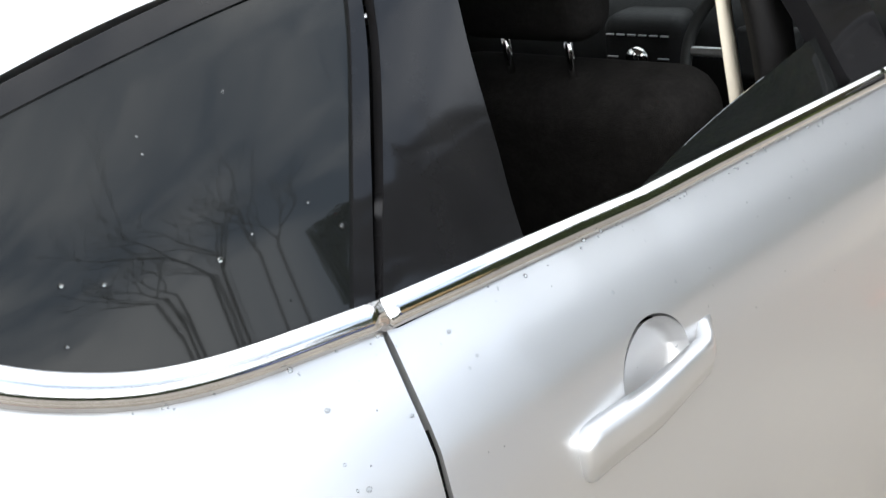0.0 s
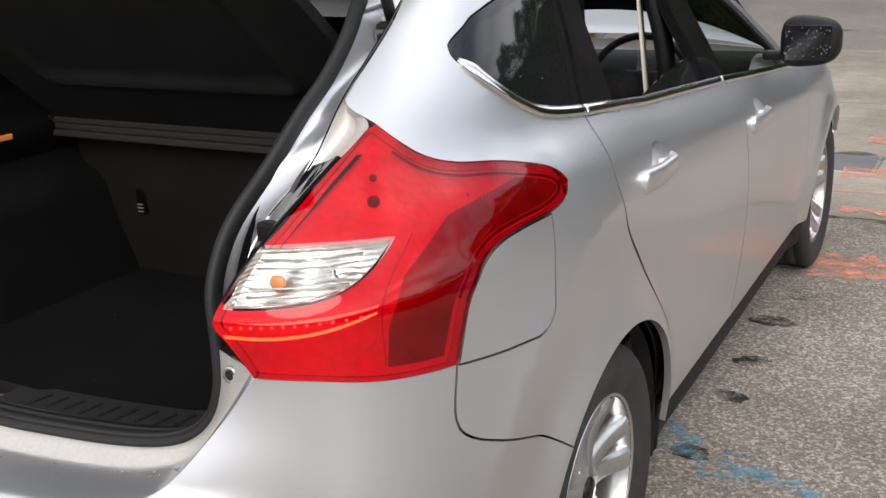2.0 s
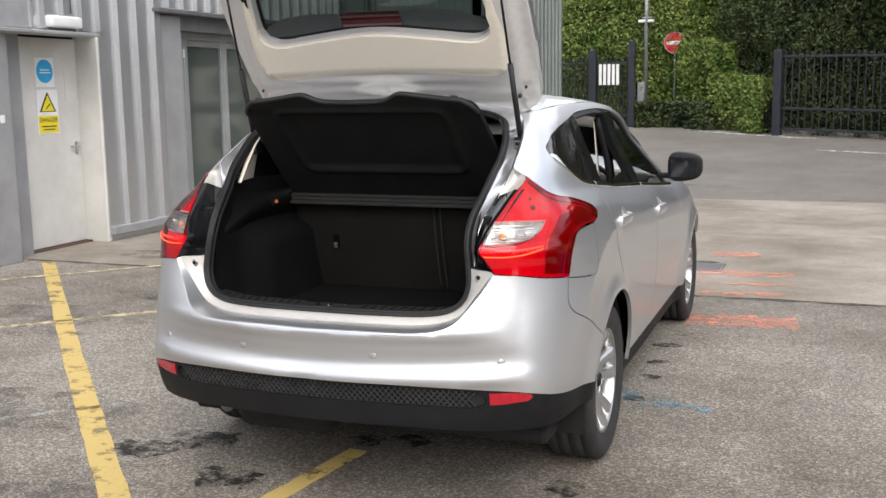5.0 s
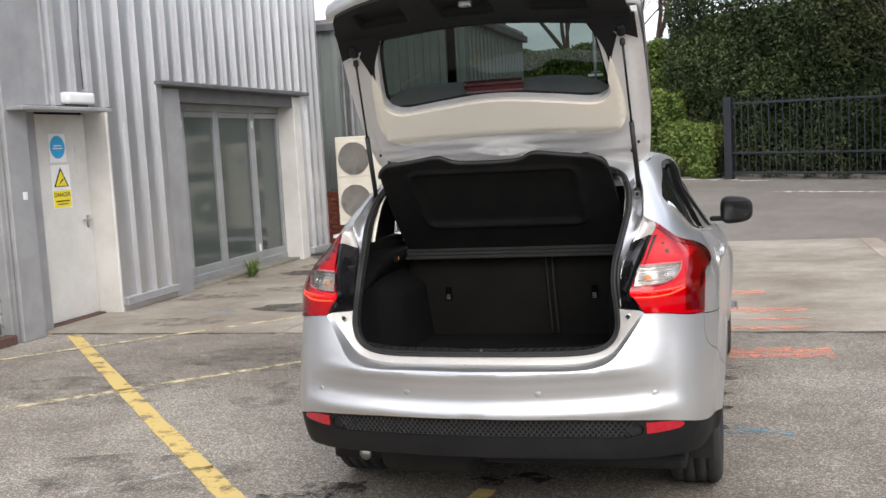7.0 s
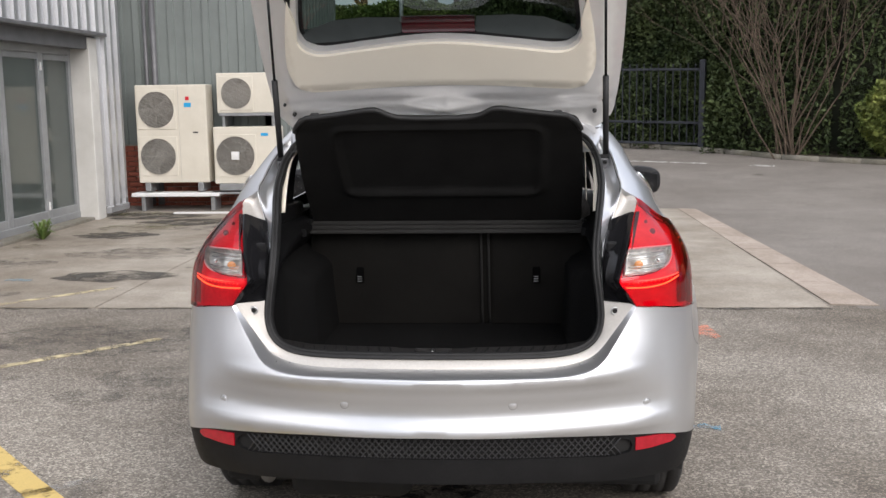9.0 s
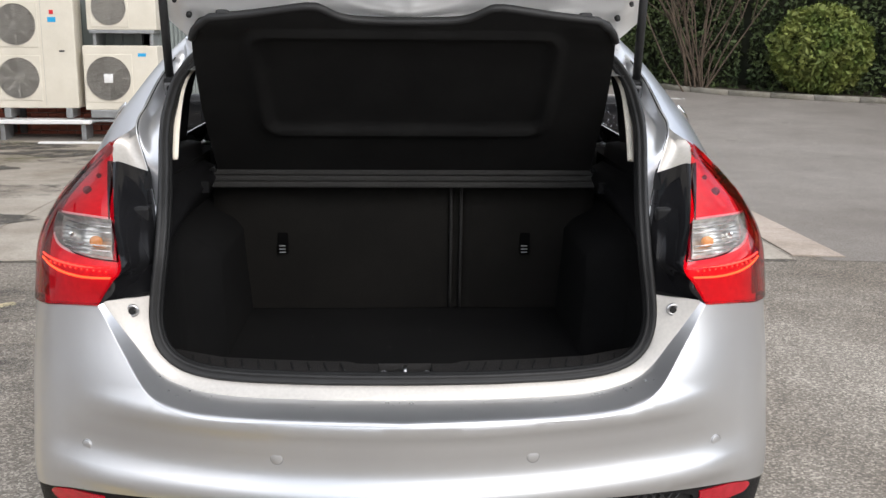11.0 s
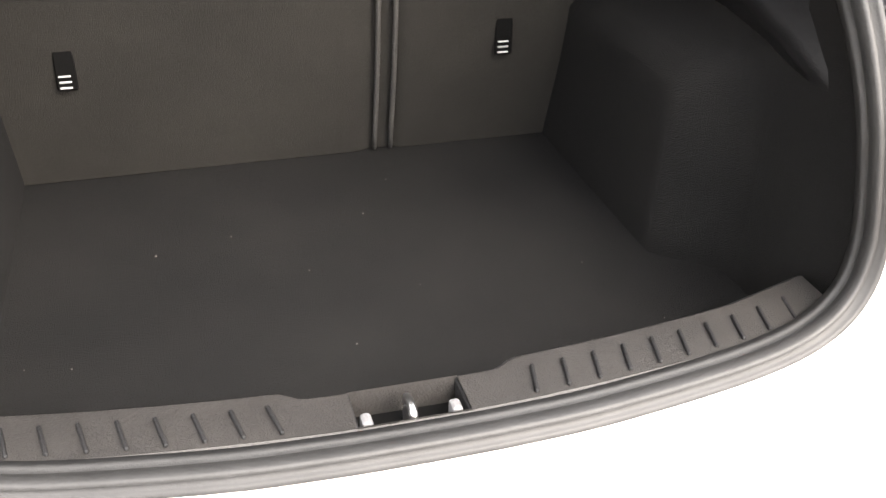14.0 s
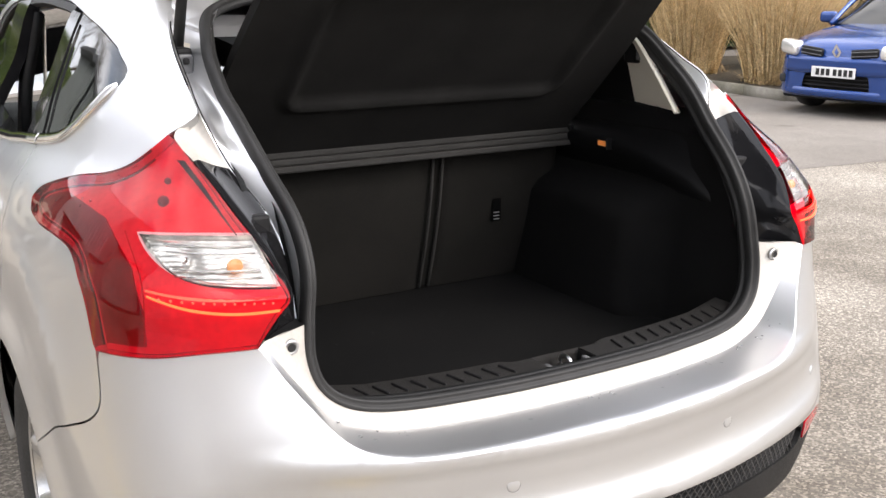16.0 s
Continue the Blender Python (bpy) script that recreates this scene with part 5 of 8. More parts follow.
for k in (0, 1):
    left = bool(k)
    lamp = part("tail_lamp", sheet("tail_lamp", lens_line, body, [shrink(clear_line, .001)], 0.02, 0.003, 0.004, -.016, left), LAMP_BACK, car, "lit red tail lamp with a clear indicator window")
    part("red_lens", sheet("red_lens", lens_line, lens_skin, [clear_line], 0.014, 0.0022, 0.0, 0.006, left), RED_LENS, lamp, "glossy red lens with rain drops")
    flange = [[lens_skin(u, z, o) for u, z in shrink(lens_line, .0022)] for o in (.006, -.010, -.028)]
    part("lens_flange", loft("lens_flange", [w + w[:1] for w in flange], mirror=left), RED_LENS, lamp)
    part("clear_lens", sheet("clear_lens", clear_line, lens_skin, [], 0.016, 0.0, 0.0, 0.006, left), CLEAR_LENS, lamp, "clear reversing and indicator lens")
    part("indicator_reflector", sheet("indicator_reflector", clear_line, cup_form, [], 0.006, .001, 0.004, -.010, left), FLUTED, lamp)
    rim = [(p[0], p[1], p[2]) for p in (body(u, z, -.008) for u, z in shrink(lens_line, .011)) if p[0] > .69 and p[2] > .93]
    part("lens_border", tube("lens_border", [(-p[0] if left else p[0], p[1], p[2]) for p in rim], .0024, 6), RIM_RED, lamp, "dark band inside the lens edge")
    # added sheet: the dimmer side of the lens is put into its grey
    wing = [q for q in shrink(lens_line, .015) if body(*q)[0] > .785 and q[1] < 1.075] + [sx(.785, .93), sx(.787, 1.0), sx(.792, 1.06)]
    part("side_darkener", sheet("side_darkener", wing, body, [], 0.02, 0.0, 0.003, -.011, left), LAMP_SIDE, lamp, "added inner sheet that darkens the side of the lamp")
    for ln, glow in zip(led_lines, (LED_RED, LED_AMBER)):
        part("light_bar", sheet("light_bar", ln, body, [], 0.03, 0, 0.003, .0085, left), glow, lamp, "glowing red light bar")
    c = np.array(body(*sx(.648, 1.014), -.012)) * np.array((-1 if left else 1, 1, 1))
    ab = bmesh.new()
    bmesh.ops.create_icosphere(ab, subdivisions=3, radius=.012)
    wall = [[body(u, z, o) for u, z in shrink(clear_line, q)] for o, q in ((.0058, .0012), (-.004, .0016), (-.0105, .0022))]
    part("window_wall", loft("window_wall", [w + w[:1] for w in wall], mirror=left), FLUTED, lamp)
    part("indicator_bulb", ab, AMBER_LENS, lamp, "amber indicator bulb", m=pose(*c) @ Matrix.Diagonal((1.15, .6, 1.0, 1)))
    c = np.array(body(*sx(.715, 1.020), -.014)) * np.array((-1 if left else 1, 1, 1))
    v, f = lathe([(.008, .0), (.007, .002), (.004, .003), (0, .0035)], 16, "y")
    part("reverse_bulb", mesh_of("reverse_bulb", [(p[0], -p[1], p[2]) for p in v], [q[::-1] for q in f]), CHROME, lamp, m=pose(*c, 0, 0, 25 if left else -25))
    for zz in (.996, 1.006, 1.030, 1.040):
        a = [body(*sx(xx, zz), -.0085) for xx in (.612, .66, .70, .735)]
        part("reflector_rib", tube("reflector_rib", [((-p[0] if left else p[0]), p[1], p[2]) for p in a], .0014, 6), LAMP_CHROME, lamp)
    for i in range(12):
        c = np.array(body(*sx(.606 + i * .0135, .9555 + .00035 * i), .0075)) * np.array((-1 if left else 1, 1, 1))
        bb = bmesh.new()
        bmesh.ops.create_icosphere(bb, subdivisions=1, radius=.0026)
        part("light_bead", bb, LED_RED, lamp, m=pose(*c))
    # thin tube drawing the glint that runs down the lens fold
    a = [body(*sx(.771, 1.046), .0052), body(*sx(.772, .975), .0052), body(*sx(.778, .885), .0052)]
    part("facet_glint", tube("facet_glint", curve([((-p[0] if left else p[0]), p[1], p[2]) for p in a], .02), .0009, 6), LENS_GLINT, lamp)
    for yy, zz, rr in ((.27, 1.098, .010), (.30, 1.125, .006)):
        c = np.array(body(*sy(yy, zz), -.012)) * np.array((-1 if left else 1, 1, 1))
        bb = bmesh.new()
        bmesh.ops.create_icosphere(bb, subdivisions=2, radius=rr)
        part("lamp_bulb", bb, RIM_RED, lamp, m=pose(*c))
    for i in range(7):
        zz = .868 + i * .009
        a = [body(*sx(.66, zz + .016), -.022), body(*sx(.72, zz + .010), -.022), body(*sx(.79, zz + .004), -.022)]
        part("lens_rib", tube("lens_rib", curve([((-p[0] if left else p[0]), p[1], p[2]) for p in a], .02), .0025, 6), LAMP_BACK, lamp)

# ---- raised tailgate ----
HG = np.array((0, .70, 1.455))
H_D, H_N = np.array((0, -.573, .819)), np.array((0, -.819, -.573))


def hatch(a, s, off=0.0):
    p = HG + H_D * s + H_N * off
    return (a, p[1] + .05 * (a / .62) ** 2 * .5, p[2] - .02 * (a / .62) ** 2)


h_out = outline([[(-.545, -.035), (0, -.02), (.545, -.035)], [(.545, -.035), (.60, .0), (.618, .06), (.632, .3), (.628, .55), (.615, .70)], [(.615, .70), (0, .70), (-.615, .70)], [(-.615, .70), (-.628, .55), (-.632, .3), (-.618, .06), (-.60, .0), (-.545, -.035)]], 0.03)
h_glass = outline([[(-.455, .330), (-.40, .312), (-.25, .325), (0, .345), (.25, .325), (.40, .312), (.455, .330), (.482, .37), (.478, .45), (.455, .60), (.42, .665), (.30, .69), (0, .695), (-.30, .69), (-.42, .665), (-.455, .60), (-.478, .45), (-.482, .37), (-.455, .330)]], 0.025)


def hatch_in(a, s, off=0.0):
    """Inner pressing: a raised rim round a shallow trough."""
    k = .022 * ease(.56, .60, abs(a)) + .012 * ease(.06, .02, s) - .010 * ease(.09, .13, s)
    k -= .030 * max(0.0, 1 - abs(abs(a) - .012) / .14) * ease(.0, .05, s) * ease(.11, .06, s) - .010 * max(0.0, 1 - abs(a) / .014) * ease(.11, .06, s)
    return hatch(a, s, off - k + .01)


gate = part("tailgate", sheet("tailgate", h_out, hatch_in, [h_glass], 0.025, 0, 0.05, 0.0), GATE_PAINT, car, "raised silver tailgate with cream lining and glass")
h_skin = [[hatch(x * w, s, -.062 - .025 * (1 - x * x)) for x in np.linspace(-1, 1, 25)] for s, w in ((-.05, .56), (0, .60), (.1, .622), (.3, .634), (.35, .634))]
part("spoiler", loft("spoiler", h_skin), SILVER, gate, "silver roof spoiler over the glass")
for sgn in (-1, 1):
    col = [[hatch(sgn * x, s, o) for x, o in ((.478, -.04), (.55, -.058), (.625, -.055), (.638, -.042), (.634, -.024))] for s in np.linspace(.28, .72, 10)]
    part("outer_pillar", loft("outer_pillar", col), SILVER, gate)
part("tailgate_glass", sheet("tailgate_glass", shrink(h_glass, -.012), hatch, [], 0.06, 0, 0.0, -.020), TINT_GLASS, gate, "green-tinted tailgate glass")
border = sheet("glass_border", shrink(h_glass, -.013), hatch, [shrink(h_glass, .016)], 0.03, 0, 0.0, -.017)
part("glass_border", border, GLOSS_BLACK, gate)
c_line = outline([[(-.40, .146), (0, .158), (.40, .146)], [(.40, .146), (.47, .150), (.515, .185), (.540, .26), (.525, .40), (.500, .52)], [(.500, .52), (.482, .42), (.488, .36), (.462, .318), (.40, .300), (.25, .313), (0, .333), (-.25, .313), (-.40, .300), (-.462, .318), (-.488, .36), (-.482, .42), (-.500, .52)], [(-.500, .52), (-.525, .40), (-.540, .26), (-.515, .185), (-.47, .150), (-.40, .146)]], 0.02)


def c_form(a, s, off=0.0):
    return hatch(a, s, off + .012 * ease(.0, .03, min(s - .15, .54 - abs(a))))


part("tailgate_lining", sheet("tailgate_lining", c_line, c_form, [], 0.02, 0, 0.016, 0.0225), CREAM, gate, "cream plastic lining under the glass")
for sgn in (-1, 1):
    for x, s, r in ((.486, .272, .012), (.575, .10, .006), (.545, .055, .008)):
        v, f = lathe([(r, 0), (r * .9, .008), (r * .4, .012), (0, .012)], 12, "z")
        part("rubber_stop", mesh_of("rubber_stop", v, f), SOFT_BLACK, gate, m=Matrix.Translation(hatch(sgn * x, s, .016)) @ pose(0, 0, 0, 125))
    blk = rbox((.035, .05, .05), .012, 3)
    part("strut_mount", blk, BLACK_PLASTIC, gate, m=Matrix.Translation(hatch(sgn * .553, .635, .015)) @ pose(0, 0, 0, 35))
part("brake_light", loft("brake_light", [[hatch(x, s, o) for x in np.linspace(-.125, .125, 9)] for s, o in ((.352, -.010), (.352, -.014), (.415, -.014), (.415, -.010))]), DARK_RED, gate, "dark red high-level brake light")
for sgn in (-1, 1):
    pod = [[hatch(sgn * x, s0 + (s1 - s0) * t, -.012 - .004 * math.sin(math.pi * t)) for x, s0, s1 in ((.13, .352, .412), (.25, .338, .418), (.36, .328, .412), (.44, .328, .385), (.475, .345, .362))] for t in np.linspace(0, 1, 6)]
    part("spoiler_underside", loft("spoiler_underside", pod), POD_GREY, gate)
# lower part of the gate, bent back to the level
LA = np.array(hatch(0, .70, 0))
L_D, L_N = np.array((0, -.957, .290)), np.array((0, -.290, -.957))


def gate_low(a, s, off=0.0):
    p = LA + L_D * s + L_N * off
    return (a, p[1] + .20 * (abs(a) / .60) ** 2.6 * ease(.0, .34, s) + .0125 * (a / .62) ** 2, p[2] - .02 * (a / .62) ** 2 - .03 * (abs(a) / .6) ** 3 * ease(0, .34, s))


low_line = outline([[(-.605, .0), (.605, .0)], [(.605, .0), (.60, .16), (.585, .30), (.55, .345)], [(.55, .345), (0, .36), (-.55, .345)], [(-.55, .345), (-.585, .30), (-.60, .16), (-.605, 0)]], 0.03)


def low_form(a, s, off=0.0):
    k = 0.0
    for cx in (-.36, -.01, .34):
        k += ease(.105, .095, abs(a - cx)) * ease(.085, .075, abs(s - .20))
    return gate_low(a, s, off - .03 * k)


part("gate_lower_lining", sheet("gate_lower_lining", shrink(low_line, .006), low_form, [], 0.014, 0, 0.02, 0.026), BLACK_PLASTIC, gate, "black lower lining with moulded hand recesses")
rows = [[gate_low(x, s, o) for x in np.linspace(-.60, .60, 31)] for s, o in ((-.02, -.045), (.10, -.095), (.25, -.09), (.345, -.05), (.362, -.012), (.350, .012), (.325, .016))]
part("gate_outer_skin", loft("gate_outer_skin", rows), SILVER, gate)
part("gate_catch", rbox((.05, .03, .025), .006, 2, gate_low(.0, .20, .02)), GALV, gate, "zinc boot catch")
trim_wing = outline([[(-.615, .60), (-.50, .64), (-.43, .668)], [(-.43, .668), (0, .690), (.43, .668)], [(.43, .668), (.50, .64), (.615, .60)], [(.615, .60), (.61, .71)], [(.61, .71), (-.61, .71)], [(-.61, .71), (-.615, .60)]], 0.03)
part("upper_lining", sheet("upper_lining", trim_wing, hatch, [], 0.04, 0, 0.012, 0.028), BLACK_PLASTIC, gate)
for sgn in (-1, 1):
    tri = outline([[(.425, .665), (.50, .648), (.535, .61)], [(.535, .61), (.51, .53), (.497, .47)], [(.497, .47), (.478, .56), (.425, .665)]], 0.02)
    part("lining_corner", sheet("lining_corner", tri, hatch, [], 0.03, 0, 0.012, 0.026, sgn < 0), BLACK_PLASTIC, gate)
    top, low = np.array((sgn * .555, .358, 1.90)), np.array((sgn * .577, .565, 1.320))
    mid = low + (top - low) * .47
    st = part("gas_strut", tube("gas_strut", [low, low + (mid - low) * .5, mid], .0105, 12), SOFT_BLACK, car, "black gas strut holding up the tailgate")
    part("strut_rod", tube("strut_rod", [mid, (mid + top) / 2, top], .0048, 10), GLOSS_BLACK, st)
    for p in (top, low):
        part("strut_joint", rbox((.022, .024, .03), .009, 3, tuple(p)), SOFT_BLACK, st)

# ---- roof, windscreen, bonnet, nose ----
def roof_row(y):
    z = table([(a, b) for a, b in RAIL], y)
    u, zz = sy(max(y, .70), z)
    x = body(u, zz)[0]
    crown = .052
    return [(x * t, y + (.0 if y > .8 else .03 * (1 - abs(t)) * 0), z + crown * (1 - abs(t) ** 2.4)) for t in np.linspace(-1, 1, 41)]


ys = list(np.linspace(.70, 2.12, 26))
rr = [roof_row(y) for y in ys]
rr[0] = [(p[0] * .93, p[1], p[2] - .004) for p in rr[0]]
part("roof", loft("roof", rr), SILVER, car, "silver roof")
part("headlining", loft("headlining", [[(p[0] * .95, p[1], p[2] - .05) for p in r] for r in rr[::5]]), CREAM, car)
scr = [roof_row(2.12)]
for y, z, x, cr in ((2.4, 1.335, .60, .055), (2.7, 1.195, .655, .055), (2.95, 1.055, .69, .05), (3.08, .975, .71, .04)):
    scr.append([(x * t, y + .12 * (1 - t * t) * (y - 2.1), z + cr * (1 - abs(t) ** 2.4) * .9) for t in np.linspace(-1, 1, 41)])
part("windscreen", loft("windscreen", scr), CLEAR_GLASS, car)
bon = []
for y, z, x in ((3.10, .965, .74), (3.3, .94, .755), (3.6, .895, .745), (3.85, .835, .72), (4.05, .765, .69), (4.20, .69, .66)):
    bon.append([(x * t, y + .14 * (1 - t * t) * ease(3.0, 4.2, y), z + .035 * (1 - abs(t) ** 2)) for t in np.linspace(-1, 1, 25)])
part("bonnet", loft("bonnet", bon), SILVER, car)
nose_line = outline([[(u, z) for u, z in side((3.98, .66))] + [(UFRONT + KU * math.pi / 2 - .6, .67), (UFRONT + KU * math.pi / 2 - .01, .675)], [(UFRONT + KU * math.pi / 2 - .01, .675), (UFRONT + KU * math.pi / 2 - .01, .22)],
                     [(UFRONT + KU * math.pi / 2 - .01, .22), (UFRONT + KU * math.pi / 2 - .6, .22), sy(3.90, .25)], [sy(3.90, .25), sy(3.86, .45), sy(3.90, .58), sy(3.98, .66)]], 0.06)
for k in (0, 1):
    left = bool(k)
    part("front_bumper", sheet("front_bumper", nose_line, body, [], 0.06, 0, 0.02, 0, left), SILVER, car)
    hl = outline([[sy(3.99, .675), sy(4.10, .70), (UFRONT + KU * math.pi / 2 - .75, .68)], [(UFRONT + KU * math.pi / 2 - .75, .68), (UFRONT + KU * math.pi / 2 - .70, .76)], [(UFRONT + KU * math.pi / 2 - .70, .76), sy(3.95, .80)], [sy(3.95, .80), sy(3.99, .675)]], 0.05)
    part("headlamp", sheet("headlamp", hl, body, [], 0.05, 0, 0.02, .004, left), LAMP_CHROME, car)
part("grille", rbox((1.0, .06, .20), .03, 3, (0, 4.33, .40)), BLACK_PLASTIC, car)

# ---- wheels ----
tyre_prof = [(.205, -.085), (.245, -.100), (.285, -.108), (.303, -.100), (.3175, -.085), (.318, -.055), (.311, -.053), (.311, -.045), (.318, -.043), (.318, -.006), (.311, -.004), (.311, .004), (.318, .006), (.318, .043), (.311, .045), (.311, .053), (.318, .055), (.3175, .085), (.303, .100), (.285, .108), (.245, .100), (.205, .085)]
v, f = lathe(tyre_prof, 56)
TYRE_ME = mesh_of("tyre", v, f)
v, f = lathe([(.20, -.09), (.20, .03), (.196, .06), (.206, .082), (.2075, .090), (.2135, .090), (.2145, .078), (.207, .07)], 56)
RIM_ME = mesh_of("rim", v, f)
v, f = lathe([(.20, -.02), (.06, -.02), (.0, -.02)], 40)
DISC_ME = mesh_of("brake_disc", v, f)
v, f = lathe([(.0, .072), (.020, .071), (.027, .067), (.030, .06)], 24)
CAP_ME = mesh_of("hub_cap", v, f)
sp = []
for t in np.linspace(0, 1, 9):
    r = .030 + .172 * t
    w = .021 + .010 * (1 - t) ** 2 + .007 * t
    x = .058 + .026 * t - .028 * math.sin(math.pi * min(1, t * 1.1)) * .6
    sp.append([(x - .030, r, -w), (x - .004, r, -w * .95), (x + .004, r, -w * .45), (x + .001, r, 0), (x + .004, r, w * .45), (x - .004, r, w * .95), (x - .030, r, w)])
SPOKE_ME = loft("spoke", sp)
v, f = lathe([(.0, .006), (.008, .006), (.010, 0)], 10)
NUT_ME = mesh_of("wheel_nut", v, f)


def wheel(x, y, turn):
    s = 1 if x > 0 else -1
    w = thing("wheel", "", "")
    w.parent = car
    w.matrix_basis = pose(x, y, HUB_Z + .003, turn, 0, 0 if s > 0 else 180)
    part("tyre", TYRE_ME, TYRE, w, "black road tyre")
    part("rim", RIM_ME, ALLOY, w, "silver alloy rim")
    part("brake_disc", DISC_ME, ALLOY, w)
    part("hub_cap", CAP_ME, GLOSS_BLACK, w)
    for i in range(5):
        for d in (-13, 13):
            part("spoke", SPOKE_ME, ALLOY, w, m=pose(0, 0, 0, i * 72 + d, 0, 0))
        part("wheel_nut", NUT_ME, CHROME, w, m=pose(.048, 0, 0, 0) @ pose(0, 0, 0, i * 72 + 36) @ pose(0, .055, 0))


for x in (-.765, .765):
    wheel(x, HUB_R, 8)
    wheel(x, HUB_F, 20)

# ---- mirrors, aerial, cabin ----
for sgn in (-1, 1):
    bm = bmesh.new()
    bmesh.ops.create_icosphere(bm, subdivisions=4, radius=1.0)
    for q in bm.verts:
        x, y, z = (math.copysign(abs(c) ** .62, c) for c in q.co)
        q.co = (.092 * x, .058 * y * (1.6 if y > 0 else 1.0), .078 * z * (1 - .14 * x * sgn))
    for q in bm.faces:
        q.smooth = True
    mir = part("door_mirror", bm, BLACK_PLASTIC, car, "black door mirror wet with rain", m=pose(sgn * .943, 2.52, 1.070))
    part("mirror_glass", moved(rbox((.140, .112, .006), .052, 6), pose(0, -.055, 0, 90)), GLOSS_BLACK, mir)
    drops = bmesh.new()
    for i in range(70):
        a, b = random.uniform(-.07, .07), random.uniform(-.05, .05)
        bmesh.ops.create_icosphere(drops, subdivisions=1, radius=random.uniform(.0012, .003), matrix=Matrix.Translation((a, -.061, b)))
    tagged(part("rain_drop", drops, DROP, mir), kind="stuff")
    part("mirror_arm", rbox((.09, .06, .03), .013, 3, (sgn * -.11, .04, -.052)), BLACK_PLASTIC, mir)
part("aerial", tube("aerial", curve([(0, .80, 1.475), (0, .72, 1.56), (0, .66, 1.62)], .03), .004, 6), SOFT_BLACK, car)


def seat(x, y, w, name_label, heads, back_h=.60):
    s = part("front_seat" if w < .7 else "rear_seat", moved(rbox((w, .17, back_h), .07, 5), pose(x, y, .52 + back_h / 2, 16)), SEAT_CLOTH, car, name_label)
    part("seat_cushion", rbox((w, .50, .17), .06, 4, (x, y + (.20 if w < .7 else .24) - .02 + .1, .45)), SEAT_CLOTH, s)
    for hx in heads:
        hd = part("headrest", moved(rbox((.27, .10, .19), .05, 5), pose(hx, y - .125, .52 + back_h + .14, 8)), SEAT_CLOTH, s)
        for d in (-.06, .06):
            part("headrest_post", tube("headrest_post", [(hx + d, y - .09, .50 + back_h - .03), (hx + d, y - .11, .50 + back_h + .09)], .007, 8), CHROME, hd)
    return s


seat(0, 1.02, 1.16, "charcoal cloth rear bench with low headrests", (-.38, .38), .40)
seat(.35, 1.86, .52, "charcoal cloth front seat with headrest on chrome posts", (.335,), .55)
seat(-.35, 1.86, .52, "charcoal cloth front seat with headrest on chrome posts", (-.335,), .55)
dash_rows = [[(x, y - .05 * math.cos(x * 2), z) for x in np.linspace(-.70, .70, 21)] for y, z in ((3.05, .96), (2.92, .985), (2.80, .97), (2.73, .90), (2.72, .78), (2.80, .62))]
dash = part("dashboard", loft("dashboard", dash_rows), BLACK_PLASTIC, car, "black dashboard")
part("console", rbox((.22, .16, .34), .04, 4, (0, 2.70, .78)), BLACK_PLASTIC, dash)
v, f = lathe([(.0, -.014), (.026, -.014), (.03, 0)], 20, "y")
part("radio_dial", mesh_of("radio_dial", v, f), CHROME, dash, m=pose(.0, 2.617, .85))
for i in range(6):
    part("dash_button", rbox((.022, .006, .004), .001, 1, (-.075 + i * .03, 2.617, .905)), ALLOY, dash)
for a in (-.07, .07):
    part("dash_button", rbox((.03, .006, .004), .001, 1, (a, 2.617, .85)), ALLOY, dash)
wh = part("steering_wheel", loft("steering_wheel", [[((.185 + .014 * math.cos(b)) * math.cos(a), .014 * math.sin(b), (.185 + .014 * math.cos(b)) * math.sin(a)) for a in np.linspace(0, 2 * math.pi, 37)] for b in np.linspace(0, 2 * math.pi, 9)]), SOFT_BLACK, car, "black steering wheel with silver spokes", m=pose(.37, 2.52, .90, -22))
part("wheel_boss", rbox((.15, .04, .12), .03, 3), BLACK_PLASTIC, wh)
for a in (0, 180, 270):
    part("wheel_spoke", rbox((.14, .014, .022), .005, 2, (.11, 0, 0)), ALLOY, wh, m=pose(0, 0, 0, 0, a, 0))
for sgn in (-1, 1):
    pts = [(sgn * .66, 1.93, .98), (sgn * .645, 1.90, 1.15), (sgn * .60, 1.86, 1.36)]
    part("pillar_trim", sweep("pillar_trim", curve(pts, .06), [(-.05, -.01), (.05, -.01), (.045, .014), (-.045, .014)], up=(-sgn, 0, 0)), BLACK_PLASTIC, car)
    pts = [(sgn * .61, 1.98, .70), (sgn * .60, 1.90, 1.0), (sgn * .585, 1.84, 1.34)]
    part("seat_belt", sweep("seat_belt", curve(pts, .06), [(-.022, -.001), (.022, -.001), (.022, .001), (-.022, .001)], up=(-sgn, 0, 0)), CREAM, car, "pale seat belt")

# ---- rain drops and lint ----
def drops(place, n, r0, r1, parent, seed, flat=.55):
    """Small flattened drops at random places of a surface; place(rnd) gives point and outward normal."""
    rnd = random.Random(seed)
    bm = bmesh.new()
    for _ in range(n):
        p, q = place(rnd)
        r = r0 + (r1 - r0) * rnd.random() ** 3
        m = Matrix.Translation(p) @ Vector(q).to_track_quat("Z", "Y").to_matrix().to_4x4() @ Matrix.Diagonal((r * rnd.uniform(.8, 1.3), r, r * flat, 1))
        bmesh.ops.create_icosphere(bm, subdivisions=1, radius=1.0, matrix=m)
    for f_ in bm.faces:
        f_.smooth = True
    tagged(part("rain_drop", bm, DROP, parent), kind="stuff")


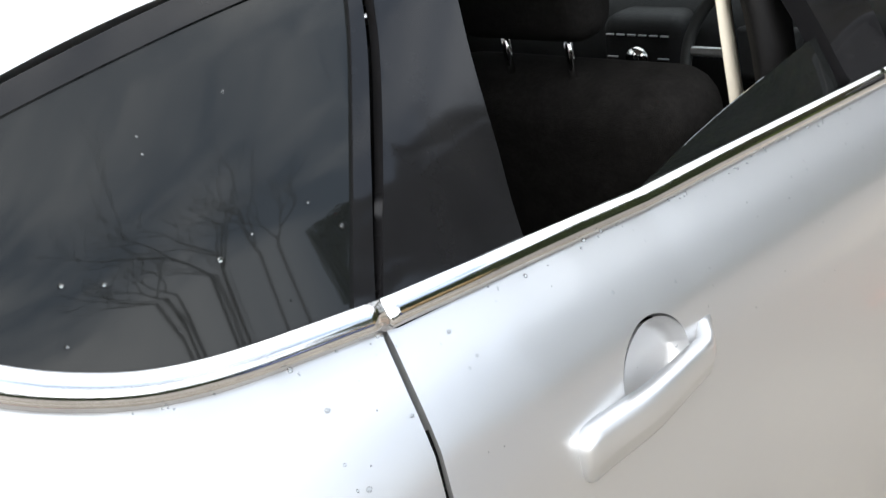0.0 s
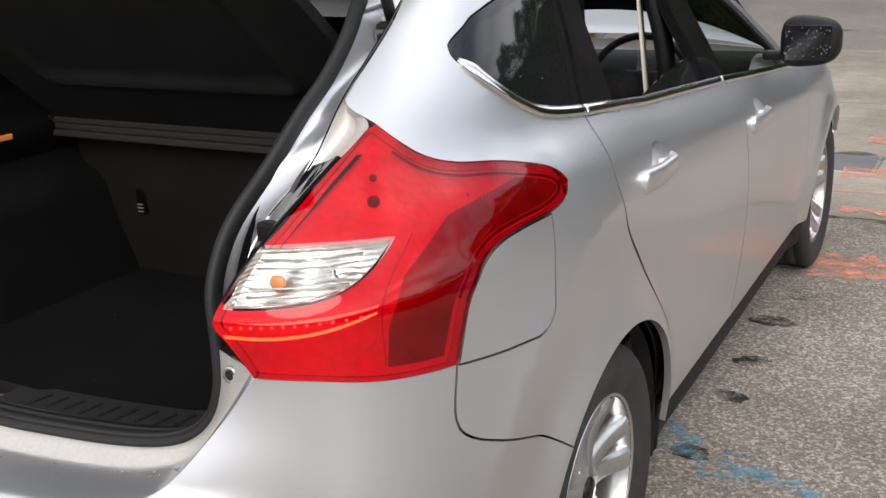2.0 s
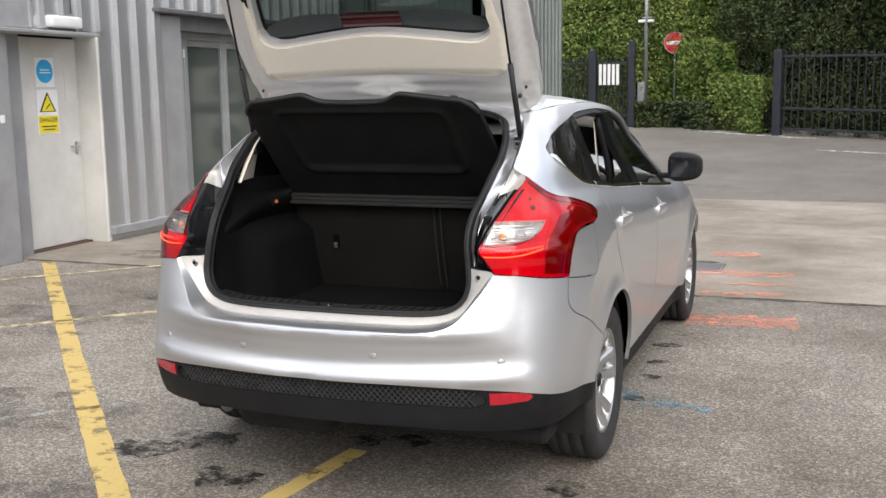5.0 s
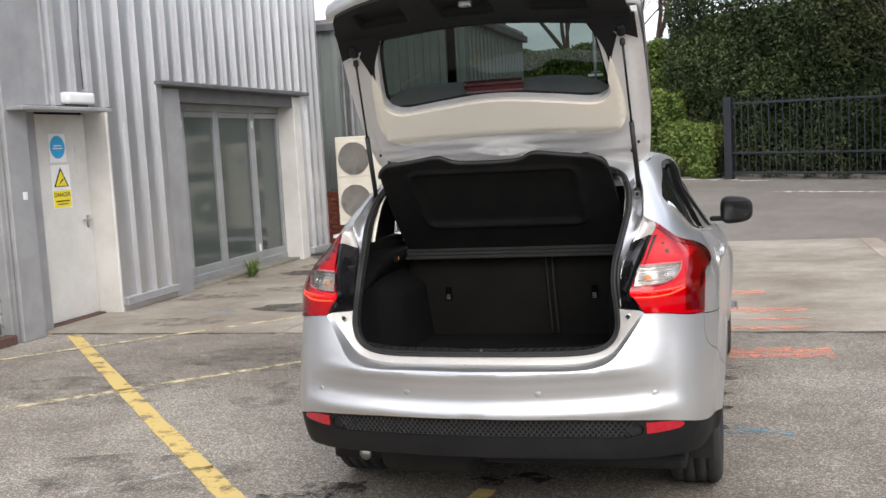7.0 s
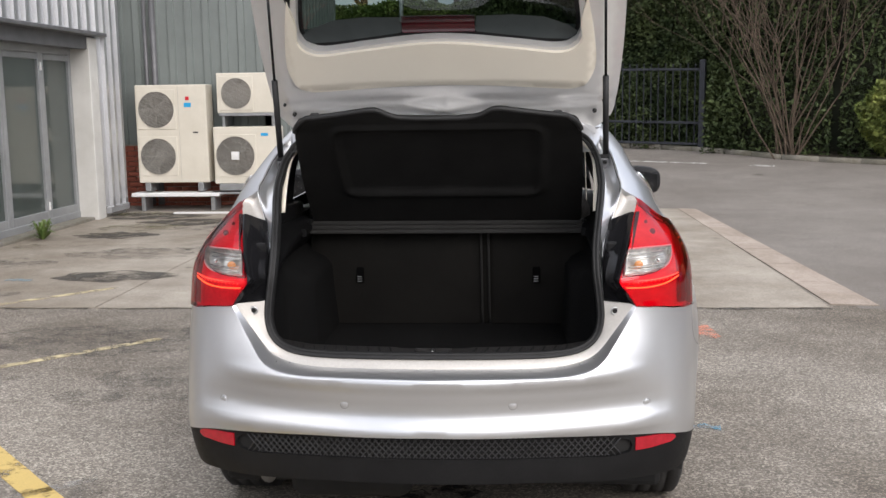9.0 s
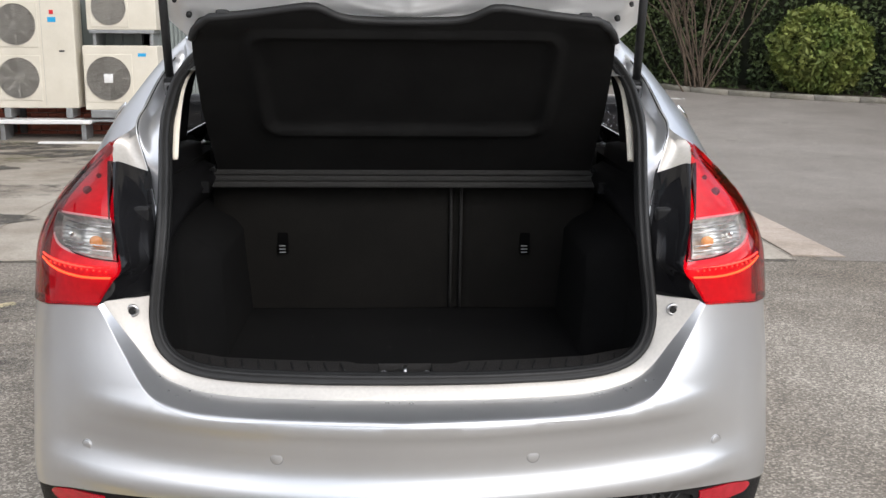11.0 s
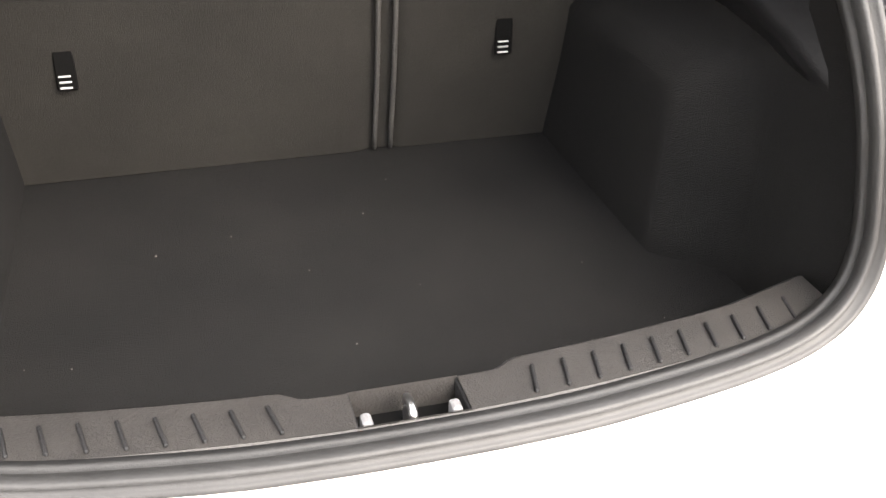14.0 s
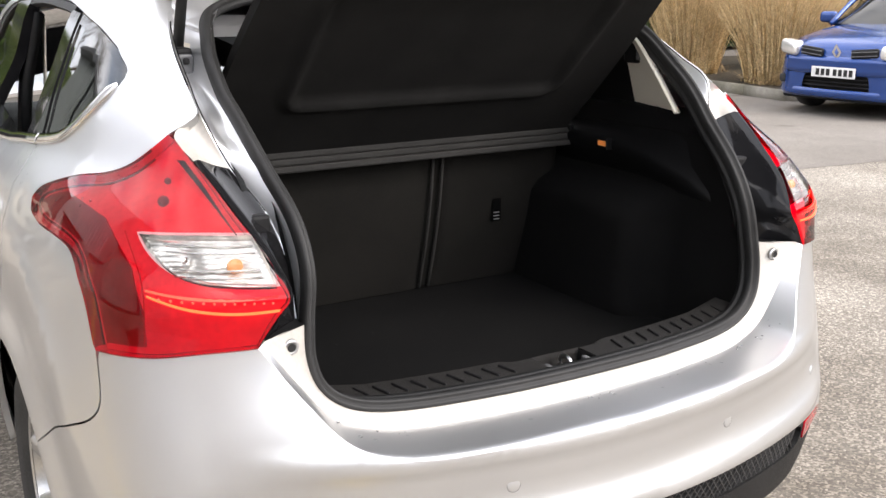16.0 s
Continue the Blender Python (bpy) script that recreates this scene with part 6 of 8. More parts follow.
def on_skin(y0, y1, z_of, off, sgn):
    def place(rnd):
        y = rnd.uniform(y0, y1)
        z = z_of(y, rnd.random())
        a, b = np.array(body(*sy(y, z), off)), np.array(body(*sy(y, z), off + .01))
        k = np.array((sgn, 1, 1))
        return tuple(a * k), tuple((b - a) * k)
    return place


def belt_z(y):
    return table(BELT_LINE, y)


def on_step(rnd):
    i, k, s_ = rnd.randrange(NB - 16), rnd.uniform(.1, .9), rnd.choice((-1, 1))
    p = b_out[i] * (1 - k) + e_in[i] * k
    return (s_ * p[0], p[1], p[2] + .002), (0, -.1, 1)


drops(on_step, 90, .0012, .0055, rear_bumper, 3, .35)
for sgn in (-1, 1):
    drops(on_skin(.72, 2.9, lambda y, t: belt_z(y) - .010 - .006 * t, .009, sgn), 110, .0008, .0026, car, 5)
    drops(on_skin(.66, 1.05, lambda y, t: belt_z(y) + .02 + .16 * t * (1 if y > .8 else .5), GL + .0005, sgn), 14, .0012, .0035, car, 7, .4)
    drops(on_skin(.36, .62, lambda y, t: table(LAMP_TOP, y) - .006 - .05 * t, .0065, sgn), 45, .0008, .0028, car, 9, .4)
    drops(on_skin(.75, 1.9, lambda y, t: belt_z(y) - .02 - .16 * t * t, .0002, sgn), 60, .0008, .0024, car, 11, .4)
lint = thing("lint", "pale specks of lint on the boot carpet", "lint", at=(0, .5, .6435))
lb_ = bmesh.new()
rl = random.Random(8)
for _ in range(14):
    bmesh.ops.create_icosphere(lb_, subdivisions=1, radius=rl.uniform(.0006, .0014), matrix=Matrix.Translation((rl.uniform(-.42, .42), rl.uniform(-.3, .33), .0008)))
tagged(part("speck", lb_, LINT, lint), kind="stuff")

# ---- the yard: ground ----
def slab(name, pts, m, label, z=0.0, thick=0.1, category="ground"):
    return tagged(part(name, plate(name, pts, z, thick), m), label, category, kind="structure")


RISE_Y, RISE = 10.9, .05


def gz(y):
    """Height of the ground: level by the yard, then a slow rise to the hedges."""
    return RISE * min(max(0.0, y - RISE_Y), 50.0)


def terrain(name, polys, m, label, lift=0.0, category="ground"):
    """Sheets of ground that follow the rise; no polygon crosses its foot."""
    v, f = [], []
    for pts in polys:
        f.append(tuple(range(len(v), len(v) + len(pts))))
        v += [(x, y, gz(y) + lift) for x, y in pts]
    me = mesh_of(name, v, f, False)
    if me.polygons[0].normal.z < 0:
        me.flip_normals()
    return tagged(part(name, me, m), label, category, kind="structure")


terrain("ground", [[(-2500, a), (2500, a), (2500, b), (-2500, b)] for a, b in ((-2500, 10.9), (10.9, 60.9), (60.9, 2500))], ASPHALT, "worn grey asphalt yard and road")


def ragged(a, b, n, amp, seed):
    r = random.Random(seed)
    return [(a[0] + (b[0] - a[0]) * i / n + r.uniform(-amp, amp) * (0 < i < n), a[1] + (b[1] - a[1]) * i / n + r.uniform(-amp, amp) * (0 < i < n)) for i in range(n)]


terrain("road", [[(2.70, 4.26), (12, 3.2), (60, 2.0), (60, 10.9), (2.55, 10.9)], [(-30, 10.9), (60, 10.9), (60, 60), (-30, 60)]], ROAD, "smoother grey tarmac road past the yard", .003)
apron = thing("pavement", "stained concrete apron in large cast bays", "pavement", kind="structure")
BAYS = [((-5.5, 4.22), (-2.9, 4.25)), ((-2.9, 4.25), (-.35, 4.27)), ((-.35, 4.27), (2.50, 4.30))]
for (x0, y0), (x1, y1) in BAYS:
    for ya, yb in ((None, 7.55), (7.562, 10.86)):
        lo = ragged((x0 + .006, y0), (x1 - .006, y1), 14, .02, int(x0 * 10)) if ya is None else [(x0 + .006, ya)]
        part("concrete_bay", plate("concrete_bay", lo + [(x1 - .006, y1 if ya is None else ya), (x1 - .006 - .03 * (x1 > 2), yb), (x0 + .006, yb)], 0.006, .06), CONCRETE, apron)
edge = thing("kerb", "flush concrete edging stones beside the apron", "kerb", kind="structure")
for i in range(7):
    y0, y1 = 4.40 + i * .92, 4.40 + (i + 1) * .92 - .012
    part("edging_stone", plate("edging_stone", [(2.53 - .015 * i, y0), (2.86 - .03 * i, y0 - .05), (2.83 - .03 * i, y1 - .05), (2.515 - .015 * i, y1)], .010, .06), EDGING, edge)


def stripe(name, a, b, w, m, label, z=0.004, n=10, rag=.004, seed=0, cat="road marking"):
    a, b = np.array(a, float), np.array(b, float)
    d = (b - a) / np.linalg.norm(b - a)
    s = np.array((-d[1], d[0])) * w / 2
    r = random.Random(seed or int(abs(a[0] * 97 + a[1] * 31)))
    p = [tuple(a + (b - a) * i / n + s + s / w * 2 * r.uniform(-rag, rag)) for i in range(n + 1)]
    q = [tuple(a + (b - a) * i / n - s + s / w * 2 * r.uniform(-rag, rag)) for i in range(n, -1, -1)]
    return tagged(part(name, plate(name, p + q, z, .003), m), label, cat, kind="structure")


stripe("trim_1", (-4.93, 4.14), (-2.27, 1.34), .112, YELLOW, "worn yellow bay line on the asphalt", n=24)
stripe("trim_2", (-2.27, 1.34), (-.55, -.44), .112, YELLOW, "worn yellow bay line on the asphalt", n=16)
stripe("trim_3", (-.23, -.05), (-.14, .57), .085, YELLOW, "worn yellow bay line under the car")
stripe("trim_4", (-5.35, 2.55), (-3.05, 5.05), .06, YELLOW_FAINT, "faint yellow bay line", z=.010, n=20)
stripe("trim_5", (-4.6, .70), (-2.05, 3.28), .065, YELLOW_FAINT, "faint yellow bay line", n=20)
stripe("trim_6", (-3.0, -.55), (-1.45, .85), .055, WHITE_FAINT, "worn white bay line", n=16)
def road_mark(i, a, b, w, label, n):
    """A painted line on the rising road."""
    mk = stripe("trim_%d" % i, a, b, w, WHITE_LINE, label, z=.009, n=n)
    for q in mk.data.vertices:
        q.co.z += gz(q.co.y)


road_mark(7, (1.48, 16.96), (3.75, 16.08), .11, "white road line", 12)
for i, (x, y, l) in enumerate(((-.44, 20.2, .6), (.22, 19.83, .6), (.75, 19.41, .7), (-1.06, 20.62, .6), (-1.19, 21.6, .8), (-.18, 21.0, .7), (4.45, 15.72, .4))):
    road_mark(8 + i, (x, y), (x + l, y - .35 * l), .15, "white road dash", 6)
for i, (x0, x1, y, w) in enumerate(((.75, 1.14, 6.17, .22), (.73, 1.46, 5.18, .20), (.84, 1.50, 4.37, .09), (.85, 1.54, 3.48, .30), (.72, 1.5, 4.75, .05))):
    stripe("trim_%d" % (20 + i), (x0, y), (x1, y + .06), w, ORANGE_SPRAY, "orange surveyor's spray on the ground", z=.0125 if y > 4.2 else .0045, n=14, rag=.05)
stripe("trim_30", (.70, 1.80), (.84, 1.66), .13, BLUE_SPRAY, "blue surveyor's spray on the ground", z=.0045, n=6, rag=.03)
stripe("trim_31", (.86, 1.66), (1.04, 1.57), .13, BLUE_SPRAY, "blue surveyor's spray on the ground", z=.0045, n=8, rag=.03)
stripe("trim_32", (1.02, 1.59), (1.20, 1.565), .06, BLUE_SPRAY, "blue surveyor's spray on the ground", z=.0045, n=8, rag=.02)
stripe("trim_33", (-4.25, 5.30), (-3.95, 5.42), .14, BLUE_SPRAY, "blue spray on the concrete", z=.0125, n=6, rag=.03)


def blot(i, x, y, r, z, label, m=OIL, e=1.0):
    rr = random.Random(i)
    pts = [(x + r * e * (1 + rr.uniform(-.3, .3)) * math.cos(a), y + r * (1 + rr.uniform(-.3, .3)) * math.sin(a)) for a in np.linspace(0, 2 * math.pi, 18, endpoint=False)]
    return tagged(part("trim_%d" % (40 + i), plate("stain", pts, z, .002), m), label, "stain", kind="structure")


for i, (x, y, r, e) in enumerate(((.03, .75, .07, 1.2), (-.15, .69, .08, 1.0), (-.50, .12, .11, 1.3), (.78, .44, .07, 1.3), (-.82, .48, .12, 1.3), (-1.05, .30, .10, 1.6), (.86, 2.35, .045, 1.5), (.84, 2.05, .05, 1.3), (.83, 1.66, .04, 1.6), (.84, 2.75, .05, 1.8), (.87, 3.05, .05, 1.5))):
    blot(i, x, y, r, .0035, "dark oil stain on the asphalt", e=e)
for i, (x, y, r, e) in enumerate(((-4.35, 8.3, .28, 1.5), (-3.9, 9.6, .35, 1.6), (-4.6, 10.3, .4, 1.5), (-3.3, 5.6, .3, 1.6), (.75, 5.6, .16, 1.0))):
    blot(20 + i, x, y, r, .011, "damp dark patch on the concrete", DAMP_SHADE, e)
for i, (x, y, r, e) in enumerate(((-4.9, 10.55, .22, 1.8), (-3.6, 10.75, .2, 3.0), (-4.95, 7.4, .16, 1.2), (-4.3, 9.0, .3, 1.8))):
    blot(30 + i, x, y, r, .0115, "thin green moss on the concrete", MOSS, e)
for i, (x, y, r, e) in enumerate(((-3.6, 6.9, .35, 2.0), (-2.6, 7.3, .3, 2.2), (-4.7, 6.3, .28, 1.6), (-3.0, 9.0, .4, 1.8), (-4.2, 4.75, .2, 2.4))):
    blot(60 + i, x, y, r, .0112, "dark dirt washed over the concrete", DIRT, e)
for i, (x, y, r, e) in enumerate(((-2.4, 3.3, .4, 2.2), (-1.6, 2.2, .35, 1.8), (-3.4, 2.2, .4, 1.9), (-1.9, .6, .35, 1.6), (-1.2, -.4, .3, 1.8))):
    blot(70 + i, x, y, r, .0032, "dark dirt washed over the asphalt", DIRT, e)
# dark strips painting the shadow edge at the apron's front
for i, (x0, x1) in enumerate(((-5.2, -2.95), (-2.85, -.4), (.72, 2.5))):
    stripe("trim_%d" % (80 + i), (x0, 4.215 + i * .02), (x1, 4.225 + i * .02), .055, DAMP_SHADE, "painted shadow edge where asphalt meets concrete", z=.0042, n=24, rag=.02, cat="stain")
mh = thing("manhole_cover", "dark iron cover set in the concrete", "manhole cover", at=(.72, 5.45, .006))
part("cover", rbox((.32, .42, .012), .004, 1), FLASH_DARK, mh)
part("cover_rim", rbox((.37, .47, .008), .003, 1), STEEL, mh)

# ---- silver building ----
WX, DX = -5.22, -5.50


def ribbed(name, y0, y1, z0, z1, x, pitch=.261, deep=.050, axis="y"):
    prof = []
    n = max(1, int(round((y1 - y0) / pitch)))
    p = (y1 - y0) / n
    for i in range(n):
        a = y0 + i * p
        prof += [(a, 0), (a + p * .54, 0), (a + p * .59, deep), (a + p * .94, deep), (a + p * .99, 0)]
    prof.append((y1, 0))
    rows = []
    for z in (z0, z1):
        rows.append([(x + d, y, z) if axis == "y" else (y, x - d, z) for y, d in prof])
    return loft(name, rows if axis == "y" else rows[::-1], smooth=False)


b1 = thing("wall_1", "silver ribbed metal cladding of the workshop", "wall", kind="structure")
for y0, y1, z0, z1 in ((5.37, 6.40, 0, 6.2), (4.10, 5.37, 2.10, 6.2), (6.40, 10.14, 2.42, 6.2), (10.14, 10.82, 0, 6.2)):
    part("backing", rbox((.30, y1 - y0, z1 - z0), 0, 1, (WX - .152, (y0 + y1) / 2, (z0 + z1) / 2)), CLAD, b1)
part("backing", rbox((.30, .30, 6.2), 0, 1, (WX - .152, 3.95, 3.1)), FLASH, b1)
part("flat_trim", rbox((.012, .10, 6.1), 0, 1, (WX + .005, 5.42, 3.1)), CLAD, b1)
for a, b, z0, z1 in ((5.47, 6.38, .12, 6.2), (4.44, 5.47, 2.12, 6.2), (6.38, 10.16, 2.44, 6.2), (10.16, 10.82, .10, 6.2)):
    part("ribbed_sheet", ribbed("ribbed_sheet", a, b, z0, z1, WX), CLAD, b1)
part("corner_post", rbox((.06, .30, 6.2), .01, 2, (WX + .012, 3.95, 3.1)), FLASH, b1)
part("corner_post", rbox((.05, .33, 4.1), .01, 2, (WX + .005, 4.265, 4.16)), FLASH, b1)
part("joint_cover", rbox((.07, .05, 4.1), .012, 2, (WX + .02, 4.42, 4.16)), FLASH, b1)
part("base_flashing", rbox((.07, 1.01, .09), .008, 1, (WX + .03, 5.885, .115)), FLASH, b1)
part("base_flashing", rbox((.07, .66, .09), .008, 1, (WX + .03, 10.49, .10)), FLASH, b1)
part("head_flashing", rbox((.14, 3.98, .05), .008, 1, (WX + .05, 8.24, 2.40)), FLASH_DARK, b1)
part("opening_head", rbox((.30, 3.74, .18), 0, 1, (WX - .165, 8.27, 2.30)), FLASH_DARK, b1)
part("jamb", rbox((.30, .26, 2.36), .01, 1, (WX - .142, 10.015, 1.18)), DOOR_PAINT, b1, "pale door jamb")
part("jamb", rbox((.30, .40, 2.36), .01, 1, (WX - .142, 6.60, 1.18)), FLASH, b1)
part("jamb", rbox((.30, .06, 2.08), .01, 1, (WX - .140, 5.37, 1.04)), DOOR_PAINT, b1)
part("jamb", rbox((.14, .36, 2.08), .01, 1, (DX + .05, 4.29, 1.04)), FLASH, b1)
part("door_canopy", rbox((.24, 1.32, .035), .006, 1, (WX + .09, 4.50, 2.075)), FLASH, b1)
part("cable", tube("cable", curve([(WX + .05, 4.98, 6.0), (WX + .05, 4.99, 3.4), (WX + .05, 4.95, 2.75), (WX + .05, 4.95, 2.28)], .2), .008, 6), FLASH_DARK, b1)
part("bell_push", rbox((.012, .05, .07), .003, 1, (WX + .046, 3.98, 1.30)), WHITE, b1)

door = thing("door_1", "closed off-white steel fire door with safety signs", "door", kind="structure")
part("door_leaf", rbox((.05, .90, 2.03), .006, 1, (DX, 4.89, 1.04)), DOOR_PAINT, door)
part("threshold", rbox((.10, .95, .02), .004, 1, (DX + .04, 4.93, .012)), BRICK_DIRTY, door)
hd = part("door_handle", rbox((.02, .035, .13), .006, 2, (DX + .033, 5.26, .975)), STEEL, door, "steel lever handle")
part("lever", rbox((.02, .12, .018), .006, 2, (DX + .06, 5.21, .99)), STEEL, hd)
part("pull_plate", rbox((.006, .05, .30), .002, 1, (DX + .028, 5.17, 1.60)), DOOR_PAINT, door)
for z in (.55, 1.65):
    part("hinge", rbox((.02, .02, .09), .004, 1, (DX + .03, 4.49, z)), STEEL, door)


def text(body_txt, size, m, parent, loc, rot=(90, 0, 90), extrude=.0006):
    cu = bpy.data.curves.new("lettering", "FONT")
    cu.body, cu.size, cu.align_x, cu.align_y, cu.extrude = body_txt, size, "CENTER", "CENTER", extrude
    cu.materials.append(m)
    ob = new("lettering", cu)
    ob.matrix_basis = pose(*loc, *rot)
    ob.parent = parent
    return ob


sx0, SY = DX + .029, 4.875
s1 = thing("safety_sign", "white sign with a blue mandatory disc", "sign", "signs on the fire door")
part("board", rbox((.004, .26, .28), .002, 1, (sx0, SY, 1.725)), WHITE, s1)
v, f = lathe([(.0, .004), (.112, .004), (.112, .002)], 32)
part("blue_disc", mesh_of("blue_disc", v, f, False), SIGN_BLUE, s1, m=pose(sx0, SY, 1.735))
for w, dz in ((.12, .013), (.15, -.013)):
    part("text_bar", rbox((.002, w, .012), 0, 1, (sx0 + .0055, SY, 1.735 + dz)), WHITE, s1)
s2 = thing("safety_sign", "white and yellow electrical danger sign", "sign", "signs on the fire door")
part("board", rbox((.004, .29, .43), .002, 1, (sx0, SY + .01, 1.345)), WHITE, s2)
part("yellow_field", rbox((.004, .265, .165), 0, 1, (sx0 + .002, SY + .01, 1.225)), SIGN_YELLOW, s2)
tri = [(0, .125), (-.115, -.07), (.115, -.07)]
part("triangle_rim", mesh_of("triangle_rim", [(sx0 + .0035, SY + .01 + a, 1.415 + b) for a, b in tri], [(0, 1, 2)], False), SIGN_BLACK, s2)
part("triangle", mesh_of("triangle", [(sx0 + .0050, SY + .01 + a * .78, 1.408 + b * .78) for a, b in tri], [(0, 1, 2)], False), SIGN_YELLOW, s2)
part("bolt_symbol", mesh_of("bolt_symbol", [(sx0 + .0062, SY + .01 + a, 1.395 + b) for a, b in ((-.045, -.035), (.035, .02), (.04, .035), (.0, .015), (-.035, -.02))], [(0, 1, 2, 3, 4)], False), SIGN_BLACK, s2)
text("DANGER", .062, SIGN_BLACK, s2, (sx0 + .0048, SY + .01, 1.265))
for i, w in enumerate((.20, .16)):
    part("text_bar", rbox((.002, w, .012), 0, 1, (sx0 + .0048, SY + .01, 1.205 - i * .03)), FLASH_DARK if i else SIGN_BLACK, s2)
lb = thing("wall_light", "white bulkhead emergency light above the door", "light")
part("housing", rbox((.10, .42, .11), .025, 3, (WX + .09, 4.80, 2.185)), WHITE, lb)
part("base_plate", rbox((.05, .38, .05), .006, 1, (WX + .045, 4.80, 2.125)), FLASH_DARK, lb)

fold = thing("door_2", "glazed folding doors in grey aluminium frames", "door", kind="structure")
FX = DX
cuts = [6.82, 7.20, 8.05, 9.04, 9.88]
part("head_rail", rbox((.09, 3.08, .10), .008, 1, (FX, 8.35, 2.18)), ALU, fold)
part("foot_rail", rbox((.09, 3.08, .09), .008, 1, (FX, 8.35, .085)), ALU, fold)
part("kerb_under", rbox((.22, 3.6, .05), .01, 1, (FX + .12, 8.6, .02)), KERB, fold)
for i, (a, b) in enumerate(zip(cuts, cuts[1:])):
    leaf = part("leaf", rbox((.06, .07, 2.03), .006, 1, (FX + .01, a + .035, 1.13)), ALU, fold)
    part("leaf_stile", rbox((.06, .07, 2.03), .006, 1, (FX + .01, b - .037, 1.13)), ALU, leaf)
    part("leaf_rail", rbox((.055, b - a - .15, .07), .006, 1, (FX + .01, (a + b) / 2, 2.09)), ALU, leaf)
    part("leaf_rail", rbox((.055, b - a - .15, .10), .006, 1, (FX + .01, (a + b) / 2, .175)), ALU, leaf)
    part("pane", rbox((.012, b - a - .13, 1.87), 0, 1, (FX - .002, (a + b) / 2, 1.14)), PANE, leaf, "grey obscured glass pane")
    if i in (0, 2):
        for z in (1.97, .28):
            part("shoot_bolt", rbox((.02, .03, .10), .006, 2, (FX + .05, b - .03, z)), WHITE, leaf)

sh = thing("door_3", "grey roller shutter, closed", "roller shutter", kind="structure")
slat = rbox((.02, 2.6, .105), .009, 2)
slat_me = bpy.data.meshes.new("slat")
slat.to_mesh(slat_me)
slat.free()
for i in range(34):
    part("slat", slat_me, SHUTTER, sh, m=pose(-5.37, 2.46, .10 + i * .112))
part("guide", rbox((.10, .06, 4.0), .006, 1, (-5.31, 3.78, 2.0)), FLASH, sh)
part("shutter_handle", rbox((.04, .02, .34), .008, 2, (-5.34, 3.50, 1.78)), SIGN_BLACK, sh)
part("vent", rbox((.01, .32, .10), .003, 1, (-5.355, 3.56, .14)), FLASH_DARK, sh)
w2 = thing("wall_2", "plain grey workshop wall above and beside the shutter", "wall", kind="structure")
part("wall_panel", rbox((.3, 2.7, 2.3), 0, 1, (-5.38, 2.44, 5.1)), FLASH, w2)
part("wall_panel", rbox((.3, 8.0, 6.2), 0, 1, (-5.37, -2.96, 3.1)), CLAD, w2)
part("base_brick", rbox((.12, 2.7, .09), .01, 1, (-5.27, 2.40, .04)), BRICK_DIRTY, w2)
part("roof_slab", rbox((9.0, 17.6, .2), 0, 1, (-9.8, 1.9, 6.28)), FLASH_DARK, w2)
part("far_wall", rbox((.2, 17.4, 6.2), 0, 1, (-14.2, 1.9, 3.1)), CLAD, w2)
part("end_wall", rbox((8.6, .2, 6.2), 0, 1, (-9.8, -6.9, 3.1)), CLAD, w2)
# unseen sheet added behind the openings, indoor darkness put into its colour
part("dark_backing", rbox((.1, 10.0, 3.4), 0, 1, (-6.2, 6.6, 1.7)), DARK, w2)

# ---- lower building with air-conditioning units ----
AY = 11.45
b2 = thing("wall_3", "grey-green ribbed cladding over a brick plinth", "wall", kind="structure")
XE, YE, ZE = -3.07, 15.8, 3.45
part("clad_sheet", ribbed("clad_sheet", -5.6, XE, .92, ZE, AY, .26, .03, "x"), GREEN_CLAD, b2)
part("clad_sheet", ribbed("clad_sheet", AY, YE, .0, ZE, XE, .26, .03, "y"), GREEN_CLAD, b2)
part("backing", rbox((XE + 5.6, .25, ZE - .92), 0, 1, ((XE - 5.6) / 2, AY + .13, (ZE + .92) / 2)), GREEN_CLAD, b2)
part("backing", rbox((.25, YE - AY, ZE), 0, 1, (XE - .13, (AY + YE) / 2, ZE / 2)), GREEN_CLAD, b2)
part("corner_trim", rbox((.10, .10, ZE), .01, 1, (XE + .0, AY - .0, ZE / 2)), GREEN_CLAD, b2)
part("eaves", rbox((XE + 5.7, .12, .12), .01, 1, ((XE - 5.6) / 2, AY - .05, ZE + .03)), FLASH_DARK, b2)
part("eaves", rbox((.14, YE - AY + .2, .12), .01, 1, (XE + .04, (AY + YE) / 2, ZE + .03)), FLASH_DARK, b2)
part("roof_sheet", rbox((XE + 5.7, YE - AY + .1, .08), 0, 1, ((XE - 5.6) / 2, (AY + YE) / 2, ZE + .12)), FLASH, b2)
part("plinth_core", rbox((XE + 5.6, .22, .92), 0, 1, ((XE - 5.6) / 2, AY + .122, .46)), MORTAR, b2)
part("down_pipe", tube("down_pipe", [(-4.90, AY - .06, .05), (-4.90, AY - .06, 3.0)], .045, 12), FLASH_DARK, b2)
part("down_pipe", tube("down_pipe", [(-5.02, AY - .05, .05), (-5.02, AY - .05, 3.0)], .030, 10), FLASH_DARK, b2)
brick = rbox((.215, .03, .065), .004, 1)
brick_me = bpy.data.meshes.new("brick")
brick.to_mesh(brick_me)
brick.free()
for c in range(12):
    for i in range(11):
        x = -5.50 + i * .225 + (.1125 if c % 2 else 0)
        if x < -3.15:
            part("brick", brick_me, BRICK, b2, m=pose(x, AY + .003, .04 + c * .075))


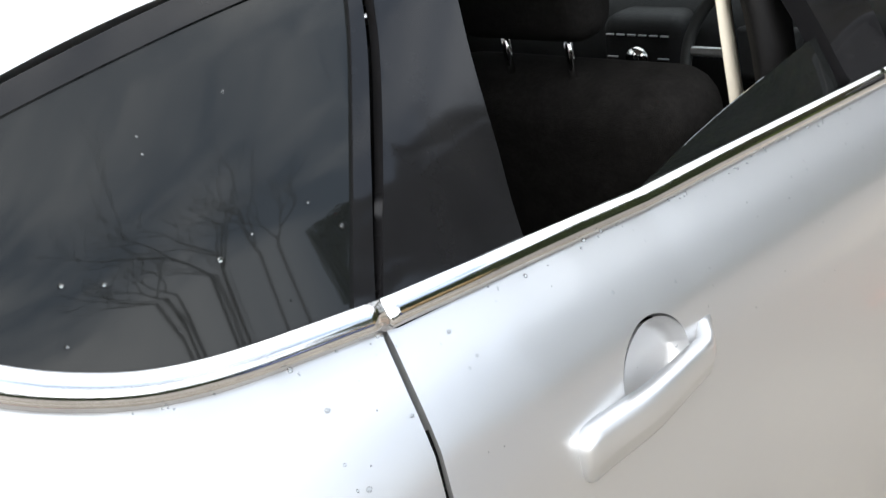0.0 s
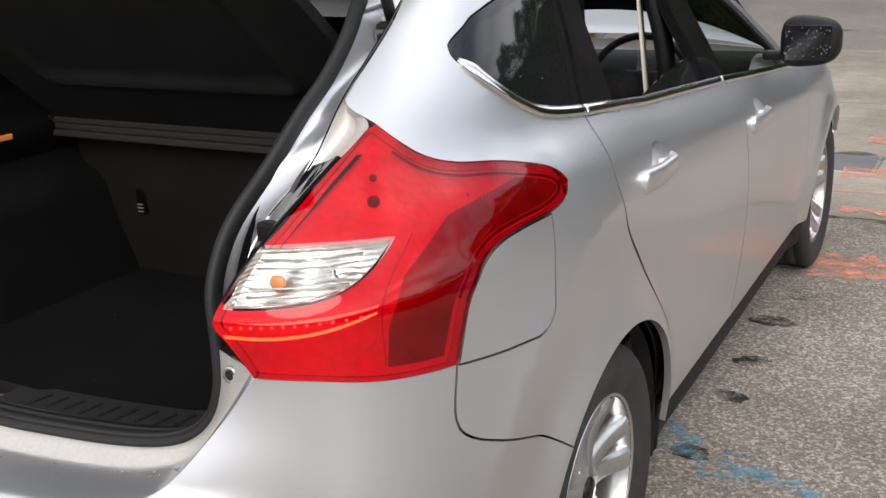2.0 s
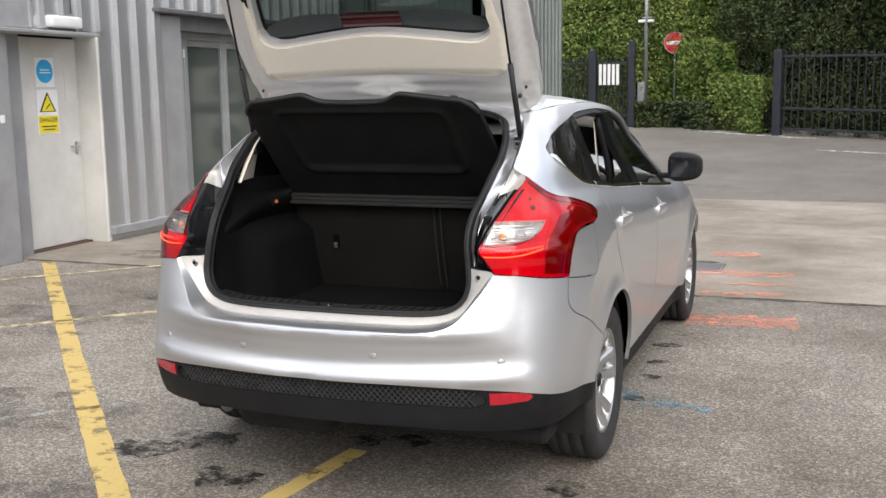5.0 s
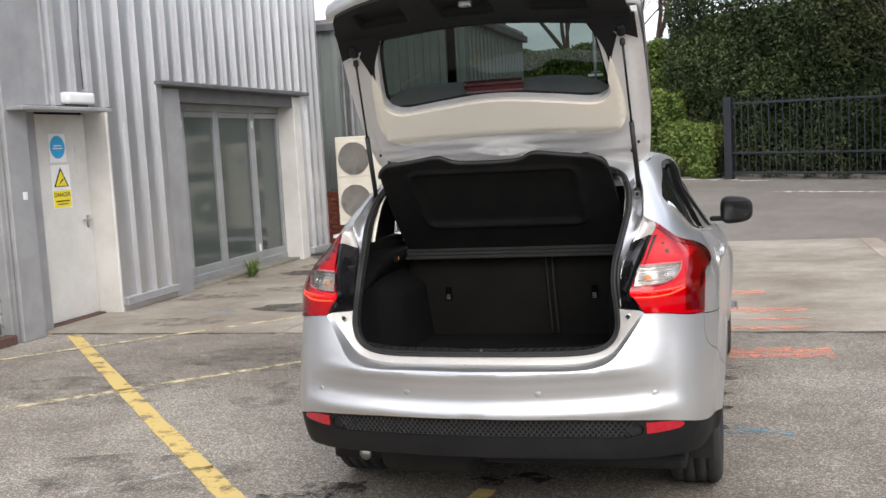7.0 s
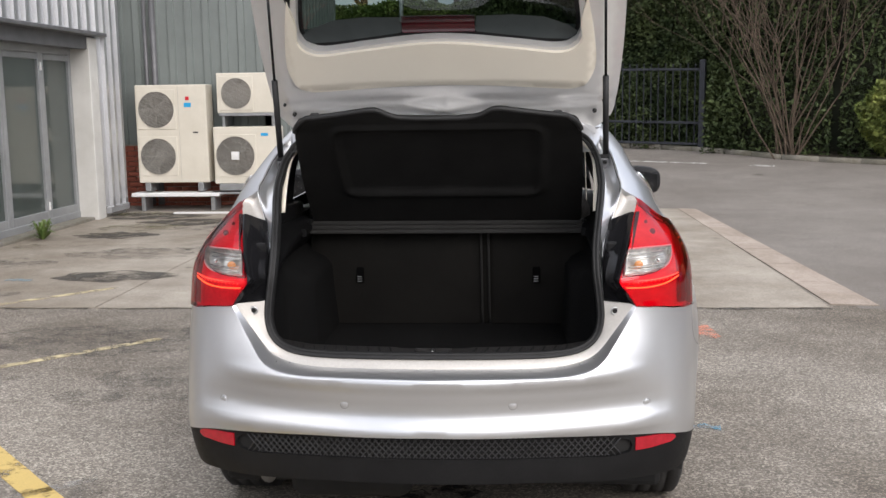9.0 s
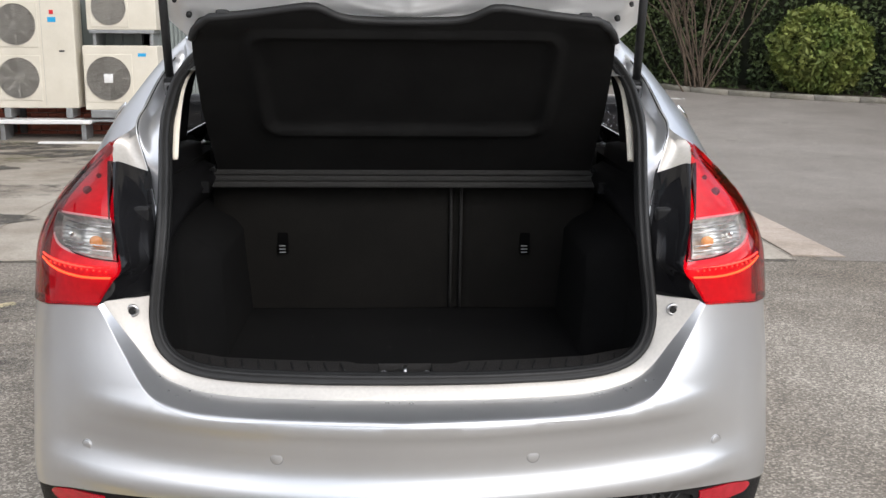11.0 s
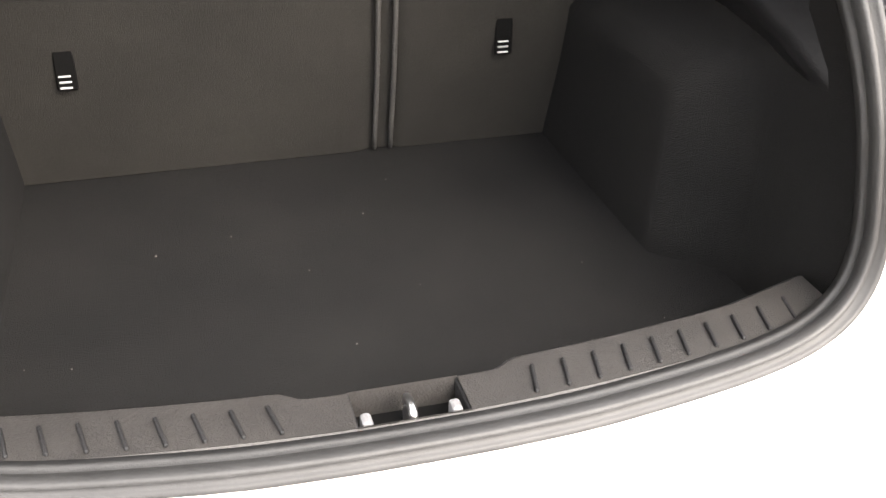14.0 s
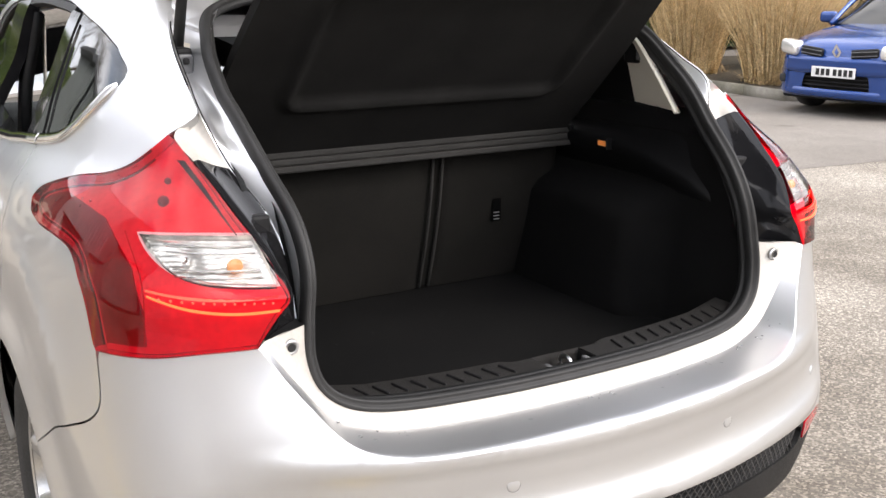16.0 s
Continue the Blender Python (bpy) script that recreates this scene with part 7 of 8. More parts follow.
def fan_ring(x, z, r, y, parent, rings=16, spokes=8, back=GRILLE):
    v, f = lathe([(.0, .012), (r, .012), (r, .0)], 32, "y")
    # flat disc behind the guard, the casing's inner shade put into its colour
    hole = part("shaded_disc", mesh_of("shaded_disc", [(p[0], p[1] - .014, p[2]) for p in v], f), FAN_SHADE, parent, m=pose(x, y, z))
    for i in range(rings):
        q = r * (i + .7) / rings
        circ = [(q * math.cos(a), -.008, q * math.sin(a)) for a in np.linspace(0, 2 * math.pi, 28, endpoint=False)]
        part("guard_ring", sweep("guard_ring", circ, [(-.0030, -.002), (.0030, -.002), (.0030, .002), (-.0030, .002)], closed=True, up=(0, 1, 0)), back, hole)
    for i in range(spokes):
        part("guard_spoke", rbox((r * .98, .004, .006), 0, 1, (r * .49, -.010, 0)), back, hole, m=pose(0, 0, 0, 0, 360 / spokes * i, 0))
    return hole


def ac_unit(name_label, x0, x1, z0, z1, y, fans, grp="air-conditioning units by the wall"):
    a = thing("air_conditioner", name_label, "air conditioner", grp, at=((x0 + x1) / 2, y + .16, z0))
    c = part("casing", rbox((x1 - x0, .32, z1 - z0), .012, 2, (0, 0, (z1 - z0) / 2)), AC_CREAM, a)
    cx, cz = (x0 + x1) / 2, z0
    for fx, fz, r in fans:
        part("grille_panel", rbox((2 * r + .05, .01, 2 * r + .05), .004, 1, (fx - cx, -.163, fz - cz)), AC_CREAM, a)
        h = fan_ring(fx - cx, fz - cz, r, -.166, a)
    return a


big = ac_unit("tall cream outdoor unit with two round fans", -5.06, -4.05, .40, 1.76, 10.98, ((-4.76, 1.42, .25), (-4.76, .77, .25)))
part("side_panel_line", rbox((.004, .004, 1.3), 0, 1, (.11, -.161, .68)), GRILLE, big)
part("maker_mark", rbox((.05, .004, .05), 0, 1, (.24, -.162, 1.17)), SIGN_RED, big, m=None)
part("maker_label", rbox((.10, .004, .06), 0, 1, (.24, -.162, 1.08)), SIGN_BLUE, big)
part("catch_label", rbox((.07, .004, .02), 0, 1, (.34, -.162, .70)), SIGN_BLACK, big)
for dx in (-.38, .38):
    part("foot", rbox((.08, .34, .12), .01, 1, (dx, 0, -.06)), GALV, big)
up = ac_unit("small cream outdoor unit with a square-guarded fan", -3.90, -3.05, 1.36, 1.91, 11.0, ((-3.62, 1.63, .21),))
part("bracket", rbox((.8, .50, .04), .004, 1, (0, .08, -.02)), GALV, up)
for dx in (-.35, .35):
    part("bracket_leg", rbox((.04, .46, .16), .004, 1, (dx, .10, -.11)), GALV, up)
dn = ac_unit("cream outdoor unit with a spiral fan guard", -3.97, -3.05, .38, 1.17, 10.98, ((-3.66, .77, .27),))
part("fan_hub", rbox((.11, .01, .11), .04, 4, (-.15, -.185, .39)), WHITE, dn)
part("badge", rbox((.10, .004, .04), 0, 1, (.27, -.162, .68)), SIGN_BLUE, dn)
part("foot", rbox((.8, .34, .10), .01, 1, (0, 0, -.05)), GALV, dn)
st = thing("unit_stand", "pale timber and steel stand under the outdoor units", "stand", at=(-4.5, 11.1, 0))
part("plank", rbox((1.25, .34, .05), .006, 1, (-.02, -.06, .235)), WHITE, st)
for dx in (-.5, .5):
    part("leg", rbox((.06, .3, .21), .006, 1, (dx, -.02, .105)), GALV, st)
part("plank", rbox((1.1, .2, .03), .006, 1, (1.0, -.05, .245)), GALV, st)
part("leg", rbox((.06, .2, .23), .006, 1, (1.3, -.05, .115)), GALV, st)
lp = thing("loose_plank", "pale board lying on the concrete", "plank", at=(-4.05, 10.55, .006))
part("board", rbox((.75, .10, .02), .004, 1, (0, 0, .012)), WHITE, lp)
wd = thing("weed_clump", "small green weeds growing by the door kerb", "weed", at=(-5.08, 8.0, .006))
verts, faces = [], []
rw = random.Random(5)
for i in range(70):
    a, l, h = rw.uniform(0, 6.28), rw.uniform(.04, .20), rw.uniform(.04, .24)
    d = np.array((math.cos(a), math.sin(a), 0))
    s = np.array((-d[1], d[0], 0)) * .012
    s0 = len(verts)
    verts += [d * .01 - s * .5, d * .01 + s * .5, d * l * .6 + s + np.array((0, 0, h)), d * l * .6 - s + np.array((0, 0, h)), d * l + np.array((0, 0, h * .8))]
    faces += [(s0, s0 + 1, s0 + 2, s0 + 3), (s0 + 3, s0 + 2, s0 + 4)]
part("leaves", mesh_of("leaves", verts, faces, False), WEED, wd)

# ---- planting and distance ----
def foliage(name, path, h, w, n, size, m, seed, ragged_top=.8, low=0.0):
    """Many small leaves over the front, top and ends of a hedge that follows a path."""
    r = np.random.RandomState(seed)
    path = np.array(path, float)
    d = np.r_[0, np.cumsum(np.linalg.norm(np.diff(path, axis=0), axis=1))]
    t = r.rand(n) * d[-1]
    px, py = np.interp(t, d, path[:, 0]), np.interp(t, d, path[:, 1])
    seg = np.clip(np.searchsorted(d, t) - 1, 0, len(path) - 2)
    tg = path[seg + 1] - path[seg]
    tg /= np.linalg.norm(tg, axis=1, keepdims=True)
    nm = np.c_[tg[:, 1], -tg[:, 0]]
    bump = np.array([noise.noise(Vector((a * .45, 3.1 + seed, 0))) for a in t])
    top = h + ragged_top * bump + ragged_top * .5 * np.array([noise.noise(Vector((a * 1.7, 9.1 + seed, 0))) for a in t])
    on_top = r.rand(n) < .22
    z = np.where(on_top, top - r.rand(n) * .35, low + (top - low) * r.rand(n))
    lump = np.array([noise.noise(Vector((a * .7, b * .7, 5.0 + seed))) + .5 * noise.noise(Vector((a * 2.1, b * 2.1, seed))) for a, b in zip(t, z)])
    o = np.where(on_top, (r.rand(n) - .5) * w, w * .5 + lump * .38 + r.randn(n) * .10 - .25 * np.clip(z / h, 0, 1))
    c = np.c_[px + nm[:, 0] * o, py + nm[:, 1] * o, z]
    a = r.randn(n, 3)
    a /= np.linalg.norm(a, axis=1, keepdims=True)
    b = np.cross(a, r.randn(n, 3))
    b /= np.linalg.norm(b, axis=1, keepdims=True)
    s = size * (.6 + .8 * r.rand(n))[:, None]
    v = np.stack([c - a * s, c + b * s * .45, c + a * s, c - b * s * .45], 1).reshape(-1, 3)
    return mesh_of(name, v.tolist(), (np.arange(n * 4).reshape(n, 4)).tolist(), False)


def hedge(label, path, h, w, n, size, m, seed, cat="hedge", rt=.8, core=.75, base=0.0):
    ob = thing("hedge", label, cat, at=(0, 0, base))
    p = np.array(path, float)
    rows = []
    for s_, z in ((-.5, 0), (-.5, h * core * .6), (-.3, h * core), (.1, h * core), (.22, h * core * .6), (.22, 0)):
        row = []
        for i, q in enumerate(p):
            t = p[min(i + 1, len(p) - 1)] - p[max(i - 1, 0)]
            t = t / np.linalg.norm(t)
            row.append((q[0] + t[1] * w * s_, q[1] - t[0] * w * s_, z))
        rows.append(row)
    # solid dark core: the shade among the twigs is put into its colour
    part("shaded_core", loft("shaded_core", rows), SHADED_CORE, ob)
    tagged(part("foliage", foliage("foliage", path, h, w, n, size, m, seed, rt), m, ob), kind="stuff")
    return ob


# near-black tone painted for the shade inside the hedges
SHADED_CORE = mat("shaded_twigs", (0.010, 0.014, 0.006), 0.95, 0, (0.022, 0.022, 0.012), 2)
hedge("tall clipped laurel hedge, light green", [(-8.3, 23.4), (-4.8, 23.2), (-2.1, 23.0), (.4, 22.8)], 3.3, 1.35, 80000, .044, LEAF_LIGHT, 3, rt=.3, core=.93, base=.55)
hedge("laurel hedge falling towards the gate", [(-1.6, 22.5), (-.75, 22.1), (-.2, 21.7)], 2.1, 1.0, 16000, .044, LEAF_LIGHT, 5, rt=.4, core=.8, base=.5)
hedge("low laurel beside the gate post", [(-.4, 21.5), (.15, 21.0), (.62, 20.3)], 1.25, .8, 10000, .044, LEAF_LIGHT, 6, rt=.5, core=.7, base=.45)
hedge("dark evergreen screen behind the gate", [(-.10, 22.7), (.9, 21.7), (2.7, 20.4), (5.26, 19.0)], 5.9, 2.0, 110000, .046, LEAF_DARK, 7, rt=1.5, core=.66, base=.4)
hedge("dark evergreen screen along the road", [(4.68, 19.0), (6.77, 17.7), (10.0, 16.2), (14.1, 14.6), (17.6, 13.2)], 7.3, 2.4, 95000, .052, LEAF_DARK, 11, rt=1.2, core=.9, base=.2)
hedge("dark hedge behind the parked cars", [(13, 19), (17, 13), (20, 5), (21, -4), (19, -14)], 3.2, 2.4, 24000, .11, LEAF_DARK, 15, rt=1.2)
hedge("low ivy at the foot of the hedge", [(-2.68, 22.3), (-1.1, 22.1), (.0, 21.3)], .65, 1.0, 9000, .05, LEAF_DARK, 19, "ivy", .25, base=.5)
# added out of view, closing the horizon behind the camera
hedge("unseen hedge added along the far side of the yard", [(17, -18), (4, -24), (-10, -24), (-18, -16)], 3.0, 2.2, 7000, .2, LEAF_DARK, 23, rt=1.0)
bush = thing("bush", "rounded yellow-green bush by the kerb", "bush", at=(7.34, 16.05, .33))
rb = np.random.RandomState(4)
n = 11000
d = rb.randn(n, 3)
d /= np.linalg.norm(d, axis=1, keepdims=True)
c = d * (1 + .14 * np.array([noise.noise(Vector(q * 3.2)) for q in d]))[:, None] * np.array((.88, .88, .80)) * (.8 + .2 * rb.rand(n))[:, None] + np.array((0, 0, .75))
a = rb.randn(n, 3) * .031
b = rb.randn(n, 3) * .017
tagged(part("foliage", mesh_of("foliage", np.stack([c - a, c + b, c + a, c - b], 1).reshape(-1, 3).tolist(), np.arange(n * 4).reshape(n, 4).tolist(), False), LEAF_YELLOW, bush), kind="stuff")


def limb(verts, faces, p, d, l, r, depth, rnd, k=5):
    """A tapered, crooked limb that forks."""
    pts, q, e = [p], p, d
    for i in range(3):
        e = (e + Vector((rnd.uniform(-.18, .18), rnd.uniform(-.18, .18), rnd.uniform(-.02, .14)))).normalized()
        q = q + e * l / 3
        pts.append(q)
    s = len(verts)
    for i, c in enumerate(pts):
        ra = r * (1 - .45 * i / 3)
        side_ = e.orthogonal().normalized()
        up_ = e.cross(side_)
        for j in range(k):
            an = 2 * math.pi * j / k
            verts.append(tuple(c + side_ * ra * math.cos(an) + up_ * ra * math.sin(an)))
    for i in range(3):
        for j in range(k):
            faces.append((s + i * k + j, s + i * k + (j + 1) % k, s + (i + 1) * k + (j + 1) % k, s + (i + 1) * k + j))
    if depth:
        for i in range(3 if depth > 1 else 2):
            w = Vector((rnd.uniform(-1, 1), rnd.uniform(-1, 1), rnd.uniform(.0, .7)))
            limb(verts, faces, pts[-1] if i else pts[-2], (e + w * .75).normalized(), l * rnd.uniform(.6, .82), r * .55, depth - 1, rnd, 4 if depth < 3 else 5)


def bare_tree(label, x, y, h, r, depth, seed, stems=1):
    t = thing("tree", label, "tree", at=(x, y, gz(y)))
    rnd = random.Random(seed)
    for i in range(stems):
        v, f = [], []
        lean = Vector((rnd.uniform(-.5, .5), rnd.uniform(-.35, .35), 1)) if stems > 1 else Vector((rnd.uniform(-.1, .1), 0, 1))
        limb(v, f, Vector((rnd.uniform(-.2, .2) * (stems > 1), rnd.uniform(-.2, .2) * (stems > 1), -.05)), lean.normalized(), h * .34, r, depth, rnd)
        part("trunk" if i == 0 else "stem", mesh_of("trunk", v, f), BARK, t)


for x, y, h, r, seed in ((-5.2, 34, 10.4, .17, 2), (-2.4, 35.5, 11.2, .18, 8), (-8.5, 36.2, 9.8, .16, 5), (.8, 33.3, 9.0, .16, 12), (-3.8, 33.3, 9.7, .10, 41), (-1.2, 32.5, 9.0, .09, 43), (-6.8, 33.3, 9.0, .10, 47), (-2.9, 30.5, 8.2, .08, 53), (-.2, 30.0, 7.6, .08, 59)):
    bare_tree("bare winter tree behind the hedge", x, y, h, r, 6, seed)
bare_tree("bare multi-stemmed shrub tree against the evergreens", 5.35, 16.75, 6.6, .018, 4, 21, 26)
bare_tree("bare winter tree beside the yard", 16.0, 11.0, 14, .15, 6, 31)
bare_tree("bare winter tree beside the yard", 19.5, 7.0, 8, .15, 5, 33)
bare_tree("bare winter tree beside the yard", 14.0, 20.0, 10, .18, 5, 37)

terrain("ground_bed", [[(-30, 22.4), (-2.84, 22.32), (-1.3, 22.1), (.02, 21.15), (.48, 20.7), (4.05, 18.29), (5.44, 16.65), (6.88, 15.77), (9.19, 14.87), (17.22, 12.26), (40, 12.0), (40, 60), (-30, 60)]], EARTH, "dark soil and leaf litter under the hedges", .07)
kb = thing("kerb", "weathered concrete kerb along the road", "kerb", kind="structure")
kp = resample(curve([(-2.85, 22.29), (-1.31, 22.08), (.02, 21.12), (.48, 20.66), (4.03, 18.21), (5.38, 16.56), (6.82, 15.67), (9.14, 14.76), (13.95, 13.11)], .3), 28)
for i in range(27):
    a, b = kp[i], kp[i + 1]
    t = (b - a) / np.linalg.norm(b - a)
    part("kerb_stone", sweep("kerb_stone", [(*(a + t * .003), gz(a[1])), (*(b - t * .003), gz(b[1]))], [(-.06, -.05), (.06, -.05), (.06, .08), (.045, .095), (-.06, .095)]), KERB, kb)

fn = thing("fence", "navy-black steel railing gate standing open", "fence")
f0, f1 = np.array((.66, 19.75)), np.array((4.02, 18.25))
fd = (f1 - f0) / np.linalg.norm(f1 - f0)
fl = float(np.linalg.norm(f1 - f0))
fang = math.degrees(math.atan2(fd[1], fd[0]))
bar = rbox((.022, .022, 1.66), .005, 1, (0, 0, .95))
bar_me = bpy.data.meshes.new("bar")
bar.to_mesh(bar_me)
bar.free()
BARS = 24
for i in range(1, BARS):
    p = f0 + fd * fl * i / BARS
    part("bar", bar_me, FENCE, fn, m=pose(p[0], p[1], gz(p[1]), 0, 0, fang))
fpitch = math.degrees(math.atan2(gz(f1[1]) - gz(f0[1]), fl))
mid = (f0 + f1) / 2
for z in (.15, .58, 1.66):
    part("rail", rbox((fl, .045, .05), .008, 1), FENCE, fn, m=pose(mid[0], mid[1], gz(mid[1]) + z, 0, -fpitch, fang))
for p, w, h in ((f0, .17, 1.82), (f1, .12, 1.88)):
    part("post", rbox((w, w, h), .012, 1, (0, 0, h / 2)), FENCE, fn, m=pose(p[0], p[1], gz(p[1]) - .02, 0, 0, fang))
fn2 = thing("fence", "navy-black railings with a white board beside the entrance", "fence")
G2 = gz(21.94)
for i in range(24):
    part("bar", bar_me, FENCE, fn2, m=pose(-4.79 + i * .08, 21.94, G2 - .1))
for x, w, h in ((-4.85, .13, 1.86), (-3.79, .19, 1.86), (-2.83, .16, 2.06)):
    part("post", rbox((w, w, h), .012, 1, (x, 21.94, G2 + h / 2)), FENCE, fn2)
for z in (.26, 1.54):
    part("rail", rbox((2.0, .04, .04), .006, 1, (-3.85, 21.94, G2 + z)), FENCE, fn2)
for i in range(5):
    part("white_slat", rbox((.074, .02, .50), .006, 1, (-3.59 + i * .106, 21.88, 1.82)), WHITE, fn2)

ne = thing("no_entry_sign", "round red no-entry sign with a white bar", "road sign", at=(-1.86, 22.27, gz(22.27)))
v, f = lathe([(.0, -.013), (.25, -.013), (.25, .0), (.0, .0)], 40, "y")
part("disc", mesh_of("disc", v, f, False), SIGN_RED, ne, m=pose(0, 0, 1.985))
v, f = lathe([(.245, -.016), (.262, -.016), (.262, .003)], 40, "y")
part("disc_rim", mesh_of("disc_rim", v, f, False), FLASH, ne, m=pose(0, 0, 1.985))
part("white_bar", rbox((.39, .008, .085), 0, 1, (0, -.018, 1.985)), WHITE, ne)
part("post", tube("post", [(0, .03, -.05), (0, .03, 2.15)], .024, 10), GALV, ne)
pl = thing("lamp_post", "slim galvanised pole with a small twin floodlight", "lamp post", at=(-2.56, 22.32, gz(22.32)))
part("pole", tube("pole", [(0, 0, -.05), (0, 0, 5.7)], .052, 12), GALV, pl)
part("flood_lamp", rbox((.16, .10, .07), .015, 2, (-.10, -.06, 2.52)), WHITE, pl)
part("flood_lamp", rbox((.16, .10, .07), .015, 2, (.12, -.06, 2.52)), WHITE, pl)
part("lamp_bracket", rbox((.24, .03, .03), .006, 1, (.01, -.05, 2.60)), GALV, pl)
part("control_box", rbox((.18, .15, .62), .012, 1, (-.1, 0, .75)), GALV, pl)

# ---- dry grass and the blue car ----
slab("ground_bed_2", [(9.05, 7.30), (9.3, 8.6), (9.6, 10.4), (10.4, 12.4), (13, 12.6), (18, 8), (14.5, 7.1), (9.6, 7.15)], EARTH, "planting bed with dry grass", .09, .2)
kb2 = thing("kerb", "weathered concrete kerb round the planting bed", "kerb", kind="structure")
kp = resample([(14.4, 7.0), (9.5, 7.05), (9.0, 7.25), (9.22, 8.6), (9.52, 10.4), (10.32, 12.45)], 15)
for i in range(14):
    a, b = kp[i], kp[i + 1]
    t = (b - a) / np.linalg.norm(b - a)
    part("kerb_stone", sweep("kerb_stone", [(*(a + t * .003), .0), (*(b - t * .003), .0)], [(-.07, -.05), (.07, -.05), (.07, .11), (.05, .125), (-.07, .125)]), KERB, kb2)


def reeds(x, y, h, r, n, seed):
    g = thing("grass_clump", "tall clump of dry straw-coloured ornamental grass", "grass", "dry grass clumps", at=(x, y, .09))
    rnd = random.Random(seed)
    v, f = [], []
    for i in range(n):
        a, q = rnd.uniform(0, 6.283), r * math.sqrt(rnd.random()) * .55
        p = np.array((q * math.cos(a), q * math.sin(a), 0))
        out = np.array((math.cos(a), math.sin(a), 0)) * rnd.uniform(.1, .85) * (q / r + .45) + np.array((rnd.uniform(-.08, .08), rnd.uniform(-.08, .08), 0))
        hh, w = h * rnd.uniform(.55, 1.05), rnd.uniform(.004, .009)
        t = rnd.uniform(0, 3.14)
        s = np.array((math.cos(t), math.sin(t), 0)) * w
        s0 = len(v)
        for k in range(4):
            c = p + out * (k / 3) ** 1.6 * h * .55 + np.array((0, 0, hh * k / 3))
            v += [c - s * (1 - k / 3.2), c + s * (1 - k / 3.2)]
        f += [(s0 + 2 * k, s0 + 2 * k + 1, s0 + 2 * k + 3, s0 + 2 * k + 2) for k in range(3)]
    tagged(part("stalk", mesh_of("stalks", v, f, False), REED, g), kind="stuff")
    v, f = [], []
    for i in range(n // 3):
        a, q = rnd.uniform(0, 6.283), r * rnd.uniform(.2, .75)
        c = np.array((q * math.cos(a), q * math.sin(a), rnd.uniform(.0, .10)))
        d_ = np.array((rnd.uniform(-1, 1), rnd.uniform(-1, 1), rnd.uniform(-.1, .4))) * .22
        s = np.array((-d_[1], d_[0], 0)) * .03
        s0 = len(v)
        v += [c - s, c + s, c + d_]
        f.append((s0, s0 + 1, s0 + 2))
    tagged(part("litter", mesh_of("litter", v, f, False), REED_LOW, g), kind="stuff")


for x, y, h, r, sd in ((10.0, 8.30, 2.3, .75, 1), (10.2, 10.15, 2.3, .75, 2), (12.2, 9.8, 2.1, .8, 3)):
    reeds(x, y, h, r, 1900, sd)

bc = thing("car", "blue hatchback parked by the dry grass", "car", at=(8.17, 5.93, 0), turn=97)


def section(y, w, z0, z1, p=3.2, n=22, tuck=.0):
    out = []
    for i in range(n):
        a = math.pi * i / (n - 1)
        c, s = math.cos(a), math.sin(a)
        out.append((w * math.copysign(abs(c) ** (2 / p), c), y, z0 + (z1 - z0) * abs(s) ** (2 / p)))
    return out


low_b = [section(y, w, .24, z, p) for y, w, z, p in ((-.035, .40, .60, 3.0), (-.045, .55, .70, 3.4), (-.08, .66, .77, 3.8), (-.19, .77, .83, 4), (-.40, .84, .88, 5), (-.75, .87, .93, 5.5), (-1.15, .875, .975, 6), (-2.0, .88, .99, 7), (-3.2, .875, 1.0, 7), (-3.9, .84, .98, 6), (-4.15, .74, .9, 5))]
part("body", loft("body", low_b), BLUE_PAINT, bc, "blue painted body")
part("under", rbox((1.5, 3.8, .16), .03, 2, (0, -2.1, .24)), UNDER, bc)
gh = [section(y, w, .93, z, 4) for y, w, z in ((-1.05, .74, .96), (-1.45, .70, 1.24), (-1.9, .64, 1.43), (-2.6, .62, 1.46), (-3.4, .62, 1.42), (-4.0, .64, 1.1))]
part("windscreen", loft("windscreen", gh[:3]), DARK_GLASS, bc, "dark windscreen")
part("cabin_glass", loft("cabin_glass", gh[2:]), DARK_GLASS, bc)
part("roof", loft("roof", [[(p[0] * .97, p[1], p[2] + .006) for p in section(y, w, z - .06, z, 4)] for y, w, z in ((-1.82, .63, 1.41), (-2.2, .625, 1.452), (-2.8, .62, 1.462), (-3.5, .61, 1.41))]), BLUE_PAINT, bc)
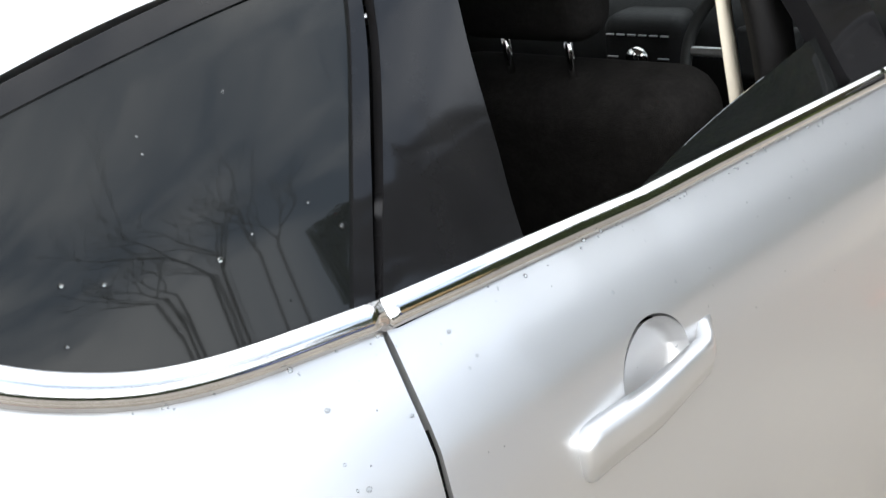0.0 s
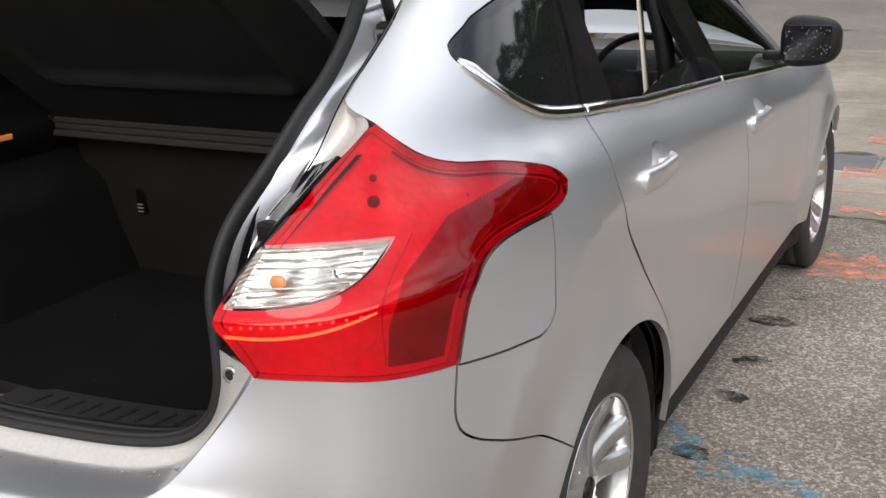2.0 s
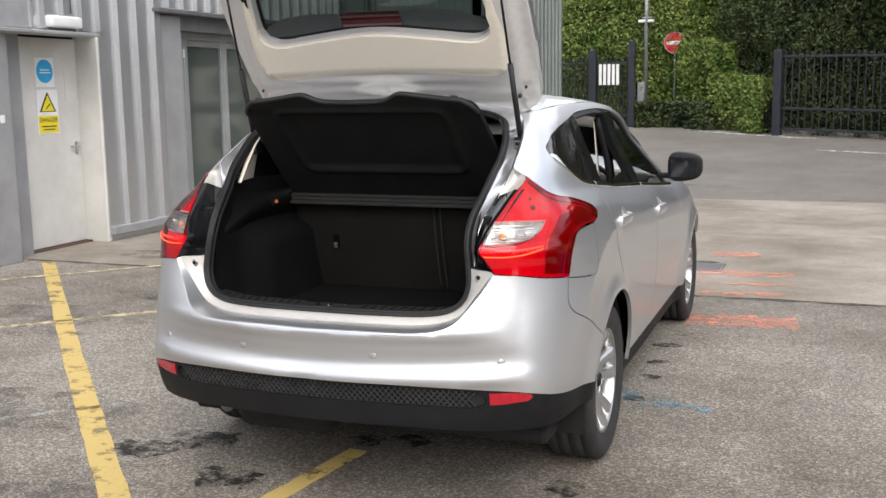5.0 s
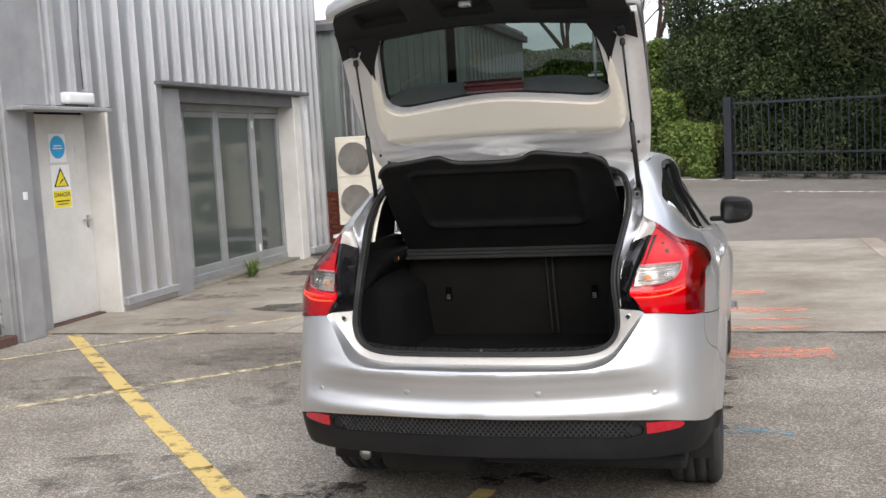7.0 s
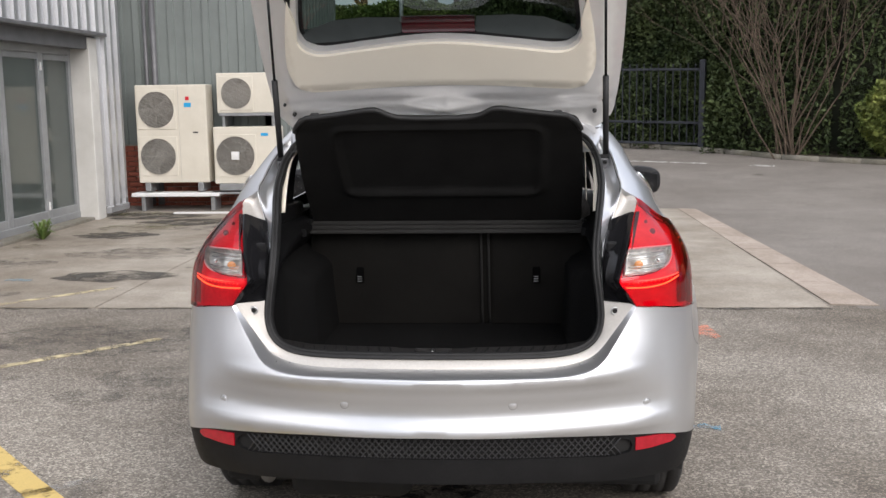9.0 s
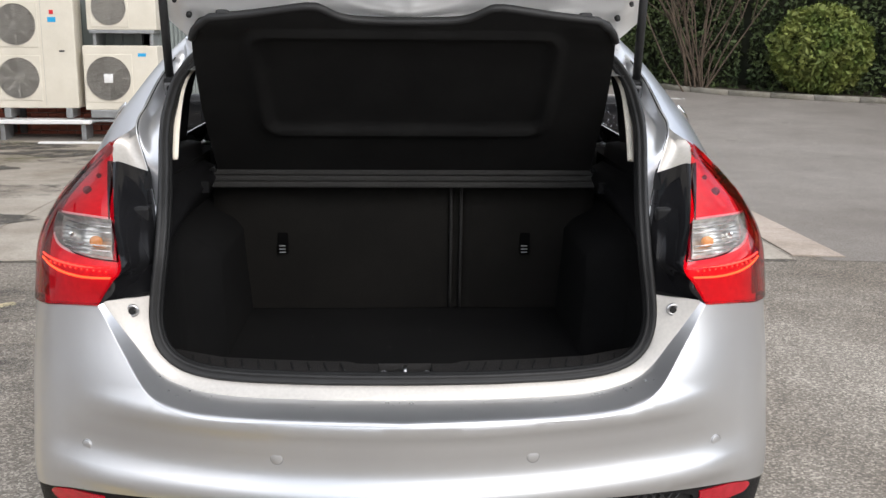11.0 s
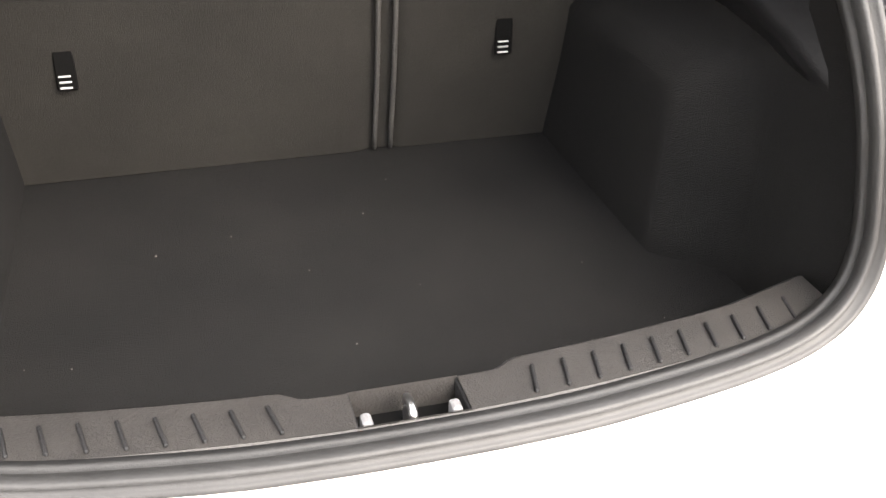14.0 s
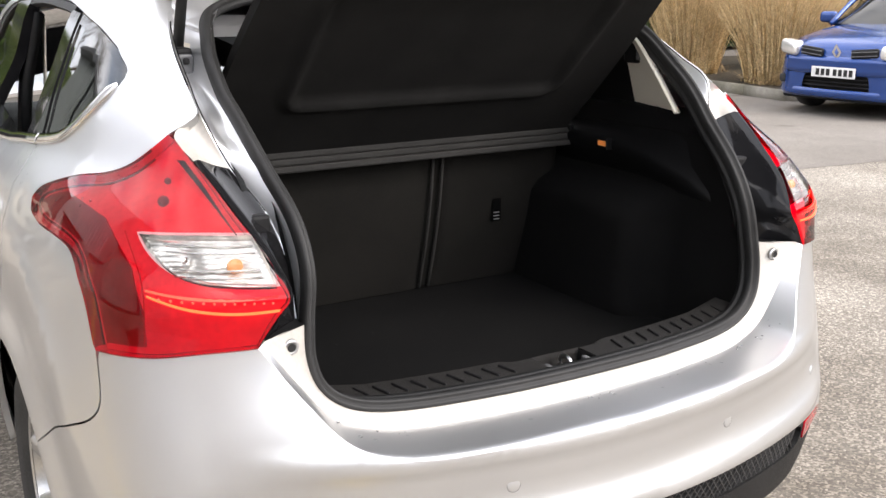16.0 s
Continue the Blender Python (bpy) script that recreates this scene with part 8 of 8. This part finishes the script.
for sgn in (-1, 1):
    part("windscreen_pillar", tube("windscreen_pillar", curve([(sgn * .735, -1.05, .95), (sgn * .69, -1.45, 1.235), (sgn * .62, -1.85, 1.425)], .1), .03, 8), BLUE_PAINT, bc)
    hlm = rbox((.30, .22, .16), .06, 4)
    for q in hlm.verts:
        q.co.z += .10 * q.co.x * sgn
        q.co.y -= .45 * q.co.x * sgn
    part("headlamp", hlm, LAMP_CHROME, bc, "clear headlamp", m=pose(sgn * .635, -.16, .725))
    part("grille_slot", rbox((.29, .05, .10), .02, 3), BLACK_PLASTIC, bc, m=pose(sgn * .31, -.047, .695, 0, sgn * -5, sgn * -9))
    for dz in (-.024, .02):
        part("grille_bar", rbox((.28, .055, .010), .004, 1), FLASH_DARK, bc, m=pose(sgn * .31, -.044, .695 + dz, 0, sgn * -5, sgn * -9))
    part("fog_lamp", rbox((.10, .05, .09), .03, 3), DARK, bc, m=pose(sgn * .68, -.085, .385, 0, 0, sgn * -30))
    part("door_mirror", rbox((.22, .12, .14), .05, 4), BLUE_PAINT, bc, m=pose(sgn * .95, -1.35, 1.02))
part("badge", mesh_of("badge", [(0, .02, .09), (-.055, .02, 0), (0, .02, -.09), (.055, .02, 0), (0, .022, .045), (-.026, .022, 0), (0, .022, -.045), (.026, .022, 0)], [(0, 1, 5, 4), (1, 2, 6, 5), (2, 3, 7, 6), (3, 0, 4, 7)], False), CHROME, bc, "plain chrome diamond badge", m=pose(0, -.030, .705, -12))


def nose(x0, x1, prof, n=30):
    """Rows across the bumper's plan curve, each pushed out by d at height z."""
    return [[(x * (1 + .25 * d), -.03 - .07 * (x / .6) ** 2 - .40 * max(0, (abs(x) - .6) / .27) ** 2.2 + d, z) for x in np.linspace(x0, x1, n)] for d, z in prof]


fb = part("front_bumper", loft("front_bumper", nose(-.87, .87, ((-.02, .66), (.03, .635), (.048, .60), (.042, .585), (.046, .52), (.04, .465), (.0, .455)), 48)), BLUE_PAINT, bc, "blue painted front bumper")
part("bumper_lip", loft("bumper_lip", nose(-.87, .87, ((.0, .305), (.036, .30), (.042, .26), (.02, .21), (-.06, .195)), 48)), BLUE_PAINT, fb)
for sgn in (-1, 1):
    part("bumper_cheek", loft("bumper_cheek", nose(sgn * .60, sgn * .87, ((.040, .470), (.044, .40), (.038, .295)), 12)), BLUE_PAINT, fb)
part("lower_grille", loft("lower_grille", nose(-.63, .63, ((-.03, .47), (-.03, .29)))), BLACK_PLASTIC, fb)
for z in (.335, .375, .415):
    part("grille_bar", loft("grille_bar", nose(-.62, .62, ((-.03, z + .009), (.012, z + .006), (.012, z - .006), (-.03, z - .009)))), BLACK_PLASTIC, fb)
npl = part("number_plate", rbox((.52, .012, .112), .004, 1, (0, .022, .487)), WHITE, bc, "white number plate")
for i in range(7):
    part("plate_bar", rbox((.042, .003, .07), 0, 1, (-.21 + i * .062 + (.02 if i > 3 else 0), .0295, .487)), SIGN_BLACK, npl)
v, f = lathe([(.19, -.09), (.27, -.10), (.305, -.08), (.31, 0), (.305, .08), (.27, .10), (.19, .09)], 32)
bt = mesh_of("tyre", v, f)
v, f = lathe([(.0, .07), (.06, .075), (.17, .06), (.195, .085)], 24)
br = mesh_of("rim", v, f)
for x in (-.76, .76):
    for y in (-.85, -3.35):
        w = part("wheel", br, ALLOY, bc, m=pose(x, y, .312, 0, 0, 0 if x > 0 else 180))
        part("tyre", bt, TYRE, w)
